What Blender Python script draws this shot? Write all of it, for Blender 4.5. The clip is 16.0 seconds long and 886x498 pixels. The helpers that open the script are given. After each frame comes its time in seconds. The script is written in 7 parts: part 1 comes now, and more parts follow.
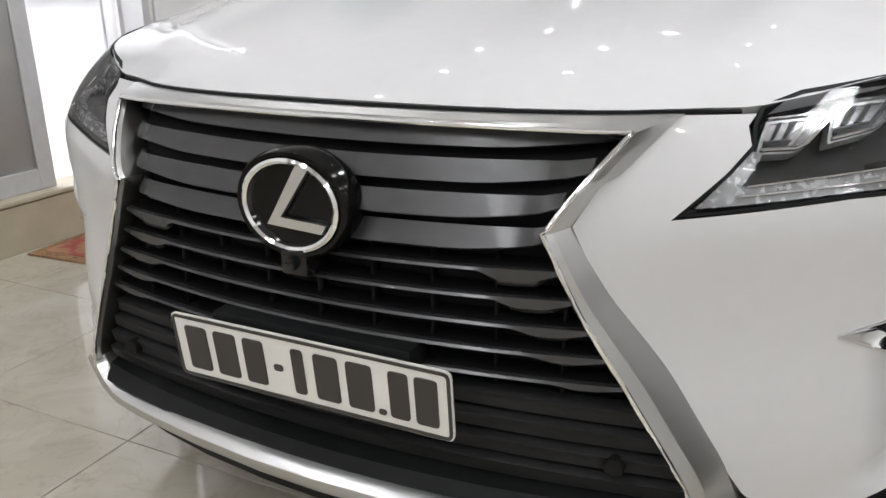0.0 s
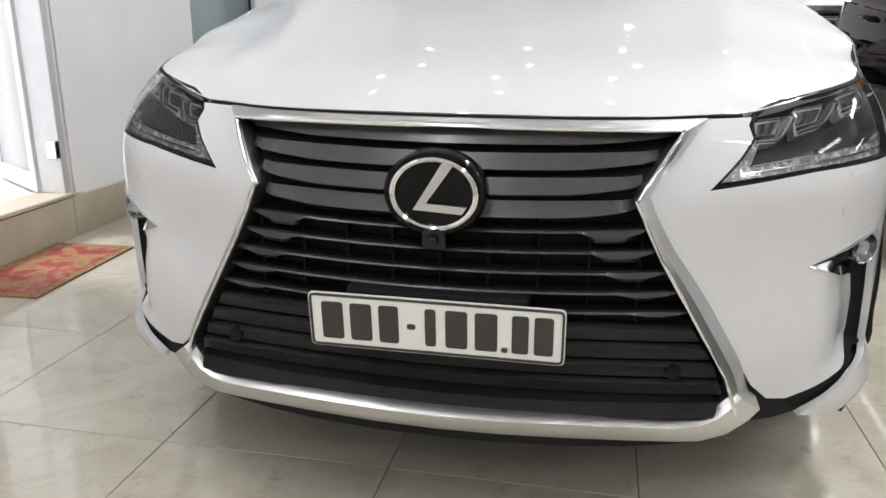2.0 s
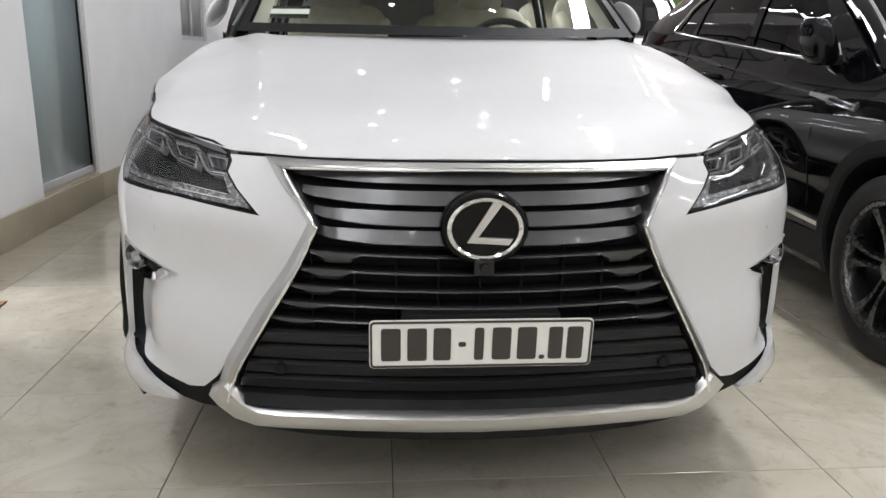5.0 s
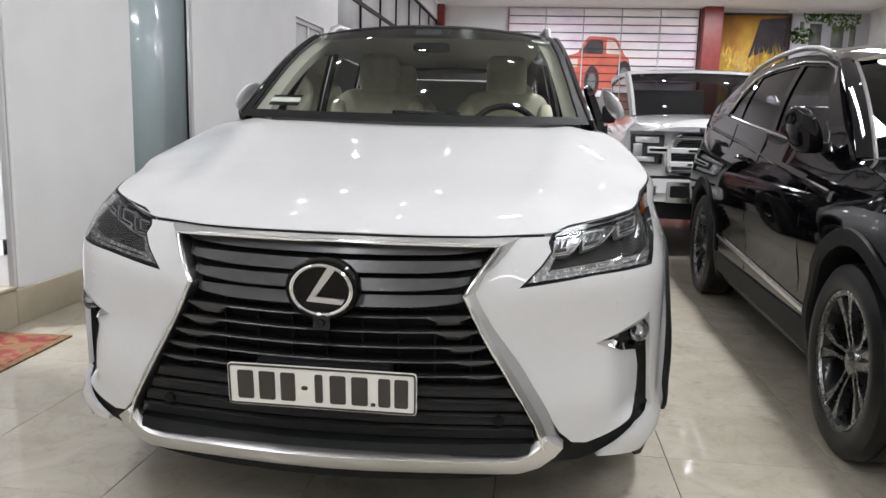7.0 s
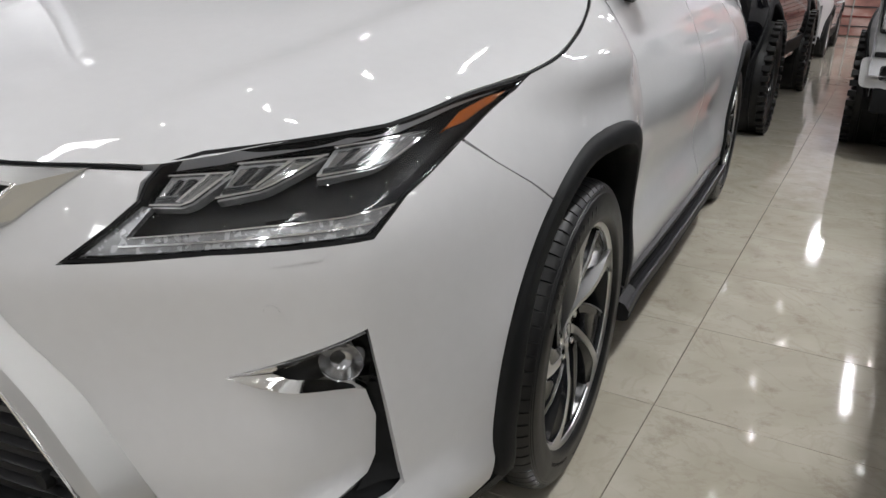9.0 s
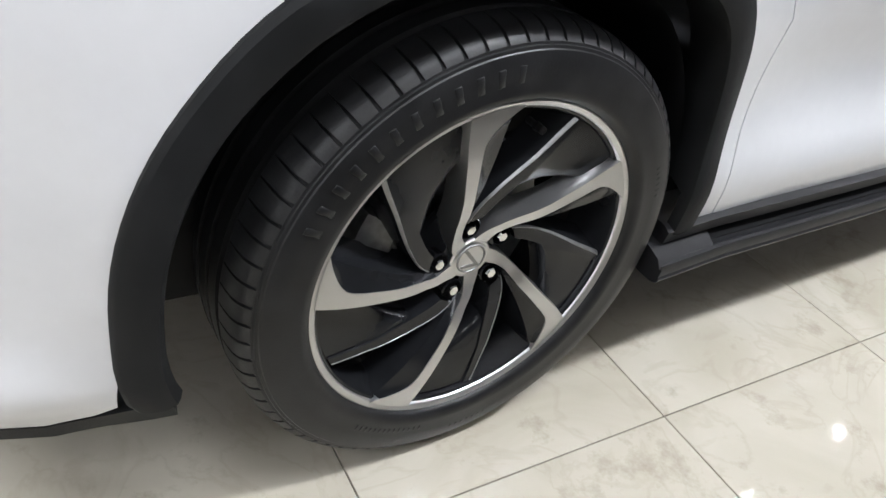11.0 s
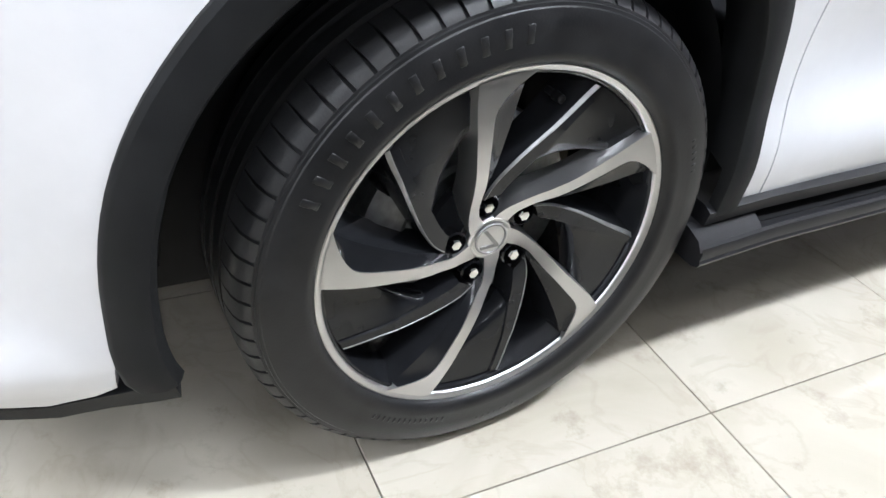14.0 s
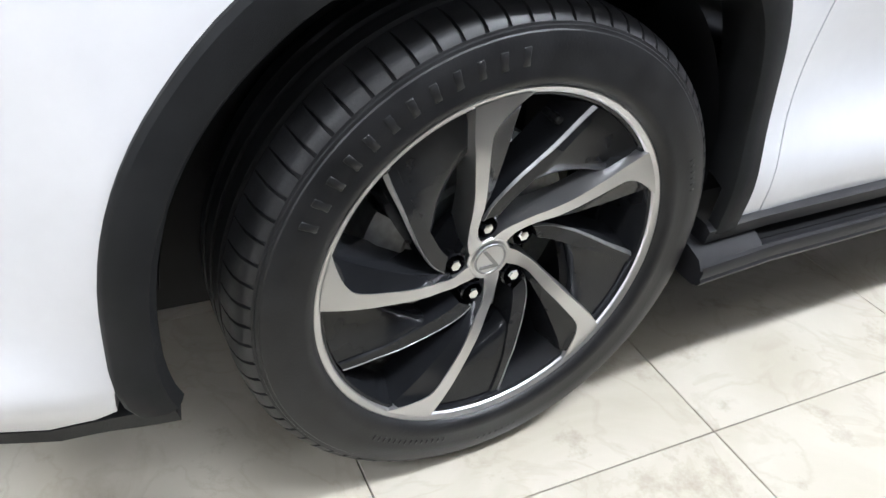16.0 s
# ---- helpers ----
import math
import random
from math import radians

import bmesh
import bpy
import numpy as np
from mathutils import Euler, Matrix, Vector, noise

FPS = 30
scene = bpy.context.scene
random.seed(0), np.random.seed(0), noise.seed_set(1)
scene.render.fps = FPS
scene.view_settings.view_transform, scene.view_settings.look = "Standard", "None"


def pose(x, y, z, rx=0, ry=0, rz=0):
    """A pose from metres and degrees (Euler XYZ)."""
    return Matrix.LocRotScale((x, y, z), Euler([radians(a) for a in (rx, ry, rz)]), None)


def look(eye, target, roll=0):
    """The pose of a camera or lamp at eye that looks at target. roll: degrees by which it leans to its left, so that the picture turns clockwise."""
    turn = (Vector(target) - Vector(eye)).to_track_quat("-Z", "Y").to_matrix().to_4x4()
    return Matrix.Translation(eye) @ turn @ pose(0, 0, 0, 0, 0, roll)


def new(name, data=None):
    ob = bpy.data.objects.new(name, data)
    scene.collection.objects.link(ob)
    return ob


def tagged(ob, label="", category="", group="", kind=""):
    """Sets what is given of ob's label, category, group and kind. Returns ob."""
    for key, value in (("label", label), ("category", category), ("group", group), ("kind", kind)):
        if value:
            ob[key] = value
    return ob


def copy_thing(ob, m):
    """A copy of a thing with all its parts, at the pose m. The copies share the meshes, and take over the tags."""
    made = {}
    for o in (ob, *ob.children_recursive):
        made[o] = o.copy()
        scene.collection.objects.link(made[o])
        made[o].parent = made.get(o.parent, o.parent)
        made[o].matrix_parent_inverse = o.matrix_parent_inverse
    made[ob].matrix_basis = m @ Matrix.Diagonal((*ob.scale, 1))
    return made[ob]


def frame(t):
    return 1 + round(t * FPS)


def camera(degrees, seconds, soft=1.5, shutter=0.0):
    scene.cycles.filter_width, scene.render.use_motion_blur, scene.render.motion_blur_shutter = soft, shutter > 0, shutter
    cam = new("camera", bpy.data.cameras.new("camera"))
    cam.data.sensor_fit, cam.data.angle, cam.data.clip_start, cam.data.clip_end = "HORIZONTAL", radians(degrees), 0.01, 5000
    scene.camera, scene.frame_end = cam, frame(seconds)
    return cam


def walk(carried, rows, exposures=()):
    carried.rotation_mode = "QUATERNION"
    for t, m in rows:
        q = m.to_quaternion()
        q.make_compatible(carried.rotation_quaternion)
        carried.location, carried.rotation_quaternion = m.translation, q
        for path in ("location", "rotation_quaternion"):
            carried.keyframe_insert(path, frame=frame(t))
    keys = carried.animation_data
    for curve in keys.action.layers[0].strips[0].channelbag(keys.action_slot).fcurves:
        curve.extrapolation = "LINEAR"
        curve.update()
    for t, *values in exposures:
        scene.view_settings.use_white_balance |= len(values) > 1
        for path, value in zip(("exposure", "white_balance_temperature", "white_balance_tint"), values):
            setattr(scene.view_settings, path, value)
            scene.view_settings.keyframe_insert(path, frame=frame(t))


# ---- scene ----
cam = camera(60.1, 16.0)
PATH = [
    (0, (0.610, -0.802, 1.039), (-0.129, 0.732, 0.455), -0.5),
    (0.5, (0.571, -0.939, 1.031), (-0.056, 0.646, 0.453), -1.0),
    (1, (0.556, -1.093, 1.036), (-0.071, 0.499, 0.476), 0.7),
    (1.5, (0.466, -1.219, 1.045), (-0.053, 0.417, 0.506), -2.0),
    (2, (0.273, -1.271, 1.052), (-0.069, 0.420, 0.538), 0.3),
    (2.5, (0.142, -1.234, 1.049), (-0.153, 0.464, 0.528), 1.5),
    (3, (0.015, -1.110, 1.057), (-0.287, 0.583, 0.527), -0.8),
    (3.5, (-0.165, -1.051, 1.063), (-0.205, 0.669, 0.533), 1.8),
    (3.7, (-0.247, -1.074, 1.074), (-0.088, 0.635, 0.531), 0.9),
    (5.8, (-0.101, -1.811, 1.134), (0.025, -0.049, 0.785), 0.4),
    (6, (-0.034, -1.851, 1.144), (0.077, -0.085, 0.818), -0.2),
    (6.5, (0.265, -1.854, 1.163), (0.178, -0.077, 0.883), 1.8),
    (7, (0.494, -1.762, 1.174), (0.291, 0.007, 0.877), 1.6),
    (7.5, (0.757, -1.535, 1.217), (0.428, 0.203, 0.897), 3.0),
    (8, (1.048, -1.268, 1.250), (0.555, 0.403, 0.800), 4.4),
    (8.5, (1.261, -0.901, 1.205), (0.647, 0.707, 0.680), 4.0),
    (9, (1.393, -0.468, 1.157), (0.583, 1.017, 0.541), 1.8),
    (9.5, (1.545, -0.068, 1.145), (0.537, 1.229, 0.410), 1.4),
    (10, (1.579, 0.266, 1.106), (0.509, 1.348, 0.145), 8.5),
    (12.3, (1.614, 0.607, 0.974), (0.17, 1.398, -0.163), 8.6),
    (12.5, (1.615, 0.610, 0.973), (0.17, 1.399, -0.171), 8.5),
    (13, (1.612, 0.614, 0.971), (0.17, 1.404, -0.186), 8.3),
    (13.5, (1.617, 0.620, 0.970), (0.17, 1.414, -0.206), 6.9),
    (14, (1.613, 0.620, 0.969), (0.17, 1.411, -0.212), 6.6),
    (14.5, (1.615, 0.624, 0.970), (0.17, 1.414, -0.205), 6.6),
    (15, (1.615, 0.625, 0.973), (0.17, 1.406, -0.171), 6.1),
    (15.5, (1.614, 0.625, 0.975), (0.17, 1.402, -0.156), 6.0),
    (16, (1.614, 0.627, 0.977), (0.17, 1.399, -0.151), 5.9),
]
EXPOSURE = [(0.0, -0.08, 6220, 10), (1.0, 0.1, 6220, 10), (3.5, 0.1, 6250, 10), (6.0, 0.0, 6180, 10), (7.5, -0.08, 6200, 10), (9.0, -0.46, 6250, 10), (9.5, -0.3, 6180, 10), (10.0, 0.0, 6130, 10), (12.3, 1.02, 5760, 10), (16.0, 1.02, 5760, 10)]
walk(cam, [(t, look(eye, target, roll)) for t, eye, target, roll in PATH], EXPOSURE)

# ---- light ----
world = bpy.data.worlds.new("hall")
scene.world = world
world.use_nodes = True
world.node_tree.nodes["Background"].inputs[0].default_value = (0.9, 0.95, 1.0, 1)
world.node_tree.nodes["Background"].inputs[1].default_value = 0.05


def area_lamp(name, m, sx, sy, watts, tint=(1.0, 0.985, 0.965)):
    d = bpy.data.lights.new(name, "AREA")
    d.shape, d.size, d.size_y, d.energy, d.color = "RECTANGLE", sx, sy, watts, tint
    ob = new(name, d)
    ob.matrix_world = m
    return ob


CEIL = 4.3
# place of each strip light, its width and its power; most are unseen, added as fill
TUBES = [(-0.9, -5.0, 0.3, 46), (2.6, -5.0, 0.3, 46), (-0.9, -2.6, 0.3, 40), (2.6, -2.6, 0.3, 43), (2.3, 1.0, 0.3, 41), (2.1, 3.2, 0.25, 180), (-1.9, -0.4, 0.2, 34),
         (5.4, -3.2, 0.3, 32), (5.4, 0.2, 0.3, 32), (5.4, 3.6, 0.3, 44), (8.2, -1.6, 0.3, 34), (8.2, 2.6, 0.3, 38),
         (1.88, 10.7, 0.08, 26), (4.4, 8.6, 0.3, 150), (1.88, 13.6, 0.08, 30), (4.4, 13.5, 0.3, 150), (1.0, 17.5, 0.3, 150), (5.2, 17.5, 0.3, 150), (-0.6, 9.3, 0.1, 40)]
for tx, ty, tw, watts in TUBES:
    area_lamp("tube_lamp", pose(tx, ty, CEIL - 0.085), tw, 1.5, watts * 0.84, (1.0, 0.975, 1.0) if ty > 8 else (1.0, 0.985, 0.965))


# ---- materials ----
def mat(name, color, rough=0.5, metal=0.0, coat=0.0, var=0.0, vscale=8.0, bump=0.0, bscale=120.0, alpha=1.0, trans=0.0, ior=1.45, emit=0.0, rvar=0.0, spec=0.5):
    m = bpy.data.materials.new(name)
    m.use_nodes = True
    nt = m.node_tree
    b = nt.nodes["Principled BSDF"]
    b.inputs["Base Color"].default_value = (*color, 1)
    b.inputs["Roughness"].default_value = rough
    b.inputs["Metallic"].default_value = metal
    b.inputs["Coat Weight"].default_value = coat
    b.inputs["Coat Roughness"].default_value = 0.03
    b.inputs["Transmission Weight"].default_value = trans
    b.inputs["IOR"].default_value = ior
    b.inputs["Specular IOR Level"].default_value = spec
    if emit:
        b.inputs["Emission Color"].default_value = (*color, 1)
        b.inputs["Emission Strength"].default_value = emit
    co = nt.nodes.new("ShaderNodeTexCoord")
    if var or rvar:
        n1 = nt.nodes.new("ShaderNodeTexNoise")
        n1.inputs["Scale"].default_value = vscale
        n1.inputs["Detail"].default_value = 6
        nt.links.new(co.outputs["Object"], n1.inputs["Vector"])
        if var:
            r = nt.nodes.new("ShaderNodeValToRGB")
            r.color_ramp.elements[0].position, r.color_ramp.elements[1].position = 0.3, 0.7
            r.color_ramp.elements[0].color = (*[c * (1 - var) for c in color], 1)
            r.color_ramp.elements[1].color = (*[min(1, c * (1 + var)) for c in color], 1)
            nt.links.new(n1.outputs["Fac"], r.inputs["Fac"])
            nt.links.new(r.outputs["Color"], b.inputs["Base Color"])
        if rvar:
            mr = nt.nodes.new("ShaderNodeMapRange")
            mr.inputs["To Min"].default_value, mr.inputs["To Max"].default_value = max(0, rough - rvar), rough + rvar
            nt.links.new(n1.outputs["Fac"], mr.inputs["Value"])
            nt.links.new(mr.outputs["Result"], b.inputs["Roughness"])
    if bump:
        n2 = nt.nodes.new("ShaderNodeTexNoise")
        n2.inputs["Scale"].default_value = bscale
        n2.inputs["Detail"].default_value = 4
        nt.links.new(co.outputs["Object"], n2.inputs["Vector"])
        bp = nt.nodes.new("ShaderNodeBump")
        bp.inputs["Strength"].default_value = bump
        bp.inputs["Distance"].default_value = 0.002
        nt.links.new(n2.outputs["Fac"], bp.inputs["Height"])
        nt.links.new(bp.outputs["Normal"], b.inputs["Normal"])
    return m


def glass(name, tint, mix, rough=0.0):
    """Thin glazing: mostly see-through, with a mirror-like skin."""
    m = bpy.data.materials.new(name)
    m.use_nodes = True
    nt = m.node_tree
    nt.nodes.remove(nt.nodes["Principled BSDF"])
    out = nt.nodes["Material Output"]
    t = nt.nodes.new("ShaderNodeBsdfTransparent")
    t.inputs["Color"].default_value = (*tint, 1)
    g = nt.nodes.new("ShaderNodeBsdfGlossy")
    g.inputs["Roughness"].default_value = rough
    f = nt.nodes.new("ShaderNodeFresnel")
    f.inputs["IOR"].default_value = mix
    s = nt.nodes.new("ShaderNodeMixShader")
    nt.links.new(f.outputs["Fac"], s.inputs["Fac"])
    nt.links.new(t.outputs["BSDF"], s.inputs[1])
    nt.links.new(g.outputs["BSDF"], s.inputs[2])
    nt.links.new(s.outputs["Shader"], out.inputs["Surface"])
    return m


M = {
    "white": mat("pearl_white_paint", (0.615, 0.615, 0.625), 0.55, coat=1.0, var=0.012, vscale=40, spec=0.2),
    "black_paint": mat("black_car_paint", (0.003, 0.003, 0.004), 0.035, coat=0.0, var=0.2, vscale=30, spec=0.38),
    "chrome": mat("bright_chrome", (0.82, 0.82, 0.82), 0.08, metal=1.0, rvar=0.04, vscale=60),
    "satin": mat("satin_chrome", (0.62, 0.62, 0.615), 0.32, metal=1.0, rvar=0.05, vscale=50),
    "low_slat": mat("satin_black_slat", (0.030, 0.030, 0.031), 0.32, var=0.15, vscale=40),
    "slat": mat("dark_grey_slat_paint", (0.066, 0.066, 0.068), 0.27, metal=0.5, coat=0.1, var=0.06, vscale=40),
    "trim": mat("black_plastic_trim", (0.0105, 0.011, 0.0115), 0.55, var=0.25, vscale=14, bump=0.2, bscale=900, spec=0.18),
    "gloss": mat("gloss_black", (0.006, 0.006, 0.007), 0.08),
    "badge": mat("badge_black", (0.003, 0.003, 0.003), 0.1, spec=0.25),
    "dark": mat("dark_recess", (0.0095, 0.0095, 0.010), 0.6, spec=0.16),
    "rubber": mat("tyre_rubber", (0.012, 0.012, 0.0125), 0.38, var=0.35, vscale=22, bump=0.12, bscale=300, rvar=0.08, spec=0.38),
    "rim_face": mat("machined_alloy", (0.62, 0.62, 0.625), 0.36, metal=1.0, rvar=0.06, vscale=70),
    "rim_dark": mat("dark_gloss_alloy", (0.011, 0.0115, 0.013), 0.14, metal=0.0, var=0.15, spec=0.36, vscale=25),
    "steel": mat("brake_steel", (0.3, 0.3, 0.3), 0.45, metal=0.9, var=0.2, vscale=60),
    "plate": mat("plate_white", (0.78, 0.77, 0.73), 0.42, var=0.04, vscale=20),
    "ink": mat("plate_ink", (0.045, 0.04, 0.036), 0.5),
    "amber": mat("amber_lens", (0.28, 0.075, 0.01), 0.2, coat=0.8, var=0.3, vscale=90),
    "reflector": mat("lamp_reflector", (0.58, 0.585, 0.595), 0.2, metal=0.45, rvar=0.12, vscale=90, var=0.2),
    "lamp_band": mat("lamp_band_silver", (0.32, 0.32, 0.325), 0.26, metal=0.5, rvar=0.12, vscale=90, var=0.2),
    "lamp_body": mat("lamp_housing", (0.022, 0.023, 0.025), 0.2, var=0.1, vscale=30),
    "leather": mat("cream_leather", (0.72, 0.66, 0.54), 0.5, var=0.08, vscale=20, bump=0.3, bscale=400),
    "dash": mat("dash_plastic", (0.02, 0.02, 0.022), 0.55, var=0.2, vscale=30, bump=0.2, bscale=500),
    "lining": mat("cream_lining", (0.45, 0.43, 0.37), 0.8, var=0.05, vscale=25),
    "wall": mat("white_wall_paint", (0.74, 0.735, 0.74), 0.62, var=0.03, vscale=3, bump=0.12, bscale=220, rvar=0.08),
    "fixture": mat("white_fixture", (0.7, 0.7, 0.7), 0.5),
    "ceil": mat("pale_grey_ceiling", (0.74, 0.73, 0.74), 0.8, var=0.03, vscale=3),
    "alu": mat("grey_aluminium", (0.6, 0.6, 0.61), 0.4, metal=0.4, var=0.04, vscale=20),
    "frost": mat("frosted_panel", (0.5, 0.5, 0.5), 0.55, var=0.05, vscale=6),
    "frost_blue": mat("frosted_glass", (0.42, 0.5, 0.52), 0.16, coat=0.4, var=0.04, vscale=4),
    "red_steel": mat("red_painted_steel", (0.2, 0.03, 0.025), 0.4, var=0.2, vscale=6),
    "lens": glass("lamp_lens", (0.95, 0.96, 0.97), 1.45),
    "screen": glass("windscreen_glass", (0.82, 0.88, 0.82), 1.4),
    "side_glass": glass("green_side_glass", (0.5, 0.58, 0.53), 1.5),
    "tint": glass("tinted_glass", (0.06, 0.058, 0.066), 1.95),
    "dark_glass": glass("dark_car_glass", (0.07, 0.07, 0.075), 1.36),
    "pale_sticker": mat("pale_green_sticker", (0.55, 0.66, 0.58), 0.5, var=0.1, vscale=60),
    "lamp_clear": mat("clear_lamp_bowl", (0.5, 0.5, 0.52), 0.25, metal=0.7),
    "board": mat("satin_black_step", (0.015, 0.015, 0.0165), 0.38, var=0.2, vscale=20, spec=0.32),
    "dark_chrome": mat("dark_chrome", (0.42, 0.42, 0.43), 0.16, metal=1.0, rvar=0.08, vscale=80),
    "grey_alloy": mat("smoked_alloy", (0.2, 0.2, 0.205), 0.28, metal=1.0, rvar=0.08, vscale=60),
    "can": mat("black_lamp_can", (0.01, 0.01, 0.01), 0.6),
    "downlight": mat("downlight_glow", (1.0, 0.97, 0.92), 0.5, emit=120.0),
}


# ---- building helpers ----
def finish(name, bm, material, parent=None, label="", smooth=True, weld=True):
    if weld:
        bmesh.ops.remove_doubles(bm, verts=bm.verts[:], dist=1e-6)
    me = bpy.data.meshes.new(name)
    for f in bm.faces:
        f.smooth = smooth
    bm.to_mesh(me)
    bm.free()
    me.materials.append(material)
    ob = new(name, me)
    if parent is not None:
        ob.parent = parent
    if label:
        ob["label"] = label
    return ob


def part(name, bm, material, parent, label="", smooth=True):
    return finish(name, bm, material, parent, label, smooth)


def flipped(bm):
    """A copy mirrored in x."""
    b = bm.copy()
    for v in b.verts:
        v.co.x = -v.co.x
    bmesh.ops.reverse_faces(b, faces=b.faces[:])
    return b


def pair(name, bm, material, parent, label="", smooth=True):
    if isinstance(parent, tuple):
        pa, pb = parent
    else:
        pa = pb = parent
    other = flipped(bm)
    return part(name, bm, material, pa, label, smooth), part(name, other, material, pb, label, smooth)


def thing(name, m, label, category, group="", kind=""):
    ob = new(name)
    ob.empty_display_size = 0.2
    ob.matrix_world = m
    return tagged(ob, label, category, group, kind)


def sharpen(bm, degrees=32):
    for e in bm.edges:
        if len(e.link_faces) == 2 and e.calc_face_angle(0) > radians(degrees):
            e.smooth = False
        elif len(e.link_faces) != 2:
            e.smooth = False


def box(bm, x0, x1, y0, y1, z0, z1, bevel=0.0, seg=2):
    vs = [bm.verts.new((x, y, z)) for x in (x0, x1) for y in (y0, y1) for z in (z0, z1)]
    fs = [bm.faces.new([vs[i] for i in q]) for q in ((0, 1, 3, 2), (4, 6, 7, 5), (0, 4, 5, 1), (2, 3, 7, 6), (0, 2, 6, 4), (1, 5, 7, 3))]
    if bevel:
        es = list({e for f in fs for e in f.edges})
        bmesh.ops.bevel(bm, geom=es, offset=bevel, segments=seg, profile=0.6, affect="EDGES")
    return bm


def cube(x0, x1, y0, y1, z0, z1, bevel=0.0, seg=2):
    bm = box(bmesh.new(), x0, x1, y0, y1, z0, z1, bevel, seg)
    sharpen(bm, 20)
    return bm


def spin(profile, axis="x", n=64, centre=(0, 0, 0), a0=0.0, a1=2 * math.pi):
    """Turns a profile of (along axis, radius) round the axis."""
    bm = bmesh.new()
    closed = abs(a1 - a0 - 2 * math.pi) < 1e-6
    rings = []
    for k in range(n if closed else n + 1):
        a = a0 + (a1 - a0) * k / n
        c, s = math.cos(a), math.sin(a)
        ring = []
        for h, r in profile:
            p = {"x": (h, r * c, r * s), "y": (r * c, h, r * s), "z": (r * c, r * s, h)}[axis]
            ring.append(bm.verts.new(Vector(p) + Vector(centre)))
        rings.append(ring)
    m = len(rings)
    for k in range(m if closed else m - 1):
        a, b = rings[k], rings[(k + 1) % m]
        for i in range(len(profile) - 1):
            if profile[i][1] < 1e-9 and profile[i + 1][1] < 1e-9:
                continue
            bm.faces.new((a[i], a[i + 1], b[i + 1], b[i]))
    bmesh.ops.remove_doubles(bm, verts=bm.verts[:], dist=1e-6)
    bmesh.ops.recalc_face_normals(bm, faces=bm.faces[:])
    sharpen(bm, 35)
    return bm


def tube(points, radius, n=10, closed=False):
    """A round bar along a line of points."""
    bm = bmesh.new()
    pts = [Vector(p) for p in points]
    rings = []
    for i, p in enumerate(pts):
        a = pts[(i - 1) % len(pts)] if closed or i else p
        b = pts[(i + 1) % len(pts)] if closed or i < len(pts) - 1 else p
        d = (b - a).normalized()
        up = Vector((0, 0, 1)) if abs(d.z) < 0.9 else Vector((0, 1, 0))
        u = d.cross(up).normalized()
        w = u.cross(d)
        r = radius[i] if isinstance(radius, (list, tuple)) else radius
        rings.append([bm.verts.new(p + r * (math.cos(2 * math.pi * k / n) * u + math.sin(2 * math.pi * k / n) * w)) for k in range(n)])
    for i in range(len(rings) if closed else len(rings) - 1):
        a, b = rings[i], rings[(i + 1) % len(rings)]
        for k in range(n):
            bm.faces.new((a[k], a[(k + 1) % n], b[(k + 1) % n], b[k]))
    if not closed:
        bm.faces.new(rings[0][::-1])
        bm.faces.new(rings[-1])
    bmesh.ops.recalc_face_normals(bm, faces=bm.faces[:])
    sharpen(bm, 60)
    return bm


def sweep(path, section):
    """Sweeps section(i) -> list of points round each place of a path; returns an open-ended bar with caps."""
    bm = bmesh.new()
    rings = [[bm.verts.new(q) for q in section(i)] for i in range(len(path))]
    n = len(rings[0])
    for a, b in zip(rings, rings[1:]):
        for k in range(n):
            bm.faces.new((a[k], a[(k + 1) % n], b[(k + 1) % n], b[k]))
    bm.faces.new(rings[0][::-1])
    bm.faces.new(rings[-1])
    bmesh.ops.recalc_face_normals(bm, faces=bm.faces[:])
    sharpen(bm, 38)
    return bm


def join(*bms):
    out = bmesh.new()
    for b in bms:
        me = bpy.data.meshes.new("tmp")
        b.to_mesh(me)
        b.free()
        out.from_mesh(me)
        bpy.data.meshes.remove(me)
    return out


def lerp_table(table, v):
    """Smooth reading of a short table of (v, value)."""
    if v <= table[0][0]:
        return table[0][1]
    for (a, x), (b, y) in zip(table, table[1:]):
        if v <= b:
            t = (v - a) / (b - a)
            return x + (y - x) * t
    return table[-1][1]


def curve_table(table, v):
    """Cubic (monotone) reading of a short table."""
    n = len(table)
    if v <= table[0][0]:
        return table[0][1]
    if v >= table[-1][0]:
        return table[-1][1]
    d = [(table[i + 1][1] - table[i][1]) / (table[i + 1][0] - table[i][0]) for i in range(n - 1)]
    s = [d[0]] + [0 if d[i - 1] * d[i] <= 0 else 2 * d[i - 1] * d[i] / (d[i - 1] + d[i]) for i in range(1, n - 1)] + [d[-1]]
    for i in range(n - 1):
        if v <= table[i + 1][0]:
            h = table[i + 1][0] - table[i][0]
            t = (v - table[i][0]) / h
            return ((2 * t**3 - 3 * t**2 + 1) * table[i][1] + (t**3 - 2 * t**2 + t) * h * s[i]
                    + (3 * t**2 - 2 * t**3) * table[i + 1][1] + (t**3 - t**2) * h * s[i + 1])


def dense(loop, step, closed=True):
    out = []
    n = len(loop)
    for i in range(n if closed else n - 1):
        a, b = Vector(loop[i]), Vector(loop[(i + 1) % n])
        k = max(1, int(math.ceil((b - a).length / step)))
        out += [a + (b - a) * j / k for j in range(k)]
    if not closed:
        out.append(Vector(loop[-1]))
    return out


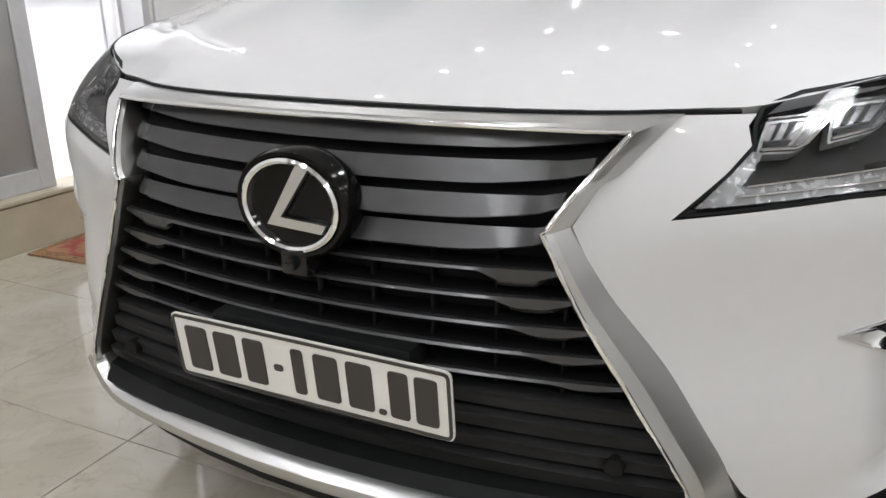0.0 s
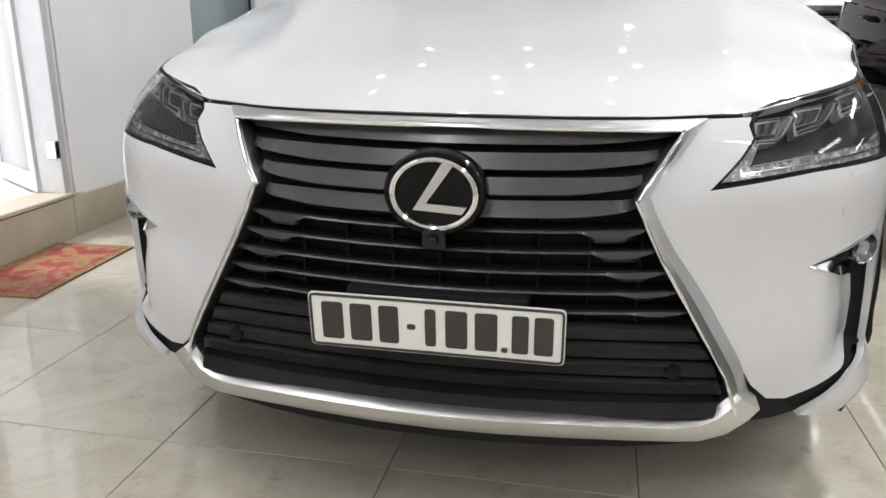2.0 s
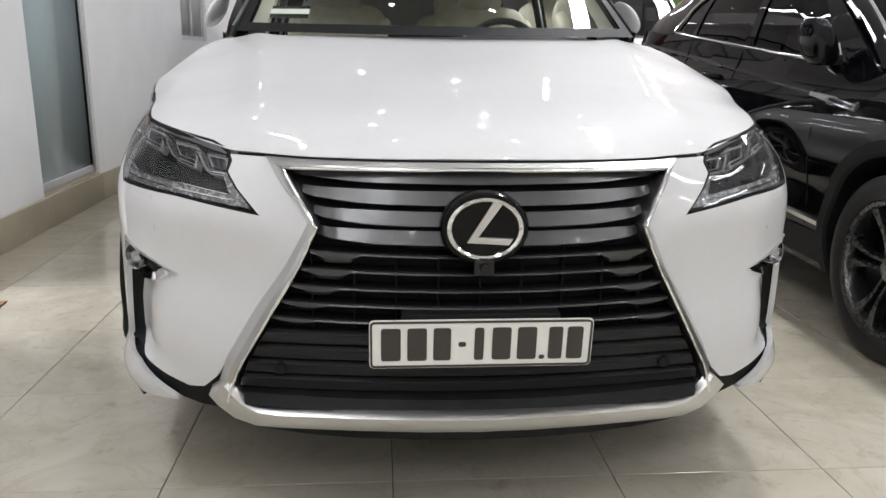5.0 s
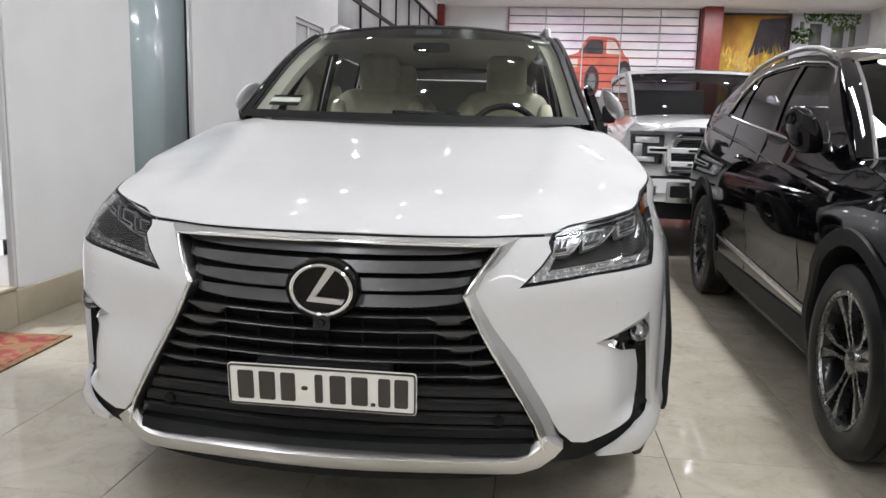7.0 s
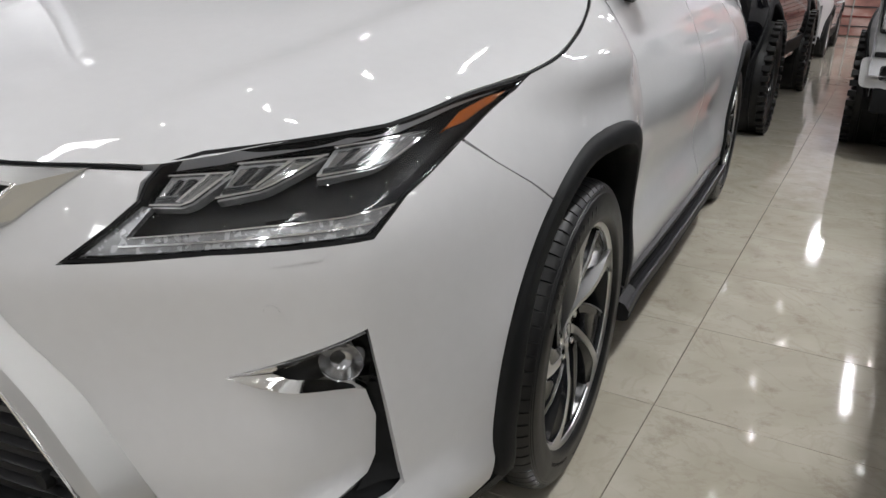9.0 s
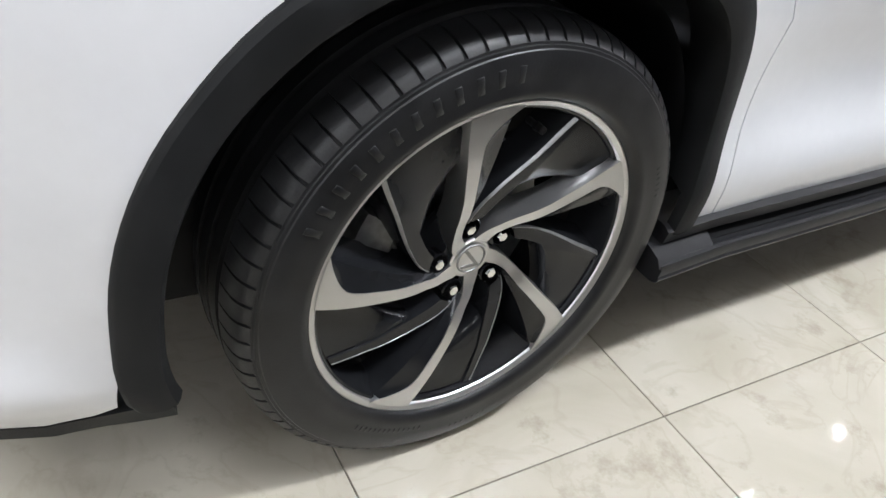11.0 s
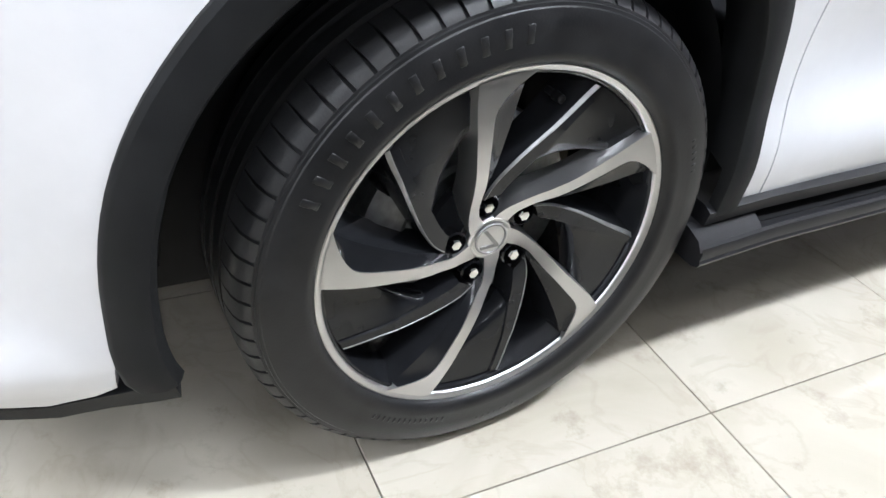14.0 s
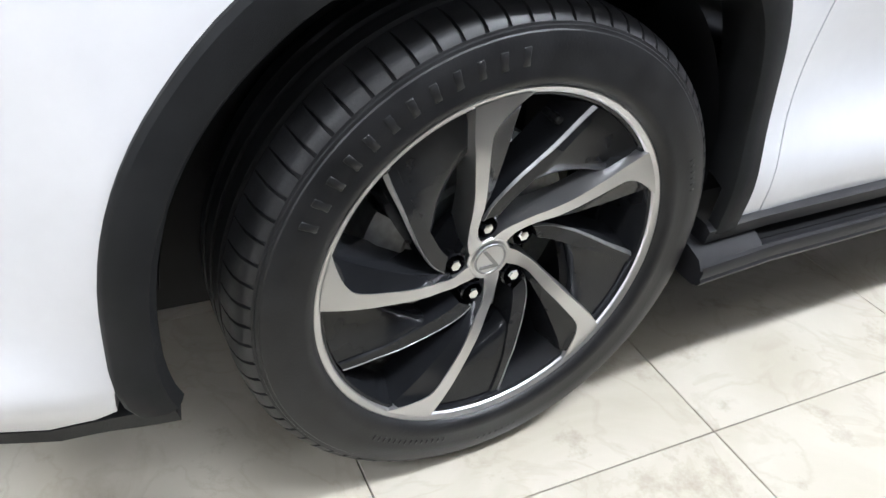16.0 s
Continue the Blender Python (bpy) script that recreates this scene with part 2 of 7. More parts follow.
def rounded(loop, r, n=4):
    """Rounds the corners of a flat outline."""
    out = []
    m = len(loop)
    for i in range(m):
        p, a, b = Vector(loop[i]), Vector(loop[i - 1]), Vector(loop[(i + 1) % m])
        da, db = a - p, b - p
        k = min(r, da.length * 0.45, db.length * 0.45)
        s, e = p + da.normalized() * k, p + db.normalized() * k
        for j in range(n + 1):
            t = j / n
            out.append(s * (1 - t) ** 2 + p * 2 * t * (1 - t) + e * t * t)
    return out


def inside(px, py, loop):
    c = np.zeros(px.shape, bool)
    x, y = np.array([p[0] for p in loop]), np.array([p[1] for p in loop])
    j = len(loop) - 1
    for i in range(len(loop)):
        hit = ((y[i] > py) != (y[j] > py)) & (px < (x[j] - x[i]) * (py - y[i]) / (y[j] - y[i] + 1e-15) + x[i])
        c ^= hit
        j = i
    return c


def skin(loop, surf, step=0.02, holes=(), depth=0.012, lift=0.0, edge_step=None):
    """A panel: a flat outline (with holes) laid on a curved surface surf(a, b), with its edge turned inwards by depth."""
    from mathutils.geometry import delaunay_2d_cdt
    es = edge_step or step
    loops = [dense(l, es) for l in (loop, *holes)]
    verts, edges = [], []
    for l in loops:
        k = len(verts)
        verts += [Vector((p[0], p[1])) for p in l]
        edges += [(k + i, k + (i + 1) % len(l)) for i in range(len(l))]
    bx, by = np.array([v.x for v in verts]), np.array([v.y for v in verts])
    gx, gy = np.meshgrid(np.arange(bx.min() + step / 2, bx.max(), step), np.arange(by.min() + step / 2, by.max(), step))
    gx = gx + (np.arange(gx.shape[0]) % 2)[:, None] * step / 2
    gx, gy = gx.ravel(), gy.ravel()
    ok = inside(gx, gy, loops[0])
    for l in loops[1:]:
        ok &= ~inside(gx, gy, l)
    gx, gy = gx[ok], gy[ok]
    if len(gx):
        d = np.min((gx[:, None] - bx[None]) ** 2 + (gy[:, None] - by[None]) ** 2, axis=1)
        keep = d > (0.5 * step) ** 2
        gx, gy = gx[keep], gy[keep]
    verts += [Vector((x, y)) for x, y in zip(gx, gy)]
    vo, eo, fo, *_ = delaunay_2d_cdt(verts, edges, [], 0, 1e-7)
    cx = np.array([sum(vo[i].x for i in f) / len(f) for f in fo])
    cy = np.array([sum(vo[i].y for i in f) / len(f) for f in fo])
    ok = inside(cx, cy, loops[0])
    for l in loops[1:]:
        ok &= ~inside(cx, cy, l)
    bm = bmesh.new()
    h = 1e-4

    def place(a, b, off):
        p = Vector(surf(a, b))
        n = (Vector(surf(a + h, b)) - p).cross(Vector(surf(a, b + h)) - p).normalized()
        return p + n * off, n
    made, norms = {}, {}
    for f, good in zip(fo, ok):
        if not good:
            continue
        for i in f:
            if i not in made:
                p, n = place(vo[i].x, vo[i].y, lift)
                made[i] = bm.verts.new(p)
                norms[made[i]] = n
        try:
            bm.faces.new([made[i] for i in f])
        except ValueError:
            pass
    if not bm.faces:
        return bm
    f0 = max(bm.faces, key=lambda f: f.calc_area())
    f0.normal_update()
    sign = 1 if f0.normal.dot(norms[f0.verts[0]]) > 0 else -1
    if sign < 0:
        bmesh.ops.reverse_faces(bm, faces=bm.faces[:])
    if depth:
        rim = [e for e in bm.edges if len(e.link_faces) == 1]
        r = bmesh.ops.extrude_edge_only(bm, edges=rim)
        for e in rim:
            e.smooth = False
        back = {}
        for v in r["geom"]:
            if isinstance(v, bmesh.types.BMVert):
                src = min((e.other_vert(v) for e in v.link_edges if e.other_vert(v) in norms), key=lambda o: (o.co - v.co).length, default=None)
                if src is not None:
                    back[v] = norms[src]
        for v, n in back.items():
            v.co -= n * depth
    return bm


# ---- the white car: its shapes ----
HUB_Y, HUB_Z, STEER = 1.059, 0.3635, 2.9
REAR_Y = HUB_Y + 2.79


def wide(z):
    return 0.935 - 1.2 * max(0, z - 0.75) ** 2 - 0.25 * max(0, 0.45 - z) ** 2


def nose(z):
    return 2.6 * max(0, z - 0.69) ** 2 + 0.12 * max(0, 0.42 - z)


def bulge(y, z):
    """The doors' waist: hollow low down, full at the shoulder."""
    t = min(1, max(0, (y - 1.3) / 0.5)) * min(1, max(0, (3.5 - y) / 0.5))
    t = t * t * (3 - 2 * t)
    return t * (-0.03 * math.exp(-((z - 0.58) / 0.13) ** 2) - 0.012 + 0.02 * math.exp(-((z - 0.42) / 0.06) ** 2))


# the nose seen from above: half of a smooth line from the centre round to the flank
PLAN = [(-0.2, 0.024), (0.0, 0.015), (0.2, 0.024), (0.36, 0.058), (0.477, 0.116), (0.585, 0.163), (0.685, 0.214), (0.76, 0.268), (0.82, 0.335), (0.868, 0.44), (0.905, 0.58), (0.93, 0.73), (0.935, 0.82), (0.935, 0.92)]


def plan_line():
    pts = []
    for i in range(1, len(PLAN) - 2):
        p0, p1, p2, p3 = [Vector(p) for p in PLAN[i - 1:i + 3]]
        for k in range(24):
            t = k / 24
            pts.append(0.5 * (2 * p1 + (p2 - p0) * t + (2 * p0 - 5 * p1 + 4 * p2 - p3) * t * t + (3 * p1 - p0 - 3 * p2 + p3) * t ** 3))
    pts.append(Vector(PLAN[-2]))
    a = [0.0]
    for p, q in zip(pts, pts[1:]):
        a.append(a[-1] + (q - p).length)
    return np.array(a), np.array([p.x for p in pts]), np.array([p.y for p in pts])


PA, PX, PYL = plan_line()
AEND = float(PA[-1])


def crease(a, z):
    """A soft fold that runs back from the lamp's inner tip, and the scoop below it."""
    line = 0.735 + 0.03 * (a - 0.45)
    f = math.exp(-((a - 0.66) / 0.25) ** 2)
    below = max(0, line - z)
    return 0.017 * f * (1 - math.exp(-below / 0.045)) * math.exp(-(max(0, below - 0.14) / 0.1) ** 2)


def rise(t):
    t = min(1, max(0, t))
    return t * t * (3 - 2 * t)


def slot(b, z, deep=False):
    """Below the fog lamps the bumper sweeps back to the upright black slot."""
    if not 0.365 < z < 0.60:
        return 0.0
    e = lerp_table(SLOT, z)
    return rise((b - e + 0.14) / 0.13) * (1 if deep else 1 - rise((b - e - 0.017) / 0.012)) * rise((0.60 - z) / 0.055) * rise((z - 0.365) / 0.035)


def shell(a, z, deep=False):
    """The skin of nose and flank: a is the way round from the centre line, z the height."""
    b = abs(a)
    w = wide(z)
    x = float(np.interp(b, PA, PX)) * w / 0.935
    y = nose(z) + (float(np.interp(b, PA, PYL)) if b < AEND else 0.82 + b - AEND)
    if b >= AEND:
        x += bulge(y, z) - 0.16 * max(0, y - 3.9) ** 2
    else:
        y += crease(b, z)
        lip = 0.03 * math.exp(-((z - 0.305) / 0.055) ** 2) * max(0, 1 - ((b - 0.98) / 0.27) ** 2)
        flare = 0.033 * math.exp(-((y - 0.64) / 0.10) ** 2) * math.exp(-((z - 0.42) / 0.22) ** 2)
        s = slot(b, z, deep)
        x, y = x + lip * 0.8 + flare - 0.012 * s, y - lip * 0.5 + 0.05 * s
    return (x if a >= 0 else -x, y, z)


def xa(x, z):
    """The place on the nose at a given half width."""
    return (float(np.interp(x * 0.935 / wide(z), PX, PA)), z)


def ya(y, z):
    """The place on the nose or flank at a given way back."""
    q = y - nose(z)
    return (float(np.interp(q, PYL, PA)) if q < 0.82 else AEND + q - 0.82, z)


def ta(th, z):
    """The place on the nose by the angle of an oval drawn round it."""
    x, y = 0.955 * math.sin(th) ** (1 / 1.2), 0.02 + 0.75 * (1 - math.cos(th))
    return (float(PA[int(np.argmin((PX - x) ** 2 + (PYL - y) ** 2))]), z)


SLOT = [(z, ta(th, z)[0]) for z, th in ((0.33, 0.93), (0.392, 0.938), (0.42, 0.950), (0.49, 0.948), (0.545, 0.930), (0.60, 0.93))]


def arc(cy, cz, r, a0, a1, n=20, squash=1.0):
    return [(cy + r * math.cos(radians(a0 + (a1 - a0) * k / n)), cz + squash * r * math.sin(radians(a0 + (a1 - a0) * k / n))) for k in range(n + 1)]


def arch_at(a, r=1.0, cy=HUB_Y):
    """A point of the wheel arch, as way back and height; r = 1 is the outer edge of the black trim."""
    c, q = math.cos(radians(a)), math.sin(radians(a))
    p = 3.0 if c > 0 else 2.06
    k = (abs(c) ** p + abs(q) ** p) ** (-1 / p)
    return cy - 0.022 + (0.476 if c > 0 else 0.470) * k * c * r, 0.40 + 0.449 * k * q * r


def inset(loop, d):
    pts = [Vector(p[:2]) for p in loop]
    area = sum(a.x * b.y - b.x * a.y for a, b in zip(pts, pts[1:] + pts[:1]))
    s = 1 if area > 0 else -1
    out = []
    for i, p in enumerate(pts):
        a, b = (p - pts[i - 1]).normalized(), (pts[(i + 1) % len(pts)] - p).normalized()
        n = Vector((-a.y - b.y, a.x + b.x))
        if n.length < 1e-6:
            n = Vector((-a.y, a.x))
        n.normalize()
        k = max(0.45, n.dot(Vector((-a.y, a.x))))
        out.append(p + n * (s * d / k))
    return out


EDGE = [(0.1, 0.873), (0.232, 0.877), (0.338, 0.901), (0.449, 0.917), (0.574, 0.943), (0.749, 0.972), (0.85, 1.0), (1.0, 1.045), (1.15, 1.095), (1.3, 1.15)]
MID = [(0.1, 0.873), (0.13, 0.893), (0.18, 0.917), (0.25, 0.942), (0.5, 1.006), (0.75, 1.065), (1.0, 1.122), (1.15, 1.156), (1.4, 1.2)]


def edge_x(y):
    """Half the bonnet's width at y."""
    z = curve_table(EDGE, y)
    return max(0.02, shell(*ya(y, z))[0])


def bonnet(x, y):
    ze, zc = curve_table(EDGE, y), curve_table(MID, y)
    t = min(1.15, abs(x) / edge_x(y))
    ridge = 0.011 * math.exp(-((abs(x) - 0.47 - 0.13 * y) / 0.06) ** 2) * min(1, max(0, (y - 0.18) / 0.25)) * min(1, max(0, (1 - t) * 6))
    return (x, y, zc - (zc - ze) * t ** (2.6 + 1.6 * min(1, max(0, (y - 0.6) / 0.4))) + ridge)


HEADLAMP = [ta(*p) for p in ((0.466, 0.759), (0.705, 0.776), (0.955, 0.783), (1.0, 0.83), (1.116, 0.884), (1.256, 0.946), (1.262, 0.966),
                             (1.07, 0.942), (0.92, 0.916), (0.755, 0.902), (0.631, 0.892), (0.575, 0.878), (0.56, 0.858), (0.565, 0.836), (0.53, 0.805))]
BUMPER = [ta(*p) for p in ((0.444, 0.870), (0.353, 0.80), (0.320, 0.748), (0.377, 0.653), (0.468, 0.54), (0.562, 0.42), (0.608, 0.362),
                           (0.655, 0.328), (0.71, 0.322), (0.79, 0.346), (0.88, 0.372), (0.935, 0.392), (0.947, 0.42), (0.945, 0.49), (0.925, 0.543), (0.716, 0.597), (0.956, 0.661),
                           (0.975, 0.6), (1.001, 0.51), (1.026, 0.42), (1.034, 0.375), (1.01, 0.365), (0.915, 0.352), (0.85, 0.327), (0.785, 0.294), (0.752, 0.276), (0.83, 0.270), (0.92, 0.26), (1.03, 0.247), (1.16, 0.24),
                           (1.235, 0.262))] + [ya(0.572, 0.285), ya(0.574, 0.33)] + [ya(*arch_at(a, 0.985)) for a in np.linspace(180, 127, 16)] + [ya(0.678, 0.801)] + [ta(*p) for p in ((1.248, 0.8453), (1.114, 0.8860), (1.0, 0.828), (0.957, 0.779), (0.705, 0.772), (0.455, 0.753),
                           (0.522, 0.805), (0.556, 0.836), (0.552, 0.858), (0.56, 0.871))]
INNER = [(0.30, 0.566), (0.363, 0.546), (0.42, 0.525), (0.54, 0.455), (0.653, 0.388), (0.748, 0.343), (0.80, 0.377), (0.858, 0.42)]
OUTER = [(0.30, 0.609), (0.363, 0.584), (0.42, 0.564), (0.54, 0.493), (0.653, 0.416), (0.748, 0.364), (0.80, 0.394), (0.872, 0.464)]
GRILLE = [(0.30, 0.05), (0.36, 0.036), (0.45, 0.03), (0.56, 0.022), (0.65, 0.014), (0.75, 0.010), (0.80, 0.038), (0.858, 0.094), (0.88, 0.11)]


def grille_y(x, z):
    return curve_table(GRILLE, z) + 0.2 * x * x


car = thing("car", pose(0, 0, 0), "white luxury crossover car with a large dark spindle grille", "car")
W = M["white"]

# front bumper, in two halves round the grille
bumper = pair("front_bumper", skin(BUMPER, shell, 0.018, depth=0.014), W, car)
part("bonnet", skin([Vector(shell(a, 0.875)).to_2d() + Vector((0, 0.004)) for a in np.linspace(-xa(0.535, 0.875)[0], xa(0.535, 0.875)[0], 24)] +
     [Vector(((edge_x(y) - 0.004), y)) for y in (0.25, 0.29, 0.34, 0.4, 0.46, 0.53, 0.6, 0.68, 0.76, 0.85, 0.94, 1.03, 1.12, 1.2, 1.27)] +
     [Vector((x, 1.27 - 0.15 * (1 - (x / 0.72) ** 2))) for x in np.linspace(0.68, -0.68, 20)] +
     [Vector((-(edge_x(y) - 0.004), y)) for y in (1.27, 1.2, 1.12, 1.03, 0.94, 0.85, 0.76, 0.68, 0.6, 0.53, 0.46, 0.4, 0.34, 0.29, 0.25)],
     bonnet, 0.03, depth=0.02, edge_step=0.02), W, car)

# dark tube put in as the shade of the gap under the bonnet's lip
lip_shade = [Vector(shell(a, 0.8745)) + Vector((0, 0.003, -0.001)) for a in np.linspace(-xa(0.53, 0.875)[0], xa(0.53, 0.875)[0], 40)]
part("bonnet_seal", tube(lip_shade, 0.0032, 6), M["dark"], car)
fender_loop = [ta(1.117, 0.888), ta(1.25, 0.847), ya(0.68, 0.803)] + [ya(*arch_at(a, 0.985)) for a in np.linspace(126.5, -8, 37)] + \
    [ya(1.50, 0.325), ya(1.572, 0.325), ya(1.565, 0.395), ya(1.574, 0.7), ya(1.56, 0.95), ya(1.52, 1.10), ya(1.36, 1.155)] + \
    [ya(y, curve_table(EDGE, y) - 0.003) for y in (1.27, 1.15, 1.0, 0.9, 0.83, 0.765)] + [ta(1.258, 0.949)]
pair("fender", skin(fender_loop, shell, 0.025, depth=0.014, edge_step=0.014), W, car)
pair("front_door", skin([ya(*p) for p in ((1.575, 0.33), (1.568, 0.395), (1.577, 0.7), (1.563, 0.95), (1.53, 1.09), (2.0, 1.10), (2.62, 1.11), (2.62, 0.7), (2.6, 0.335))], shell, 0.04, depth=0.014), W, car)
pair("rear_door", skin([ya(*p) for p in ((2.628, 1.11), (3.4, 1.12), (3.55, 0.9))] + [ya(*arch_at(a, 1.0, REAR_Y)) for a in np.linspace(110, 178, 14)] + [ya(*p) for p in ((3.36, 0.335), (2.608, 0.335), (2.628, 0.7))], shell, 0.05, depth=0.014), W, car)
pair("rear_quarter", skin([ya(*p) for p in ((3.41, 1.12), (4.55, 1.15), (4.72, 0.9), (4.75, 0.5), (4.4, 0.33))] + [ya(*arch_at(a, 0.985, REAR_Y)) for a in np.linspace(-8, 110, 20)] + [ya(3.56, 0.9)], shell, 0.05, depth=0.014), W, car)

pair("lower_trim", skin([ta(0.92, 0.2575), ta(1.03, 0.2445), ta(1.16, 0.2375), ta(1.225, 0.256), ya(0.60, 0.281), ya(0.628, 0.278), ya(0.632, 0.246), ta(1.24, 0.228), ta(1.16, 0.210), ta(1.02, 0.216), ta(0.935, 0.242)], shell, 0.03, depth=0.03, lift=0.001), M["trim"], car, "black plastic edge under the bumper")
# dark tube stands in for shade in the gap between bonnet and fender
side_gap = [Vector((edge_x(y) - 0.0015, y, curve_table(EDGE, y) - 0.004)) for y in np.linspace(0.74, 1.26, 20)]
pair("bonnet_gap", tube(side_gap, 0.0028, 6), M["dark"], car)
# black lining behind the bumper's gaps, and the lower valance
pair("valance", skin([ta(0.5, 0.275), ta(0.60, 0.262), ta(0.70, 0.262), ta(0.76, 0.27), ta(0.9, 0.262), ta(1.1, 0.225), ta(1.24, 0.22), ta(1.24, 0.4), ta(1.06, 0.68), ta(0.68, 0.68), ta(0.6, 0.5), ta(0.55, 0.35)], lambda a, z: shell(a, z, True), 0.02, depth=0.0, lift=-0.02), M["trim"], car, "black plastic lower bumper trim")


def slot_row(i):
    z = 0.378 + 0.19 * i / 18
    lo, hi = ta(lerp_table([(0.375, 0.928), (0.392, 0.935), (0.42, 0.947), (0.49, 0.945), (0.543, 0.925)], z), z)[0], ta(lerp_table([(0.375, 1.034), (0.42, 1.026), (0.51, 1.001), (0.6, 0.975)], z), z)[0]
    a, b = Vector(shell(lo - 0.003, z)) + Vector((-0.003, 0.006, 0)), Vector(shell(hi + 0.008, z)) + Vector((-0.007, 0.002, 0))
    return [a + Vector((-0.02, 0.02, 0)), a, a.lerp(b, 0.5) + Vector((-0.004, 0.006, 0)), b, b + Vector((0, 0.03, 0))]


pair("slot_lining", sweep(range(19), slot_row), M["trim"], car, "black lining of the upright slot")
part("engine_bay", cube(-0.72, 0.72, 0.3, 1.2, 0.25, 0.8, 0.03), M["dark"], car)

# satin frame round the grille
frame_path = [(z, 0) for z in np.linspace(0.335, 0.74, 22)] + [(z, 0) for z in (0.748, 0.756)] + [(z, 0) for z in np.linspace(0.77, 0.852, 8)]


def frame_rows():
    rows = []
    for z, _ in frame_path:
        xi, zi, xo, zo = lerp_table(INNER, z), z, lerp_table(OUTER, z + (0.014 if z > 0.8 else 0)), z + (0.014 * max(0, (z - 0.78) / 0.08))
        rows.append((xi, zi, xo, zo))
    for x in np.linspace(0.42, 0.0, 16):
        rows.append((x, 0.858, x * 0.466 / 0.42, 0.872))
    return rows


def frame_side(sgn):
    bm = bmesh.new()
    rails = []
    for xi, zi, xo, zo in frame_rows():
        yi = grille_y(xi, zi)
        po = Vector(shell(*xa(xo, zo)))
        pi = Vector((xi, yi - 0.004, zi))
        lw = min(1, max(0, (0.76 - zi) / 0.06))
        mid = pi.lerp(po, 0.46) + Vector((0, -0.013 - 0.007 * lw, 0))
        rails.append([pi + Vector((-0.004, 0.06, 0)), pi + Vector((-0.002, 0.004, 0)), pi + Vector((0.003, -0.006, 0)), mid, po + Vector((0, -0.007 + 0.006 * lw, 0)), po + Vector((0.001, 0.016, 0))])
    vs = [[bm.verts.new((sgn * p.x, p.y, p.z)) for p in r] for r in rails]
    for a, b in zip(vs, vs[1:]):
        for k in range(len(a) - 1):
            bm.faces.new((a[k], a[k + 1], b[k + 1], b[k]))
    return bm


fr = join(frame_side(1), frame_side(-1))
bmesh.ops.remove_doubles(fr, verts=fr.verts[:], dist=1e-5)
bmesh.ops.recalc_face_normals(fr, faces=fr.faces[:])
sharpen(fr, 12)
grille = part("grille_frame", fr, M["satin"], car, "satin chrome spindle grille frame")

edge_pts = [Vector((xi, grille_y(xi, zi) - 0.012, zi)) for xi, zi, _, _ in frame_rows()]
part("frame_edge", tube(edge_pts + [Vector((-p.x, p.y, p.z)) for p in edge_pts[-2::-1]], 0.0035, 6), M["chrome"], grille, "bright chrome inner edge")

# silver skid bar along the chin
bar_path = [(0.0, 0.312), (0.12, 0.312), (0.25, 0.311), (0.36, 0.308), (0.44, 0.304), (0.49, 0.305), (0.53, 0.318), (0.56, 0.342), (0.576, 0.362)]
full = [(-x, z) for x, z in bar_path[:0:-1]] + bar_path


def bar_section(i):
    x, z = full[i]
    a, b = full[max(0, i - 1)], full[min(len(full) - 1, i + 1)]
    d = Vector((b[0] - a[0], b[1] - a[1])).normalized()
    n = Vector((-d.y, d.x))
    y = 0.002 + 0.30 * x * x
    h = 0.029 + 0.006 * min(1, max(0, (abs(x) - 0.45) / 0.1))
    q = []
    for k, dy in ((1.05, 0.062), (0.95, 0.004), (0.55, -0.012), (-0.2, -0.006), (-0.9, 0.014), (-1.0, 0.075)):
        q.append(Vector((x + n.x * h * k, y + dy, z + n.y * h * k)))
    return q


part("skid_bar", sweep(full, bar_section), M["satin"], car, "silver chin bar")
part("lower_lip", sweep(full[3:-3], lambda i: [Vector((full[i + 3][0] * 1.02, 0.03 + 0.30 * full[i + 3][0] ** 2 + dy, 0.272 + 0.012 * min(1, abs(full[i + 3][0]) / 0.5) ** 5 + dz)) for dy, dz in ((-0.004, 0.012), (0.0, -0.012), (0.05, -0.03), (0.3, -0.03), (0.3, 0.012))]), M["trim"], car)

# grille: dark backing and the slats
back = bmesh.new()
rows_b = []
for z in np.linspace(0.31, 0.868, 24):
    xi = lerp_table(INNER, z) + 0.012
    rows_b.append([back.verts.new((x, grille_y(x, z) + 0.055, z)) for x in np.linspace(-xi, xi, 17)])
for a, b in zip(rows_b, rows_b[1:]):
    for k in range(16):
        back.faces.new((a[k], a[k + 1], b[k + 1], b[k]))
part("grille_backing", back, M["dark"], car)
for k, z0 in enumerate((0.840, 0.801, 0.762, 0.722)):
    def upper(i, z0=z0):
        u = -1 + 2 * i / 30
        zc = z0 + 0.008 * u * u
        x = u * (lerp_table(INNER, min(0.852, zc)) - 0.006)
        y = grille_y(x, zc) + 0.012 + 0.02 * max(0, abs(u) - 0.93) / 0.07
        k_ = 0.012 * min(1, max(0, (abs(u) - 0.62) / 0.38)) ** 1.4
        return [Vector((x, y + dy, zc + dz + (k_ if dz < 0 else 0))) for dy, dz in ((0.03, 0.008), (0.016, 0.0148), (0.012, 0.0152), (-0.003, -0.0125), (0.0, -0.0150), (0.03, -0.012))]
    part("slat", sweep(range(31), upper), M["slat"], grille)
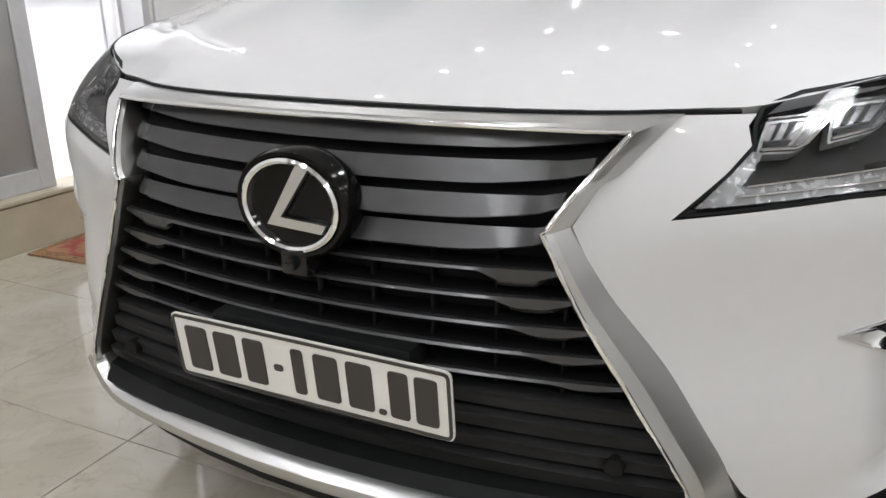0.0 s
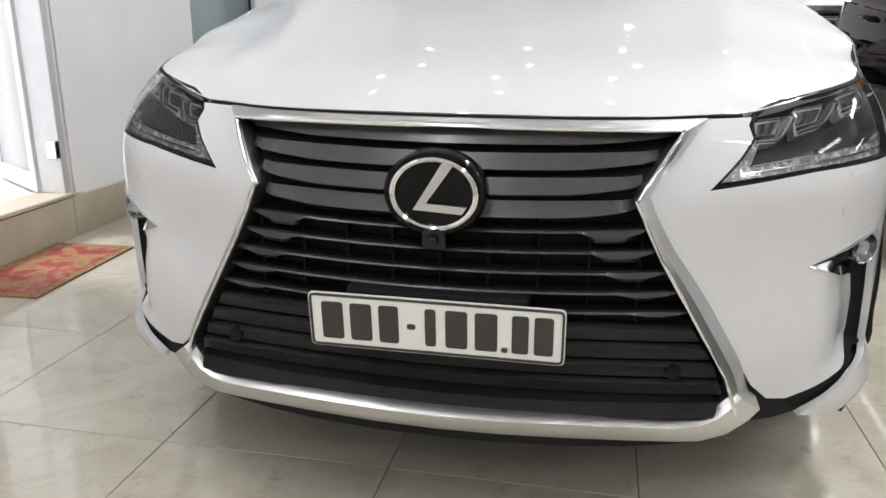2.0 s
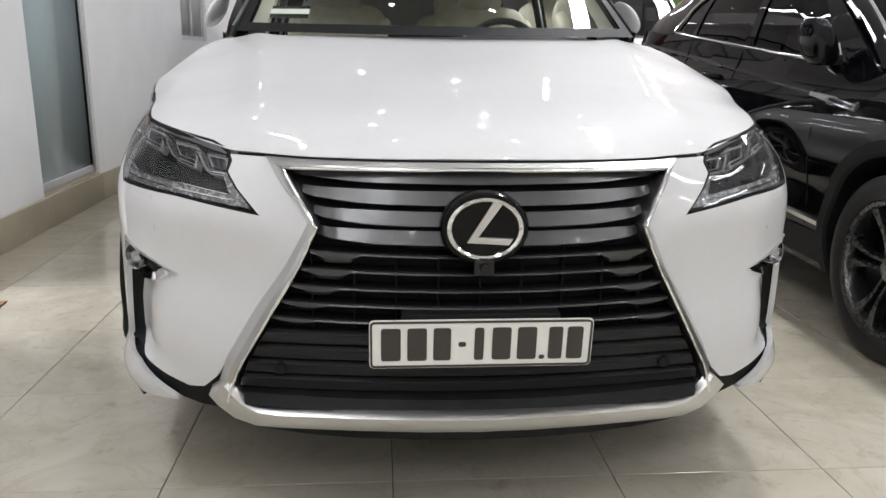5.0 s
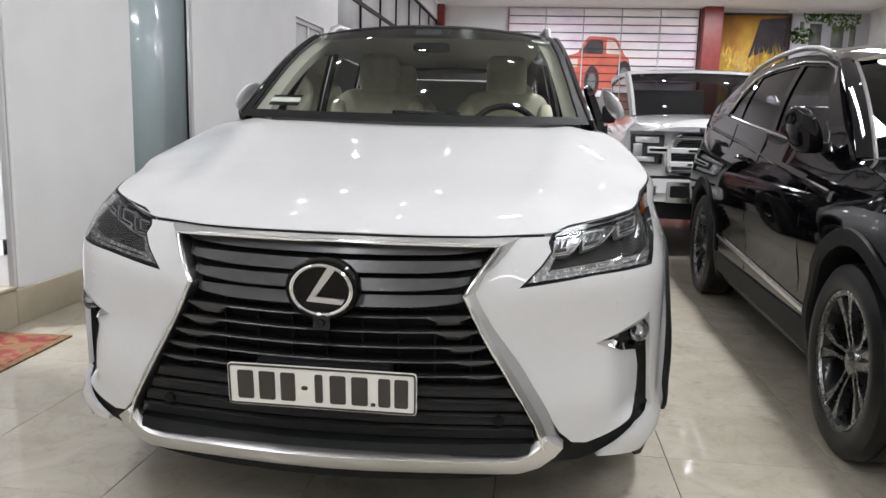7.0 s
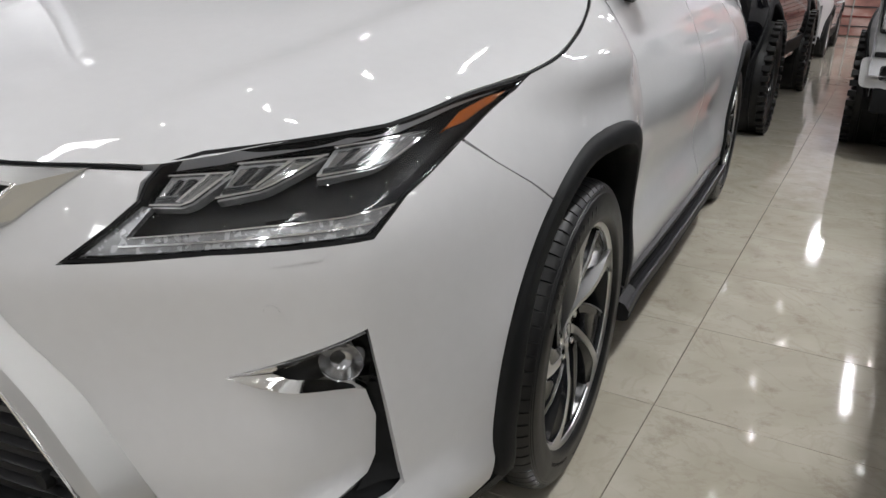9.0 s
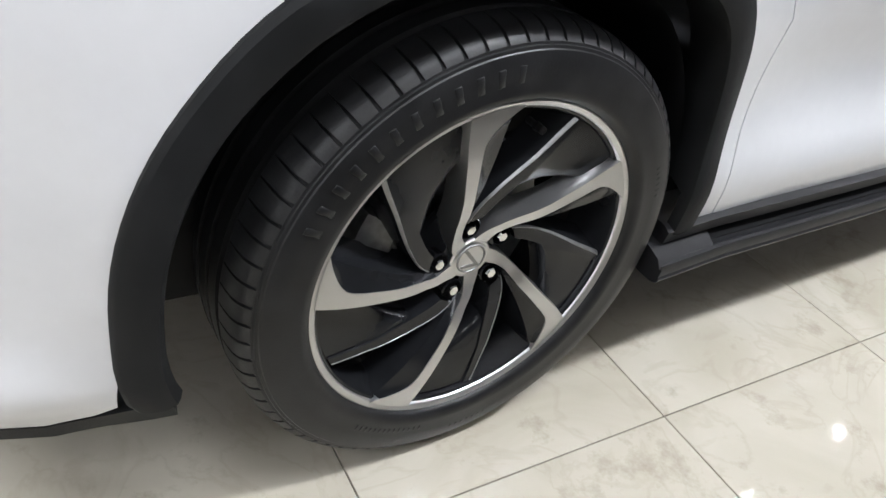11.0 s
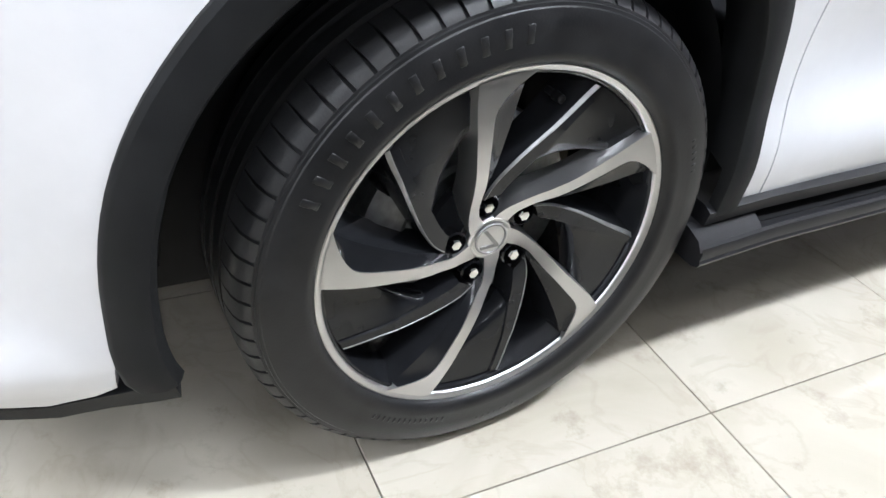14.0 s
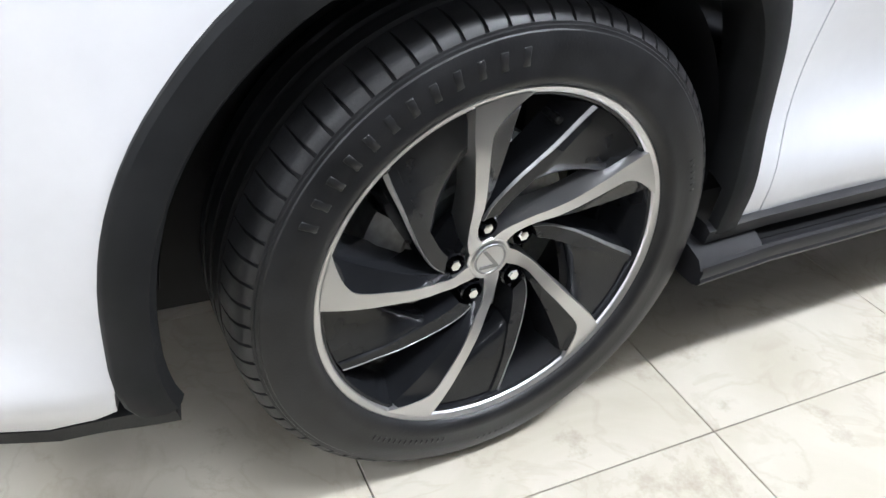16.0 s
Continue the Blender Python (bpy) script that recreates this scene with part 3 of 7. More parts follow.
for k, z0 in enumerate((0.683, 0.645, 0.606, 0.568, 0.530)):
    def lower(i, z0=z0, k=k, edge=True):
        u = -1 + 2 * i / 80
        zc = z0 + 0.010 * u * u
        x = u * (lerp_table(INNER, zc) - 0.008)
        y = grille_y(x, zc) + 0.012
        f = min(1, max(0, (abs(u) - 0.70 - 0.02 * k) / 0.07)) * min(1, (1 - abs(u)) / 0.10) * (1 - 0.14 * k)
        e = 0.0022 + 0.0205 * f
        if edge:
            return [Vector((x, y + dy, zc + dz)) for dy, dz in ((0.006, 0.0028), (-0.002, 0.002), (-0.005 + 0.004 * f, -e * 0.6), (-0.001 + 0.008 * f, -e), (0.006, -e))]
        return [Vector((x, y + dy, zc + dz)) for dy, dz in ((0.045, 0.006), (0.0055, 0.0035), (0.0055, -e), (0.045, -e + 0.002))]
    part("slat", sweep(range(81), lower), M["slat"], grille)
    part("slat_back", sweep(range(81), lambda i: lower(i, edge=False)), M["dark"], grille)
for z0 in (0.492, 0.455, 0.418, 0.381):
    def low(i, z0=z0):
        u = -1 + 2 * i / 30
        out = []
        for dy, dz in ((0.03, 0.0125), (0.001, 0.0125), (-0.003, 0.0105), (-0.001, 0.0090), (0.010, -0.0165), (0.03, -0.018)):
            x = u * (lerp_table(INNER, z0 + dz) - 0.014)
            out.append(Vector((x, grille_y(x, z0) + 0.016 + dy, z0 + dz)))
        return out
    part("slat", sweep(range(31), low), M["low_slat"], grille, "black lower slat")
part("chin_floor", sweep(range(21), lambda i: [Vector(((-1 + i / 10) * 0.535, 0.01 + 0.25 * ((-1 + i / 10) * 0.535) ** 2 + dy, 0.335 + dz)) for dy, dz in ((0.0, 0.0), (0.02, 0.022), (0.08, 0.03), (0.08, 0.0))]), M["trim"], grille)
for x in np.linspace(-0.36, 0.36, 9):
    part("grille_rib", cube(x - 0.002, x + 0.002, grille_y(x, 0.6) + 0.03, grille_y(x, 0.6) + 0.05, 0.515, 0.70), M["dark"], grille)

pair("grille_sensor", spin([(-0.004, 0.0), (-0.004, 0.0125), (0.0, 0.014), (0.012, 0.014)], "y", 24, (0.435, 0.079, 0.418)), M["dark"], grille, "round parking sensor in the grille")

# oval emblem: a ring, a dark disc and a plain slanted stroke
EZ, EY = 0.752, -0.004


def oval(bm):
    for v in bm.verts:
        v.co.x, v.co.z = v.co.x * 1.12, EZ + (v.co.z - EZ) * 0.92
    return bm


emblem = part("emblem", oval(spin([(0.04, 0.082), (0.006, 0.082), (-0.001, 0.078), (-0.001, 0.072), (0.004, 0.070), (0.006, 0.0)], "y", 64, (0, EY, EZ))), M["badge"], car, "oval black badge")
part("ring", oval(spin([(0.004, 0.0715), (-0.004, 0.070), (-0.007, 0.066), (-0.004, 0.062), (0.004, 0.0605), (0.004, 0.0715)], "y", 64, (0, EY, EZ))), M["chrome"], emblem, "chrome ring")
sw = bmesh.new()
for loop in (((0.016, 0.057), (0.036, 0.054), (-0.014, -0.017), (-0.037, -0.029)), ((-0.037, -0.029), (-0.014, -0.017), (0.058, -0.021), (0.050, -0.034))):
    f = [sw.verts.new((x, EY - 0.004, EZ + z)) for x, z in loop]
    sw.faces.new(f)
r = bmesh.ops.extrude_face_region(sw, geom=sw.faces[:])
for v in r["geom"]:
    if isinstance(v, bmesh.types.BMVert):
        v.co.y += 0.008
bmesh.ops.recalc_face_normals(sw, faces=sw.faces[:])
sharpen(sw)
part("badge_stroke", sw, M["satin"], emblem, "chrome stroke on the badge")
part("front_camera", join(cube(-0.022, 0.022, -0.006, 0.05, 0.652, 0.69, 0.006), spin([(-0.02, 0.0), (-0.018, 0.008), (-0.008, 0.010), (0.0, 0.011)], "y", 20, (0, 0.0, 0.671))), M["gloss"], car, "small parking camera")

# number plate, with bars for its characters
PZ0, PZ1, PY = 0.447, 0.558, -0.010
plate = part("number_plate", skin(rounded([(-0.238, PZ0), (0.238, PZ0), (0.238, PZ1), (-0.238, PZ1)], 0.012), lambda a, b: (a, PY + 0.012 * (PZ1 - b) / 0.11, b), 0.05, depth=0.004, edge_step=0.02), M["plate"], car, "white number plate")
lo = rounded([(-0.236, PZ0 + 0.002), (0.236, PZ0 + 0.002), (0.236, PZ1 - 0.002), (-0.236, PZ1 - 0.002)], 0.011)
part("plate_border", skin(lo, lambda a, b: (a, PY + 0.012 * (PZ1 - b) / 0.11, b), 0.05, holes=[inset(lo, 0.0045)], depth=0.002, lift=0.002, edge_step=0.02), M["ink"], plate)
for x0, x1, zz0, zz1 in ((-0.213, -0.172, 0, 1), (-0.158, -0.117, 0, 1), (-0.103, -0.066, 0, 1), (-0.050, -0.034, 0.42, 0.56), (-0.016, 0.004, 0, 1), (0.022, 0.062, 0, 1), (0.076, 0.117, 0, 1), (0.124, 0.136, 0, 0.12), (0.143, 0.173, 0, 1), (0.183, 0.217, 0, 1)):
    zb, zt = PZ0 + 0.018 + 0.075 * zz0, PZ0 + 0.018 + 0.075 * zz1
    part("plate_bar", skin(rounded([(x0, zb), (x1, zb), (x1, zt), (x0, zt)], 0.006), lambda a, b: (a, PY + 0.012 * (PZ1 - b) / 0.11, b), 0.05, depth=0.002, lift=0.002, edge_step=0.03), M["ink"], plate)
part("plate_bracket", cube(-0.17, 0.17, 0.006, 0.06, 0.455, 0.566, 0.008), M["trim"], car)


# ---- lamps of the white car ----
hous = pair("headlamp", skin(HEADLAMP, shell, 0.02, depth=-0.05, lift=-0.052, edge_step=0.012), M["lamp_body"], car, "black headlamp with three clear lamp units")
gap = inset(HEADLAMP, -0.0035)
pair("gasket", skin(gap, shell, 0.02, holes=[inset(HEADLAMP, 0.0015)], depth=0.02, lift=-0.001, edge_step=0.012), M["dark"], hous)
pair("lens", skin(inset(HEADLAMP, 0.003), shell, 0.02, depth=0.0, lift=-0.0005, edge_step=0.012), M["lens"], hous, "clear lamp lens")
for o in [o for o in bpy.data.objects if o.name.startswith("lens")]:
    o.visible_shadow = False


def lamp_patch(pts, lift, depth, step=0.015):
    return skin([ta(*p) for p in pts], shell, step, depth=depth, lift=lift, edge_step=0.01)


# three slanted lamp units, each a step higher than the one before
LAMP_UNITS = (((0.585, 0.872), (0.69, 0.876), (0.635, 0.834), (0.572, 0.834)),
              ((0.69, 0.886), (0.835, 0.892), (0.755, 0.853), (0.675, 0.842)),
              ((0.84, 0.901), (1.04, 0.914), (0.945, 0.874), (0.825, 0.864)))
for tl, tr, br, bl in LAMP_UNITS:
    def facet(*uv):
        out = []
        for u, v in uv:
            a, b = Vector(tl).lerp(Vector(tr), u), Vector(bl).lerp(Vector(br), u)
            out.append(tuple(a.lerp(b, v)))
        return out

    pair("lamp_unit", lamp_patch(facet((0.0, 0.0), (1.0, 0.0), (1.0, 0.86), (0.88, 1.0), (0.05, 1.0), (0.0, 0.8)), -0.022, 0.02), M["reflector"], hous, "clear triple-beam lamp unit")
    pair("lamp_cell", lamp_patch(facet((0.07, 0.12), (0.60, 0.12), (0.58, 0.60), (0.07, 0.62)), -0.0195, 0.004), M["dark_chrome"], hous)
    for q in (0.24, 0.45):
        pair("lamp_fin", lamp_patch(facet((q - 0.05, 0.13), (q + 0.02, 0.13), (q, 0.60), (q - 0.07, 0.60)), -0.016, 0.005), M["lamp_body"], hous)
    pair("lamp_edge", lamp_patch(facet((0.94, 0.0), (1.0, 0.0), (1.0, 0.87), (0.88, 1.0), (0.05, 1.0), (0.05, 0.94), (0.85, 0.94), (0.94, 0.84)), -0.0105, 0.005), M["chrome"], hous)
    pair("lamp_step", lamp_patch(facet((0.70, 0.08), (0.90, 0.08), (0.90, 0.78), (0.82, 0.86), (0.70, 0.86)), -0.016, 0.005), M["dark_chrome"], hous)
    pair("lamp_step", lamp_patch(facet((0.04, 0.70), (0.60, 0.68), (0.62, 0.80), (0.06, 0.82)), -0.014, 0.006), M["lamp_body"], hous)
    pair("lamp_ridge", lamp_patch(facet((0.62, 0.03), (0.66, 0.03), (0.66, 0.86), (0.62, 0.86)), -0.012, 0.004), M["chrome"], hous)
    pair("lamp_ridge", lamp_patch(facet((0.02, 0.0), (0.94, 0.0), (0.94, 0.05), (0.02, 0.05)), -0.012, 0.004), M["chrome"], hous)
drl = [(0.490, 0.7675), (0.70, 0.7810), (0.948, 0.7885), (0.988, 0.822), (0.90, 0.8125), (0.77, 0.8070), (0.64, 0.7985), (0.552, 0.793), (0.577, 0.832), (0.563, 0.834)]
pair("running_light", lamp_patch(drl, -0.012, 0.012), M["lamp_band"], hous, "silver running light strip")
pair("light_guide", lamp_patch([(0.545, 0.780), (0.70, 0.7885), (0.95, 0.799), (0.953, 0.8015), (0.70, 0.791), (0.548, 0.7825)], -0.007, 0.004), M["chrome"], hous)
pair("light_guide", lamp_patch([(0.558, 0.7915), (0.64, 0.7970), (0.77, 0.8055), (0.90, 0.8110), (0.982, 0.8200), (0.984, 0.8220), (0.90, 0.8130), (0.77, 0.8075), (0.64, 0.7990), (0.558, 0.7935)], -0.007, 0.004), M["chrome"], hous)
# small chrome specks strewn along the strip
for k in range(7):
    th = 0.60 + 0.05 * k + random.uniform(-0.012, 0.012)
    zt, wb = 0.7875 + 0.013 * k / 7, random.uniform(0.003, 0.007)
    pair("light_bead", lamp_patch([(th - wb, zt), (th + wb, zt + 0.001), (th + wb, zt + 0.003), (th - wb, zt + 0.002)], -0.008, 0.005), M["chrome"], hous)
pair("marker_light", lamp_patch([(1.06, 0.905), (1.12, 0.913), (1.2, 0.937), (1.235, 0.952), (1.18, 0.945), (1.10, 0.928)], -0.006, 0.01), M["amber"], hous, "amber side marker")

# fog lamps: chrome arrow edges, a lens in the corner
fog_y = Vector(shell(*ta(0.885, 0.598)))


def ribbon(outer, inner, n=14, sink=-0.009):
    """A bevelled strip from an outer line on the skin to an inner line sunk below it."""
    bm = bmesh.new()
    rows = []
    for k in range(n + 1):
        t = k / n
        def at(line, lift):
            q = t * (len(line) - 1)
            i0 = min(int(q), len(line) - 2)
            a = Vector(line[i0]).lerp(Vector(line[i0 + 1]), q - i0)
            u = ta(a.x, a.y)
            p, px, pz = [Vector(shell(*w)) for w in (u, (u[0] + 0.01, u[1]), (u[0], u[1] + 0.01))]
            nrm = (px - p).cross(pz - p).normalized()
            return p + nrm * lift
        o, i_ = at(outer, 0.004), at(inner, sink)
        rows.append([bm.verts.new(p) for p in (at(outer, -0.012), o, o.lerp(i_, 0.22) + (o - i_).normalized() * 0.0, i_, at(inner, sink - 0.02))])
    for a, b in zip(rows, rows[1:]):
        for q in range(4):
            bm.faces.new((a[q], b[q], b[q + 1], a[q + 1]))
    bmesh.ops.recalc_face_normals(bm, faces=bm.faces[:])
    sharpen(bm, 30)
    return bm


pair("fog_trim", ribbon([(0.712, 0.597), (0.80, 0.618), (0.89, 0.641), (0.953, 0.657)], [(0.792, 0.5995), (0.83, 0.612), (0.89, 0.630), (0.951, 0.646)]), M["chrome"], car, "chrome arrow trim round the fog lamp")
pair("fog_trim", ribbon([(0.712, 0.597), (0.79, 0.577), (0.86, 0.558), (0.93, 0.541)], [(0.792, 0.5985), (0.82, 0.585), (0.87, 0.566), (0.93, 0.549)]), M["chrome"], car, "chrome arrow trim round the fog lamp")
pair("fog_recess", skin([ta(*p) for p in ((0.74, 0.598), (0.955, 0.65), (0.99, 0.57), (0.95, 0.543), (0.93, 0.543))], shell, 0.03, depth=0.0, lift=-0.030), M["trim"], car)
for sg in (1, -1):
    b = spin([(0.010, 0.0), (0.007, 0.012), (0.0, 0.022), (-0.006, 0.0285), (-0.008, 0.031), (0.03, 0.032)], "y", 32)
    bmesh.ops.transform(b, matrix=pose(sg * (fog_y.x + 0.008), fog_y.y + 0.024, fog_y.z + 0.014, 0, 0, sg * 28), verts=b.verts[:])
    lamp = part("fog_lamp", b, M["dark_chrome"], car, "small round fog lamp")
    b = spin([(-0.014, 0.0), (-0.013, 0.012), (-0.010, 0.024), (-0.008, 0.029)], "y", 32)
    bmesh.ops.transform(b, matrix=pose(sg * (fog_y.x + 0.008), fog_y.y + 0.024, fog_y.z + 0.014, 0, 0, sg * 28), verts=b.verts[:])
    ln = part("fog_lens", b, M["lens"], lamp)
    ln.visible_shadow = False
# parking sensors and washer covers
sp = [ta(0.8 + 0.0122 * math.cos(a), 0.699 + 0.0095 * math.sin(a)) for a in np.linspace(0, 2 * math.pi, 20)[:-1]]
pair("sensor_ring", skin([ta(0.8 + 0.0145 * math.cos(a), 0.699 + 0.0113 * math.sin(a)) for a in np.linspace(0, 2 * math.pi, 20)[:-1]], shell, 0.02, depth=0.003, lift=0.0005, edge_step=0.02), M["alu"], car)
pair("parking_sensor", skin(sp, shell, 0.02, depth=0.004, lift=0.0012, edge_step=0.02), W, car, "white parking sensor")
sq = [ta(*p) for p in ((0.80, 0.757), (0.88, 0.762), (0.88, 0.772), (0.80, 0.768))]
pair("cover_gap", skin(rounded([ta(*p) for p in ((0.797, 0.7555), (0.883, 0.7605), (0.883, 0.7735), (0.797, 0.7695))], 0.007), shell, 0.02, depth=0.003, lift=0.0005, edge_step=0.02), M["alu"], car)
pair("washer_cover", skin(rounded(sq, 0.006), shell, 0.02, depth=0.004, lift=0.0012, edge_step=0.02), W, car)


# ---- wheel arches, sills ----
def arch_trim(cy):
    rails = []
    for k in range(61):
        a = 196 - 208 * k / 60
        ring = []
        for r, off in ((1.004, -0.004), (1.0, 0.008), (0.985, 0.0135), (0.925, 0.013), (0.9, 0.008), (0.893, 0.0), (0.89, -0.07 if 5 < a < 160 else -0.012)):
            if r > 0.95 and a < 90:
                r += 0.006
            y, z = arch_at(a, r, cy)
            if z < 0.36 and a > 90:
                y += 0.10 * (0.36 - z) * (1 if r > 0.95 else 0.7)
            z = max(z, 0.283 if a > 90 else 0.335)
            p = Vector(shell(*ya(y, z)))
            ring.append(p + Vector((off, -off * 0.25 if a > 125 else 0, 0)))
        rails.append(ring)
    bm = bmesh.new()
    vs = [[bm.verts.new(p) for p in r] for r in rails]
    for a, b in zip(vs, vs[1:]):
        for k in range(6):
            bm.faces.new((a[k], b[k], b[k + 1], a[k + 1]))
    bm.faces.new(vs[0])
    bm.faces.new(vs[-1][::-1])
    bmesh.ops.recalc_face_normals(bm, faces=bm.faces[:])
    sharpen(bm, 40)
    return bm


for cy in (HUB_Y, REAR_Y):
    pair("arch_trim", arch_trim(cy), M["trim"], car, "matt black wheel arch trim")
    liner = spin([(0.56, 0.0), (0.56, 0.412), (0.895, 0.412)], "x", 40, (0, cy - 0.018, 0.395), radians(-4), radians(176))
    pair("arch_liner", liner, M["dark"], car)
part("underbody", cube(-0.58, 0.58, 0.45, 4.6, 0.27, 0.36, 0.04), M["dark"], car)
part("floor_pan", cube(-0.84, 0.84, 1.5, 3.3, 0.275, 0.35, 0.03), M["dark"], car)
sill = bmesh.new()
pair("sill", sweep(range(14), lambda i: [Vector((wide(0.4) + bulge(1.45 + 0.14 * i, 0.4) + dx, 1.45 + 0.145 * i, z)) for dx, z in ((-0.09, 0.352), (-0.012, 0.350), (0.002, 0.342), (-0.002, 0.318), (-0.02, 0.308), (-0.09, 0.308))]), M["board"], car, "black plastic sill")
pair("running_board", sweep(range(12), lambda i: [Vector((0.94 + dx, 1.43 + 0.18 * i, z)) for dx, z in ((-0.10, 0.292), (0.008, 0.292), (0.013, 0.296), (0.020, 0.294), (0.023, 0.286), (0.021, 0.272), (0.024, 0.268), (0.020, 0.260), (0.006, 0.254), (-0.10, 0.254))]), M["board"], car, "black running board")
pair("board_end", sweep(range(4), lambda i: [Vector((0.94 + dx, 1.425 + 0.05 * i, z)) for dx, z in ((-0.10, 0.29), (-0.10, 0.318), (-0.02, 0.316), (0.010, 0.306 - 0.002 * i), (0.021, 0.290))]), M["board"], car)
pair("board_tread", sweep(range(11), lambda i: [Vector((0.94 + dx, 1.56 + 0.18 * i, z)) for dx, z in ((-0.08, 0.291), (-0.08, 0.2945), (-0.004, 0.2945), (-0.004, 0.291))]), M["dark"], car, "ribbed black step pad")


# ---- glass, roof and cabin of the white car ----
def screen(u, v):
    b = Vector((0.70 * u, 1.28 - 0.16 * (1 - u * u), 1.174 + 0.008 * u * u))
    t = Vector((0.585 * u, 2.07 - 0.15 * (1 - u * u), 1.612 - 0.036 * u * u))
    p = b.lerp(t, v)
    return p + Vector((0, -0.02, 0.035)) * (4 * v * (1 - v))


def screen_panel(u0, u1, v0, v1, nu, nv, lift=0.0):
    bm = bmesh.new()
    g = []
    for j in range(nv + 1):
        g.append([bm.verts.new(screen(u0 + (u1 - u0) * i / nu, v0 + (v1 - v0) * j / nv) + Vector((0, -0.7, 0.7)) * lift) for i in range(nu + 1)])
    for a, b in zip(g, g[1:]):
        for i in range(nu):
            bm.faces.new((a[i], a[i + 1], b[i + 1], b[i]))
    return bm


ws = part("windscreen", screen_panel(-1, 1, 0.0, 1, 24, 14), M["screen"], car, "clear windscreen")
ws.visible_shadow = False
part("screen_band", join(screen_panel(-1.01, -0.955, 0, 1, 2, 14, 0.003), screen_panel(0.955, 1.01, 0, 1, 2, 14, 0.003), screen_panel(-1, 1, -0.025, 0.03, 24, 2, 0.003), screen_panel(-1, 1, 0.96, 1.01, 24, 2, 0.003)), M["trim"], ws, "black edge band")
stk = part("sticker", screen_panel(-0.86, -0.66, 0.075, 0.16, 2, 2, -0.006), M["trim"], ws, "dark sticker with a pale band")
part("sticker_band", screen_panel(-0.86, -0.66, 0.10, 0.135, 2, 2, -0.003), M["plate"], stk)
part("sticker", screen_panel(0.80, 0.90, 0.85, 0.885, 2, 2, -0.003), M["plate"], ws, "white paper sticker")
part("sensor_pod", screen_panel(-0.1, 0.1, 0.86, 0.97, 2, 2, -0.01), M["dash"], ws)
roof = bmesh.new()
g = []
for j in range(17):
    v = j / 16
    y = 2.07 + v * 2.35
    hw = 0.60 - 0.03 * v
    zc = 1.612 + 0.055 * math.sin(min(1, v * 1.3) * math.pi * 0.55) - 0.10 * max(0, v - 0.6) ** 2 * 6
    g.append([roof.verts.new((hw * u, y - 0.15 * (1 - u * u) * (1 - v), zc - 0.036 * u * u - 0.06 * max(0, abs(u) - 0.85) / 0.15)) for u in np.linspace(-1.06, 1.06, 21)])
for a, b in zip(g, g[1:]):
    for i in range(20):
        roof.faces.new((a[i], a[i + 1], b[i + 1], b[i]))
part("roof", roof, M["gloss"], car, "gloss black roof")


def cabin_side(a, b):
    """a: along the car, b: 0 at the belt, 1 at the roof's edge."""
    zb, zt = 1.10 + 0.012 * (a - 1.5), 1.565 + 0.05 * math.sin(max(0, min(1, (a - 2.0) / 1.5)) * math.pi * 0.5) - 0.11 * max(0, a - 3.6) ** 2
    xb, xt = shell(*ya(a, min(zb, 1.12)))[0] - 0.012, 0.615 - 0.02 * max(0, a - 3)
    return (xb + (xt - xb) * b ** 1.15, a, zb + (zt - zb) * b)


pair("side_window", skin([(1.75, 0.03), (2.6, 0.03), (2.6, 0.90), (2.28, 0.86), (2.05, 0.62)], cabin_side, 0.08, depth=0.0), M["side_glass"], car)
pair("side_window", skin([(2.68, 0.03), (3.5, 0.03), (3.62, 0.3), (3.55, 0.90), (2.68, 0.92)], cabin_side, 0.08, depth=0.0), M["side_glass"], car)
pair("door_frame", skin([(1.50, 0.0), (4.4, 0.0), (4.3, 0.4), (3.9, 1.0), (2.1, 1.0), (1.8, 0.66), (1.56, 0.3)], cabin_side, 0.06, holes=[[(1.72, 0.02), (2.05, 0.66), (2.28, 0.91), (2.62, 0.94), (2.62, 0.02)], [(2.66, 0.02), (2.66, 0.94), (3.57, 0.93), (3.64, 0.3), (3.52, 0.02)]], depth=0.03), M["gloss"], car, "black window frame")


def pillar(i):
    v = i / 12
    p = screen(1.0, v)
    q = Vector(cabin_side(1.33 + 0.78 * v, min(1, max(0.0, (p.z - 1.10) / 0.48))))
    return [p + Vector((-0.015, 0.0, -0.01)), p + Vector((0.008, -0.002, 0.008)), p + Vector((0.03, 0.02, 0.006)), Vector((max(q.x, p.x + 0.02), p.y + 0.10, p.z - 0.03)), p + Vector((-0.01, 0.09, -0.05))]


pair("windscreen_pillar", sweep(range(13), pillar), M["gloss"], car, "black windscreen pillar")
pair("roof_rail", tube([(0.575, 2.3, 1.60), (0.575, 2.36, 1.640), (0.575, 2.5, 1.668), (0.57, 3.2, 1.70), (0.56, 3.9, 1.66), (0.558, 4.05, 1.60)], 0.016, 8), M["satin"], car, "silver roof rail")
part("tailgate", skin([(-0.82, 0.3), (0.82, 0.3), (0.84, 0.9), (0.6, 1.5), (-0.6, 1.5), (-0.84, 0.9)], lambda a, b: (a, 4.80 - 0.55 * max(0, b - 0.95) - 0.12 * a * a, b), 0.08, depth=-0.02), W, car)

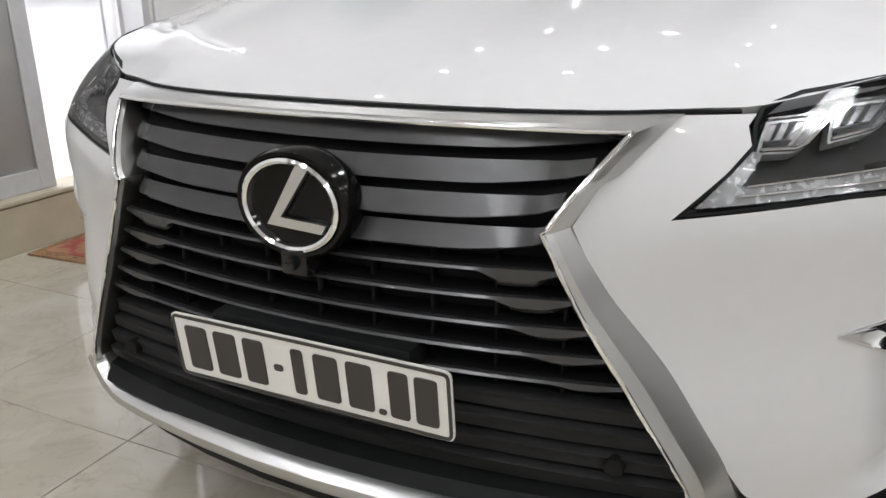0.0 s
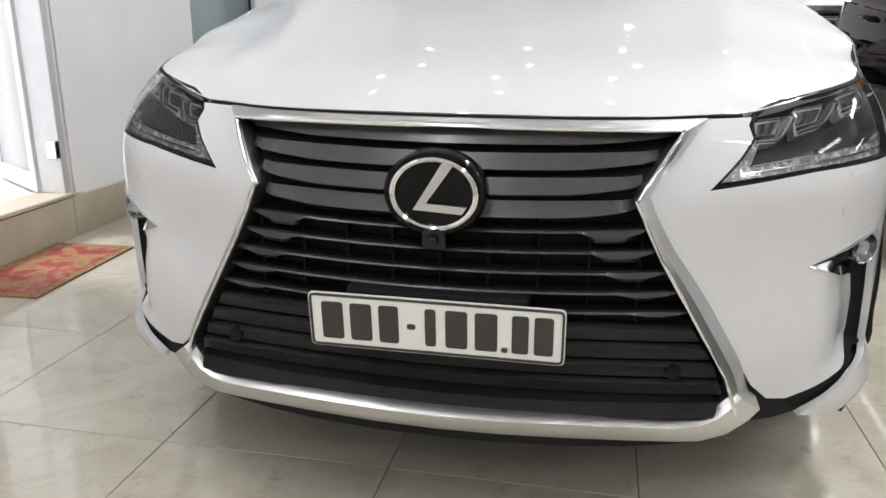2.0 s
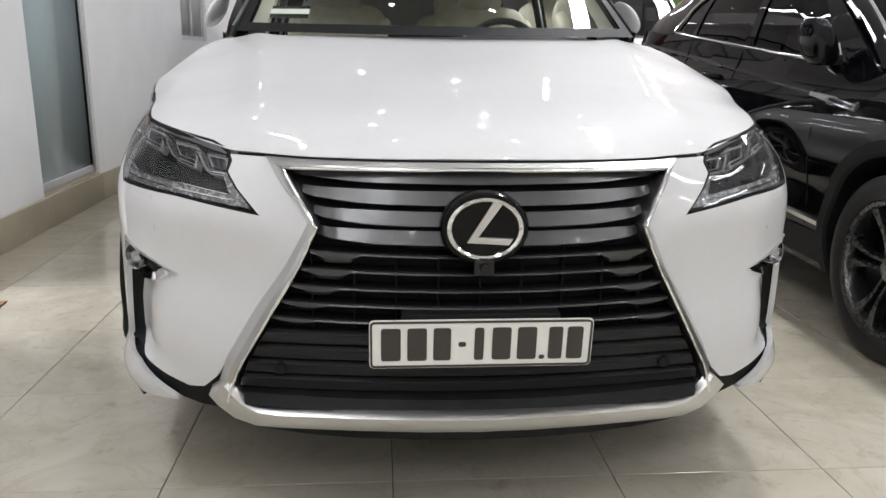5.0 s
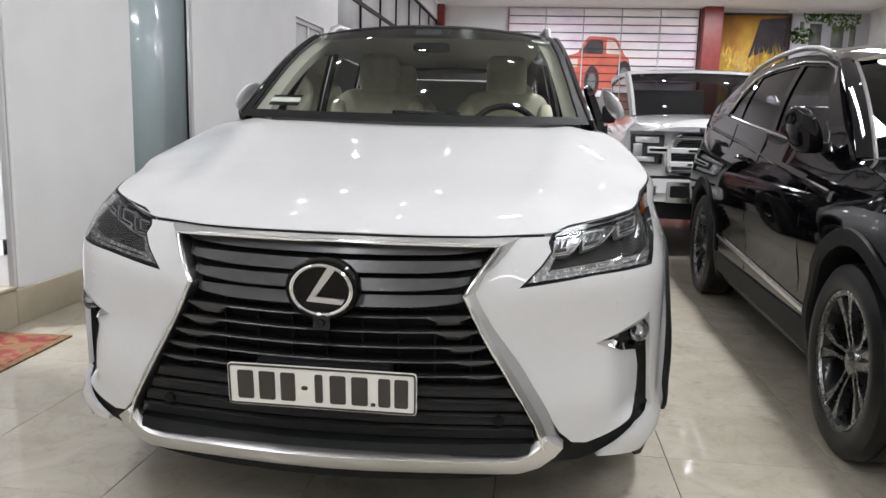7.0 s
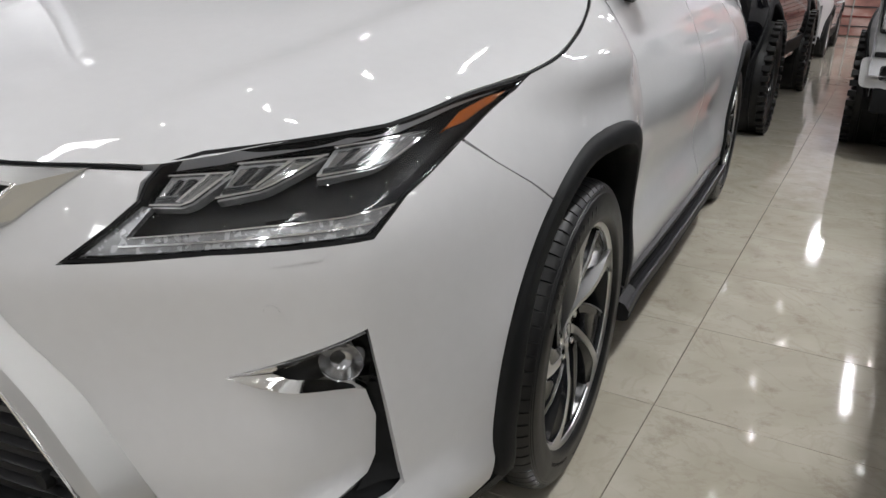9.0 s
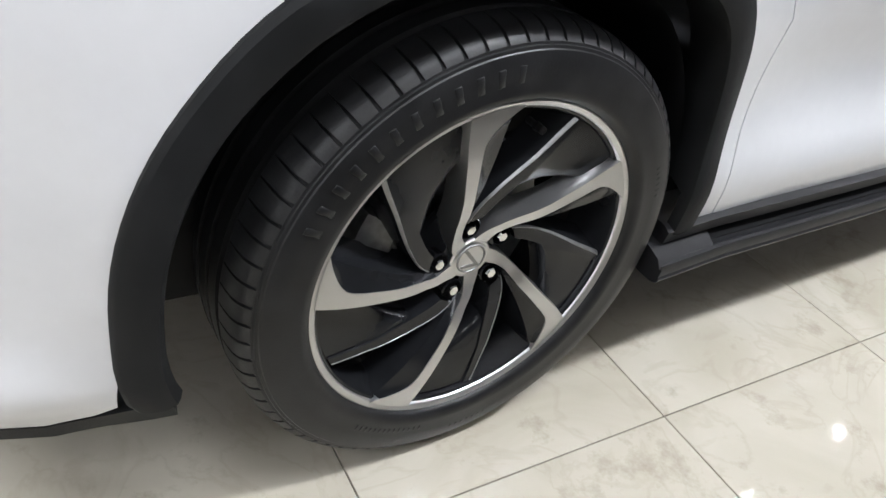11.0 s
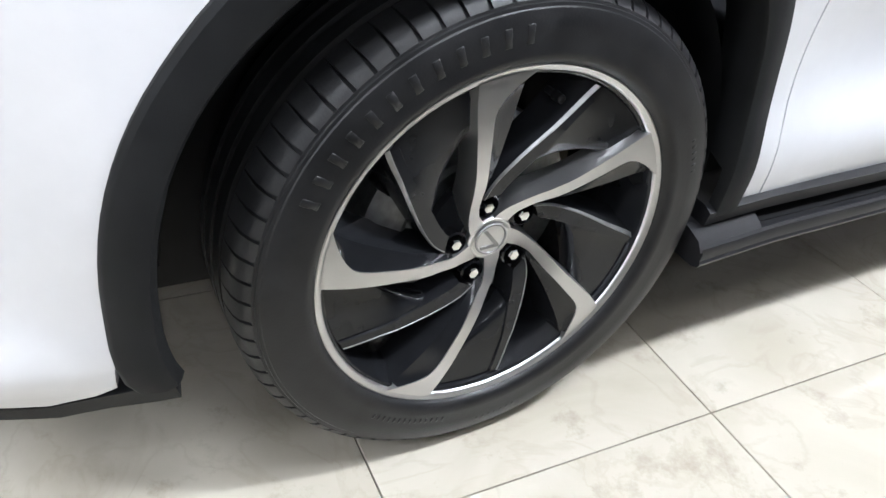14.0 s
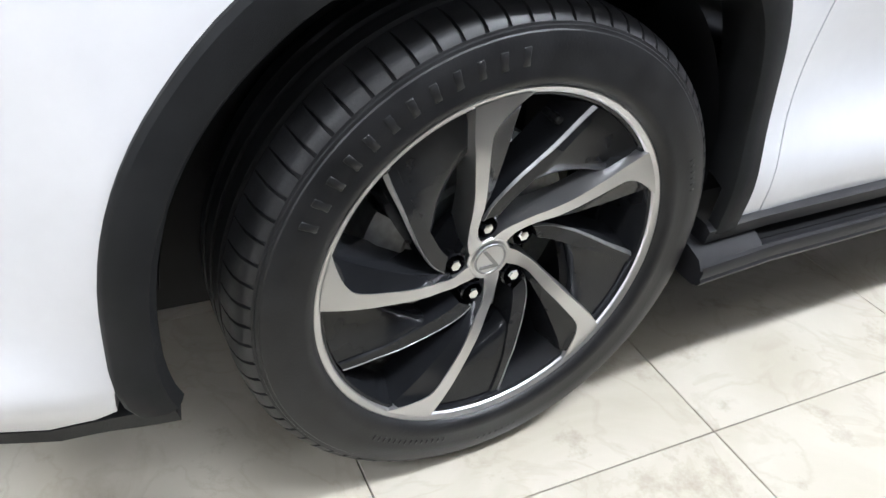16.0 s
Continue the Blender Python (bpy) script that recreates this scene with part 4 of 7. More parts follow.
# mirrors, folded back along the glass
def mirror_shell():
    bm = bmesh.new()
    bmesh.ops.create_uvsphere(bm, u_segments=28, v_segments=16, radius=1)
    for v in bm.verts:
        x, y, z = v.co
        v.co = Vector((0.026 * x * (1 - 0.5 * max(0, z)), 0.10 * y, 0.076 * math.copysign(abs(z) ** 0.85, z)))
    bmesh.ops.transform(bm, matrix=pose(0.897, 1.80, 1.262, 0, -32, 6), verts=bm.verts[:])
    return bm


def mirror_face():
    loop = [(1.71, 1.12), (1.76, 1.10), (1.86, 1.13), (1.90, 1.24), (1.88, 1.33), (1.78, 1.352), (1.71, 1.33), (1.69, 1.2)]
    return skin(rounded(loop, 0.02), lambda y, z: (0.872 - 0.30 * (z - 1.10) - 0.9 * max(0, z - 1.2) ** 2, y, z), 0.03, depth=0.03)


mr = pair("side_mirror", mirror_shell(), W, car, "white side mirror folded back, with a black base")
pair("mirror_housing", mirror_face(), M["gloss"], mr, "gloss black mirror housing")
pair("mirror_base", sweep(range(6), lambda i: [Vector((0.77 + 0.020 * i + dx, 1.76 + 0.002 * i + dy, 1.085 + 0.012 * i + dz)) for dx, dy, dz in ((0, -0.035, 0.03), (0, -0.045, -0.01), (0, 0.04, -0.02), (0, 0.05, 0.03))]), M["gloss"], mr)

# cabin
part("dashboard", skin([(-0.68, 1.28), (0.68, 1.28), (0.70, 1.95), (-0.70, 1.95)], lambda a, b: (a, b, 1.115 + 0.05 * math.sin((b - 1.28) / 0.67 * math.pi) + 0.02 * math.exp(-((a - 0.37) / 0.2) ** 2)), 0.06, depth=0.25), M["dash"], car, "black dashboard")
cab = cube(-0.70, 0.70, 1.9, 4.3, 0.42, 0.46)
part("cabin_floor", cab, M["dash"], car)
part("headlining", skin([(-0.56, 2.1), (0.56, 2.1), (0.54, 4.2), (-0.54, 4.2)], lambda a, b: (a, b, 1.575 + 0.03 * math.sin((b - 2.1) / 2.1 * math.pi) - 0.06 * a * a), 0.1, depth=0.0), M["lining"], car)
pair("inner_pillar", sweep(range(9), lambda i: [screen(0.93, i / 8 * 0.96 + 0.02) + Vector(d) for d in ((0.02, 0.03, -0.02), (-0.035, 0.05, -0.02), (-0.02, 0.1, -0.06), (0.03, 0.09, -0.05))]), M["lining"], car)


def cushion(m, sx, sy, sz, r=0.5, seg=(20, 12)):
    bm = bmesh.new()
    bmesh.ops.create_uvsphere(bm, u_segments=seg[0], v_segments=seg[1], radius=1)
    for v in bm.verts:
        c = v.co
        v.co = Vector([math.copysign(abs(a) ** r, a) * s for a, s in zip(c, (sx, sy, sz))])
    bmesh.ops.transform(bm, matrix=m, verts=bm.verts[:])
    return bm


for sx, row in ((-0.37, 0), (0.37, 0), (-0.36, 1), (0.36, 1)):
    y = 2.62 + 0.95 * row
    st = part("seat", join(cushion(pose(sx, y, 1.02, -16), 0.26, 0.085, 0.33, 0.42), cushion(pose(sx, y - 0.3, 0.70, 6), 0.26, 0.30, 0.09, 0.45)), M["leather"], car, "cream leather seat")
    part("headrest", cushion(pose(sx, y + 0.085, 1.425, -14), 0.115, 0.055, 0.12, 0.4), M["leather"], st)
    for s2 in (-1, 1):
        part("side_bolster", cushion(pose(sx + s2 * 0.225, y - 0.05, 1.0, -16), 0.055, 0.10, 0.28, 0.55), M["leather"], st)
wheel = part("steering_wheel", tube([Vector((0.37 + 0.185 * math.cos(a), 1.98 + 0.06 * math.sin(a), 1.075 + 0.175 * math.sin(a))) for a in np.linspace(0, 2 * math.pi, 33)[:-1]], 0.016, 10, True), M["dash"], car, "black leather steering wheel")
part("steering_hub", cushion(pose(0.37, 1.99, 1.07, -20), 0.08, 0.03, 0.06, 0.6), M["dash"], wheel)
part("steering_spoke", cube(0.20, 0.54, 1.975, 2.0, 1.06, 1.09, 0.008), M["dash"], wheel)
part("rear_mirror", cushion(pose(0, 1.99, 1.52), 0.09, 0.018, 0.024, 0.5), M["dash"], car)
part("instrument_hood", cushion(pose(0.37, 1.84, 1.15), 0.2, 0.12, 0.05, 0.6), M["dash"], car)
part("centre_screen", cube(-0.16, 0.16, 1.80, 1.83, 1.14, 1.215, 0.006), M["gloss"], car)


# ---- the wheel with five swept spokes ----
def flat_spoke(edge_a, edge_b, x_fn, thick, n=24):
    """A spoke between two edges given as short tables of (radius, angle); x_fn gives the face's height."""
    bm = bmesh.new()
    top, bot = [], []
    r0, r1 = edge_a[0][0], edge_a[-1][0]
    for i in range(n + 1):
        r = r0 + (r1 - r0) * i / n
        a, b = radians(curve_table(edge_a, r)), radians(curve_table(edge_b, r))
        row, row2 = [], []
        for k in range(5):
            t = a + (b - a) * k / 4
            x = x_fn(r)
            row.append(bm.verts.new((x, r * math.cos(t), r * math.sin(t))))
        for t in (a + 0.02, b - 0.02):
            row2.append(bm.verts.new((x_fn(r) - thick(r), r * math.cos(t), r * math.sin(t))))
        top.append(row)
        bot.append(row2)
    for i in range(n):
        for k in range(4):
            bm.faces.new((top[i][k], top[i + 1][k], top[i + 1][k + 1], top[i][k + 1]))
        bm.faces.new((top[i][0], bot[i][0], bot[i + 1][0], top[i + 1][0]))
        bm.faces.new((top[i][4], top[i + 1][4], bot[i + 1][1], bot[i][1]))
    bmesh.ops.recalc_face_normals(bm, faces=bm.faces[:])
    sharpen(bm, 30)
    return bm


def straight(r0, a0, r1, a1, n=9):
    """A straight line between two polar points, as a table of (radius, angle)."""
    p, q = [Vector((r * math.cos(radians(a)), r * math.sin(radians(a)))) for r, a in ((r0, a0), (r1, a1))]
    out = []
    for k in range(n + 1):
        v = p.lerp(q, k / n)
        out.append((v.length, a1 + (math.degrees(math.atan2(v.y, v.x)) - a1 + 180) % 360 - 180))
    return out


def ramp(r0, r1, edge_a, edge_b, height, n=18, m=4):
    """A sloping strip between two edges of a wheel's spoke; height(r, t) falls from the first edge to the second."""
    bm = bmesh.new()
    rows = []
    for i in range(n + 1):
        r = r0 + (r1 - r0) * i / n
        a, b = radians(curve_table(edge_a, r)), radians(curve_table(edge_b, r))
        rows.append([bm.verts.new((height(r, q / m), r * math.cos(a + (b - a) * q / m), r * math.sin(a + (b - a) * q / m))) for q in range(m + 1)])
    for a, b in zip(rows, rows[1:]):
        for q in range(m):
            bm.faces.new((a[q], b[q], b[q + 1], a[q + 1]))
    bmesh.ops.recalc_face_normals(bm, faces=bm.faces[:])
    return bm


# the wheel's five silver spokes and five dark ones: radius, and angle from each spoke's sharp corner
SPOKE_AT = 34.4
FACE = [(0.03, 0.060), (0.05, 0.064), (0.065, 0.0695), (0.085, 0.0755), (0.11, 0.084), (0.14, 0.090), (0.17, 0.0925), (0.2, 0.094), (0.23, 0.0935), (0.26, 0.0925)]
SPOKE_LOW = [(0.030, 58), (0.05, 37), (0.065, 27.5), (0.085, 18.5), (0.11, 12.0), (0.14, 7.2), (0.17, 4.6), (0.2, 2.7), (0.22, 1.7), (0.2605, -0.5)]
SPOKE_UP = [(0.030, 10), (0.05, 14), (0.065, 12.4), (0.085, 7.0), (0.11, 2.4), (0.14, -0.2), (0.17, -2.2), (0.2, -3.7), (0.215, -4.8), (0.228, -7.4), (0.24, -11.2), (0.2605, -18.5)]
SPOKE_CHORD = [(0.06, 9.0), (0.085, 1.5), (0.11, -4.0), (0.14, -8.2), (0.17, -11.2), (0.2, -13.4), (0.23, -15.2), (0.255, -17)]
DARK_L = [(0.075, 74), (0.1, 62), (0.115, 55), (0.13, 49.5), (0.16, 41), (0.2, 33.6), (0.25, 28.0)]
DARK_R = [(0.075, 55), (0.1, 46), (0.115, 41.5), (0.13, 38), (0.16, 33.4), (0.2, 29.2), (0.25, 24.8)]


def dark_face(r):
    return 0.0655 + 0.0165 * min(1, max(0, (r - 0.07) / 0.11)) ** 0.8


def build_wheel(name):
    w = new(name)
    w["category"] = "wheel"
    # tyre: crown, shoulders and side walls, with grooves round it
    prof = [(-0.10, 0.258), (-0.105, 0.27), (-0.113, 0.31), (-0.110, 0.335), (-0.101, 0.348), (-0.088, 0.357), (-0.072, 0.3625)]
    for g0 in (-0.044, -0.008, 0.030):
        prof += [(g0 - 0.006, 0.3645), (g0 - 0.005, 0.356), (g0 + 0.005, 0.356), (g0 + 0.006, 0.3645)]
    prof += [(0.05, 0.3585), (0.068, 0.3563), (0.082, 0.3520), (0.092, 0.3470), (0.0965, 0.3455), (0.0975, 0.3425), (0.0995, 0.3415), (0.1005, 0.3380), (0.1025, 0.3365), (0.106, 0.325), (0.1075, 0.308), (0.106, 0.290), (0.107, 0.286), (0.1050, 0.278), (0.102, 0.273), (0.0965, 0.2695), (0.09, 0.266)]
    ty = part("tyre", spin(prof, "x", 120), M["rubber"], w, "black tyre")
    # shoulder blocks
    nblk = 76
    for side in (1,):
        bm = bmesh.new()
        for k in range(nblk):
            a = 2 * math.pi * k / nblk
            b = bmesh.new()
            cols = ((0.039, 0.3652), (0.056, 0.3646), (0.073, 0.3622), (0.085, 0.3576), (0.0925, 0.3515), (0.0970, 0.3455))
            rows = [[b.verts.new((x, s * (0.0141 - 0.0005 * q), r)) for q, (x, r) in enumerate(cols)] + [b.verts.new((x - 0.004, s * 0.0141, r - 0.009)) for x, r in cols[::-1]] for s in (-1, 1)]
            n_ = len(rows[0])
            for q in range(n_):
                b.faces.new((rows[0][q], rows[0][(q + 1) % n_], rows[1][(q + 1) % n_], rows[1][q]))
            for rw in rows:
                b.faces.new(rw)
            bmesh.ops.recalc_face_normals(b, faces=b.faces[:])
            bmesh.ops.transform(b, matrix=pose(0, 0, 0, math.degrees(a)), verts=b.verts[:])
            me = bpy.data.meshes.new("t")
            b.to_mesh(me)
            b.free()
            bm.from_mesh(me)
            bpy.data.meshes.remove(me)
        sharpen(bm, 42)
        tb = part("tread_block", bm, M["rubber"], ty)
        tb["kind"] = "stuff"
    # raised lettering that cannot be made out: short bars on the side wall
    for a0, n, rr, hh, ww in ((126, 12, 0.3115, 0.023, 0.029), (245, 14, 0.298, 0.009, 0.010), (276, 7, 0.315, 0.008, 0.011), (20, 6, 0.315, 0.008, 0.011)):
        for k in range(n):
            b = box(bmesh.new(), 0.1055, 0.1077, -ww * 0.17, ww * 0.17, rr - hh / 2, rr + hh / 2, 0.0008, 1)
            bmesh.ops.transform(b, matrix=pose(0, 0, 0, a0 - 90 + (k - n / 2) * math.degrees(ww / rr)), verts=b.verts[:])
            part("sidewall_bar", b, M["rubber"], ty)
    rim = part("rim", spin([(-0.10, 0.262), (-0.10, 0.245), (-0.02, 0.225), (0.05, 0.238), (0.078, 0.252), (0.0845, 0.2535), (0.0865, 0.2565), (0.0865, 0.2600)], "x", 96), M["rim_dark"], w, "dark alloy rim barrel")
    part("rim_lip", spin([(0.084, 0.2570), (0.0890, 0.2578), (0.0912, 0.2595), (0.0922, 0.262), (0.0945, 0.2665), (0.0935, 0.2695), (0.08, 0.2695)], "x", 96), M["rim_face"], w, "machined silver rim edge")
    face = lambda r: curve_table(FACE, r)
    deep = lambda r: 0.035 + 0.02 * (1 - r / 0.25)
    for k in range(5):
        p0 = SPOKE_AT + 72 * k
        low = [(r, p0 + a) for r, a in SPOKE_LOW]
        up = [(r, p0 + a) for r, a in SPOKE_UP]
        part("spoke", flat_spoke(low, up, face, deep, 40), M["rim_face"], w, "machined silver spoke")
        # dark facet between the silver face and a straight line from its blunt corner to the hub, and the wall below it
        chord = [(r, p0 + a) for r, a in SPOKE_CHORD]
        part("spoke_flank", ramp(0.062, 0.251, up, chord, lambda r, t: face(r) - 0.0015 - 0.009 * t ** 0.8), M["rim_dark"], w, "dark grey facet beside the spoke")
        inner = [(r, a - 3.5) for r, a in chord]
        part("spoke_flank", ramp(0.062, 0.251, chord, inner, lambda r, t: face(r) - 0.0105 - 0.052 * t), M["rim_dark"], w)
        # second, dark spoke; a fine bright strip imitates the reflection along its edge
        dl = [(r, p0 + a) for r, a in DARK_L]
        dr = [(r, p0 + a) for r, a in DARK_R]
        part("dark_spoke", flat_spoke(dl, dr, dark_face, lambda r: 0.045), M["rim_dark"], w, "dark grey spoke")
        part("spoke_edge", flat_spoke(dl, [(r, a - 0.075 / r) for r, a in dl], lambda r: dark_face(r) + 0.0006, lambda r: 0.004), M["steel"], w)
        part("spoke_flank", ramp(0.075, 0.251, dl, [(r, a + 5.0) for r, a in dl], lambda r, t: dark_face(r) - 0.002 - 0.05 * t ** 1.3), M["rim_dark"], w)
        # web from the rim to a rounded opening beside the silver spoke
        bm = bmesh.new()
        rows = []
        for i in range(21):
            u = i / 20
            a = p0 + 1.2 + u * 37.0
            rb = 0.207 - 0.072 * u ** 1.15 - 0.010 * math.sin(math.pi * u)
            ro = 0.2515
            row = []
            for q in range(7):
                r = ro + (rb - ro) * q / 6
                b = min(a, lerp_table(dr, max(0.08, min(0.25, r))) + 0.6)
                row.append((dark_face(r) - 0.003 - 0.006 * math.sin(math.pi * min(1, u * 1.2)) * q / 6, r, b))
            x_, r_, b_ = row[-1]
            for dr_, dx_ in ((-0.006, -0.0018), (-0.011, -0.006), (-0.0145, -0.013), (-0.015, -0.024), (-0.010, -0.045)):
                row.append((x_ + dx_, r_ + dr_, b_))
            rows.append([bm.verts.new((x, r * math.cos(radians(b)), r * math.sin(radians(b)))) for x, r, b in row])
        for ra, rb_ in zip(rows, rows[1:]):
            for q in range(len(ra) - 1):
                bm.faces.new((ra[q], ra[q + 1], rb_[q + 1], rb_[q]))
        bmesh.ops.recalc_face_normals(bm, faces=bm.faces[:])
        part("spoke_web", bm, M["rim_dark"], w, "dark grey web with a rounded opening")
        # lug nut in its pocket
        an = radians(31 + 72 * k)
        c = (0, 0.057 * math.cos(an), 0.057 * math.sin(an))
        part("nut_pocket", spin([(0.060, 0.0185), (0.062, 0.0160), (0.040, 0.0148), (0.036, 0.0)], "x", 20, c), M["gloss"], w)
        part("lug_nut", spin([(0.034, 0.0112), (0.059, 0.0108), (0.066, 0.0075), (0.067, 0.0)], "x", 6, c), M["chrome"], w, "chrome lug nut")
    part("hub_plate", spin([(0.02, 0.085), (0.030, 0.080), (0.040, 0.05), (0.05, 0.045), (0.05, 0.0)], "x", 40), M["rim_dark"], w)
    cap = part("centre_cap", spin([(0.03, 0.035), (0.0585, 0.0345), (0.061, 0.032), (0.0605, 0.029), (0.0615, 0.027), (0.062, 0.02), (0.062, 0.0)], "x", 48), M["rim_face"], w, "silver centre cap")
    part("cap_ring", spin([(0.061, 0.0255), (0.0635, 0.0245), (0.0635, 0.0225), (0.061, 0.0215)], "x", 40), M["steel"], cap)
    for loop in (((0.008, 0.016), (0.015, 0.016), (-0.006, -0.010), (-0.013, -0.010)), ((-0.013, -0.010), (0.016, -0.010), (0.016, -0.0145), (-0.015, -0.0145))):
        bm = bmesh.new()
        vs = [bm.verts.new((0.0615, -y, z)) for y, z in loop]
        f = bm.faces.new(vs)
        rr = bmesh.ops.extrude_face_region(bm, geom=[f])
        for v in rr["geom"]:
            if isinstance(v, bmesh.types.BMVert):
                v.co.x += 0.0022
        bmesh.ops.recalc_face_normals(bm, faces=bm.faces[:])
        sharpen(bm)
        part("cap_stroke", bm, M["steel"], cap)
    vb = join(spin([(0.0, 0.005), (0.018, 0.005), (0.02, 0.006), (0.034, 0.006), (0.036, 0.004), (0.036, 0.0)], "x", 14), spin([(0.018, 0.0068), (0.024, 0.0068)], "x", 14))
    bmesh.ops.transform(vb, matrix=pose(0.035, 0.215 * math.cos(radians(71)), 0.215 * math.sin(radians(71)), 0, 0, 0), verts=vb.verts[:])
    part("valve", vb, M["rubber"], w)
    part("brake_disc", spin([(-0.03, 0.165), (-0.008, 0.165), (-0.008, 0.09), (0.0, 0.085), (0.0, 0.0)], "x", 64), M["steel"], w, "grey brake disc")
    cal = spin([(-0.04, 0.12), (0.028, 0.12), (0.036, 0.13), (0.036, 0.17), (0.028, 0.185), (-0.04, 0.185), (-0.04, 0.12)], "x", 16, (0, 0, 0), radians(150), radians(200))
    part("brake_caliper", cal, M["steel"], w, "grey brake caliper")
    return w




def drift(x, y):
    """The doors sit inside the flared front arches, and the tail swings a little towards the wall."""
    t = min(1, max(0, (y - 1.2) / 0.35))
    u = max(0, y - 1.1)
    tuck = 0.04 * t * t * (3 - 2 * t) * min(1, max(0, (abs(x) - 0.6) / 0.2))
    return -math.copysign(tuck, x) - 0.02 * u - 0.008 * u * u


def settle(p):
    """Where a point of the body comes to lie: the nose a little higher and wider at its corners, all behind it further back."""
    x, y, z = p
    b = rise((y - 0.22) / 0.33)
    corner = rise((abs(x) - 0.5) / 0.3) * (1 - rise((y - 0.7) / 0.4))
    crest = rise((abs(x) - 0.58) / 0.24) * rise((z - 0.89) / 0.11) * rise((y - 0.60) / 0.30) * (1 - rise((y - 1.22) / 0.33)) * (1 - rise((z - 1.1) / 0.1))
    if y > 1.1:
        x += drift(x, y)
    x += math.copysign(0.046 * crest, x)
    x += math.copysign(0.013 * rise((abs(x) - 0.55) / 0.25) * (1 - rise((y - 0.38) / 0.25)), x)
    z += 0.013 - 0.008 * rise((y - 0.4) / 0.5) + 0.012 * corner * rise((z - 0.66) / 0.14)
    return Vector((x, y + 0.034 * b, z))


for o in car.children_recursive:
    if o.type == "MESH":
        for v in o.data.vertices:
            v.co = settle(v.co)
wh = build_wheel("wheel")
wh.parent = car
HUB_Y, HUB_Z, RY = HUB_Y + 0.034, HUB_Z + 0.005, REAR_Y + 0.034
wh.matrix_basis = pose(0.816, HUB_Y, HUB_Z, 0, 0, STEER)
for m in (pose(0.815 + drift(0.9, RY), RY, HUB_Z, 25, 0, 2), pose(-0.815, HUB_Y, HUB_Z, 10, 0, 180 + STEER), pose(-0.815 + drift(-0.9, RY), RY, HUB_Z, 40, 0, 182)):
    c = copy_thing(wh, m)
    c.parent = car
for o in [o for o in car.children if o.name.startswith("side_window")]:
    o.visible_shadow = False


# ---- the hall ----
def structure(name, bm, material, smooth=False):
    ob = finish(name, bm, material, None, "", smooth)
    return tagged(ob, kind="structure")


X0, X1, Y0, Y1 = -2.3, 9.0, -6.0, 20.0


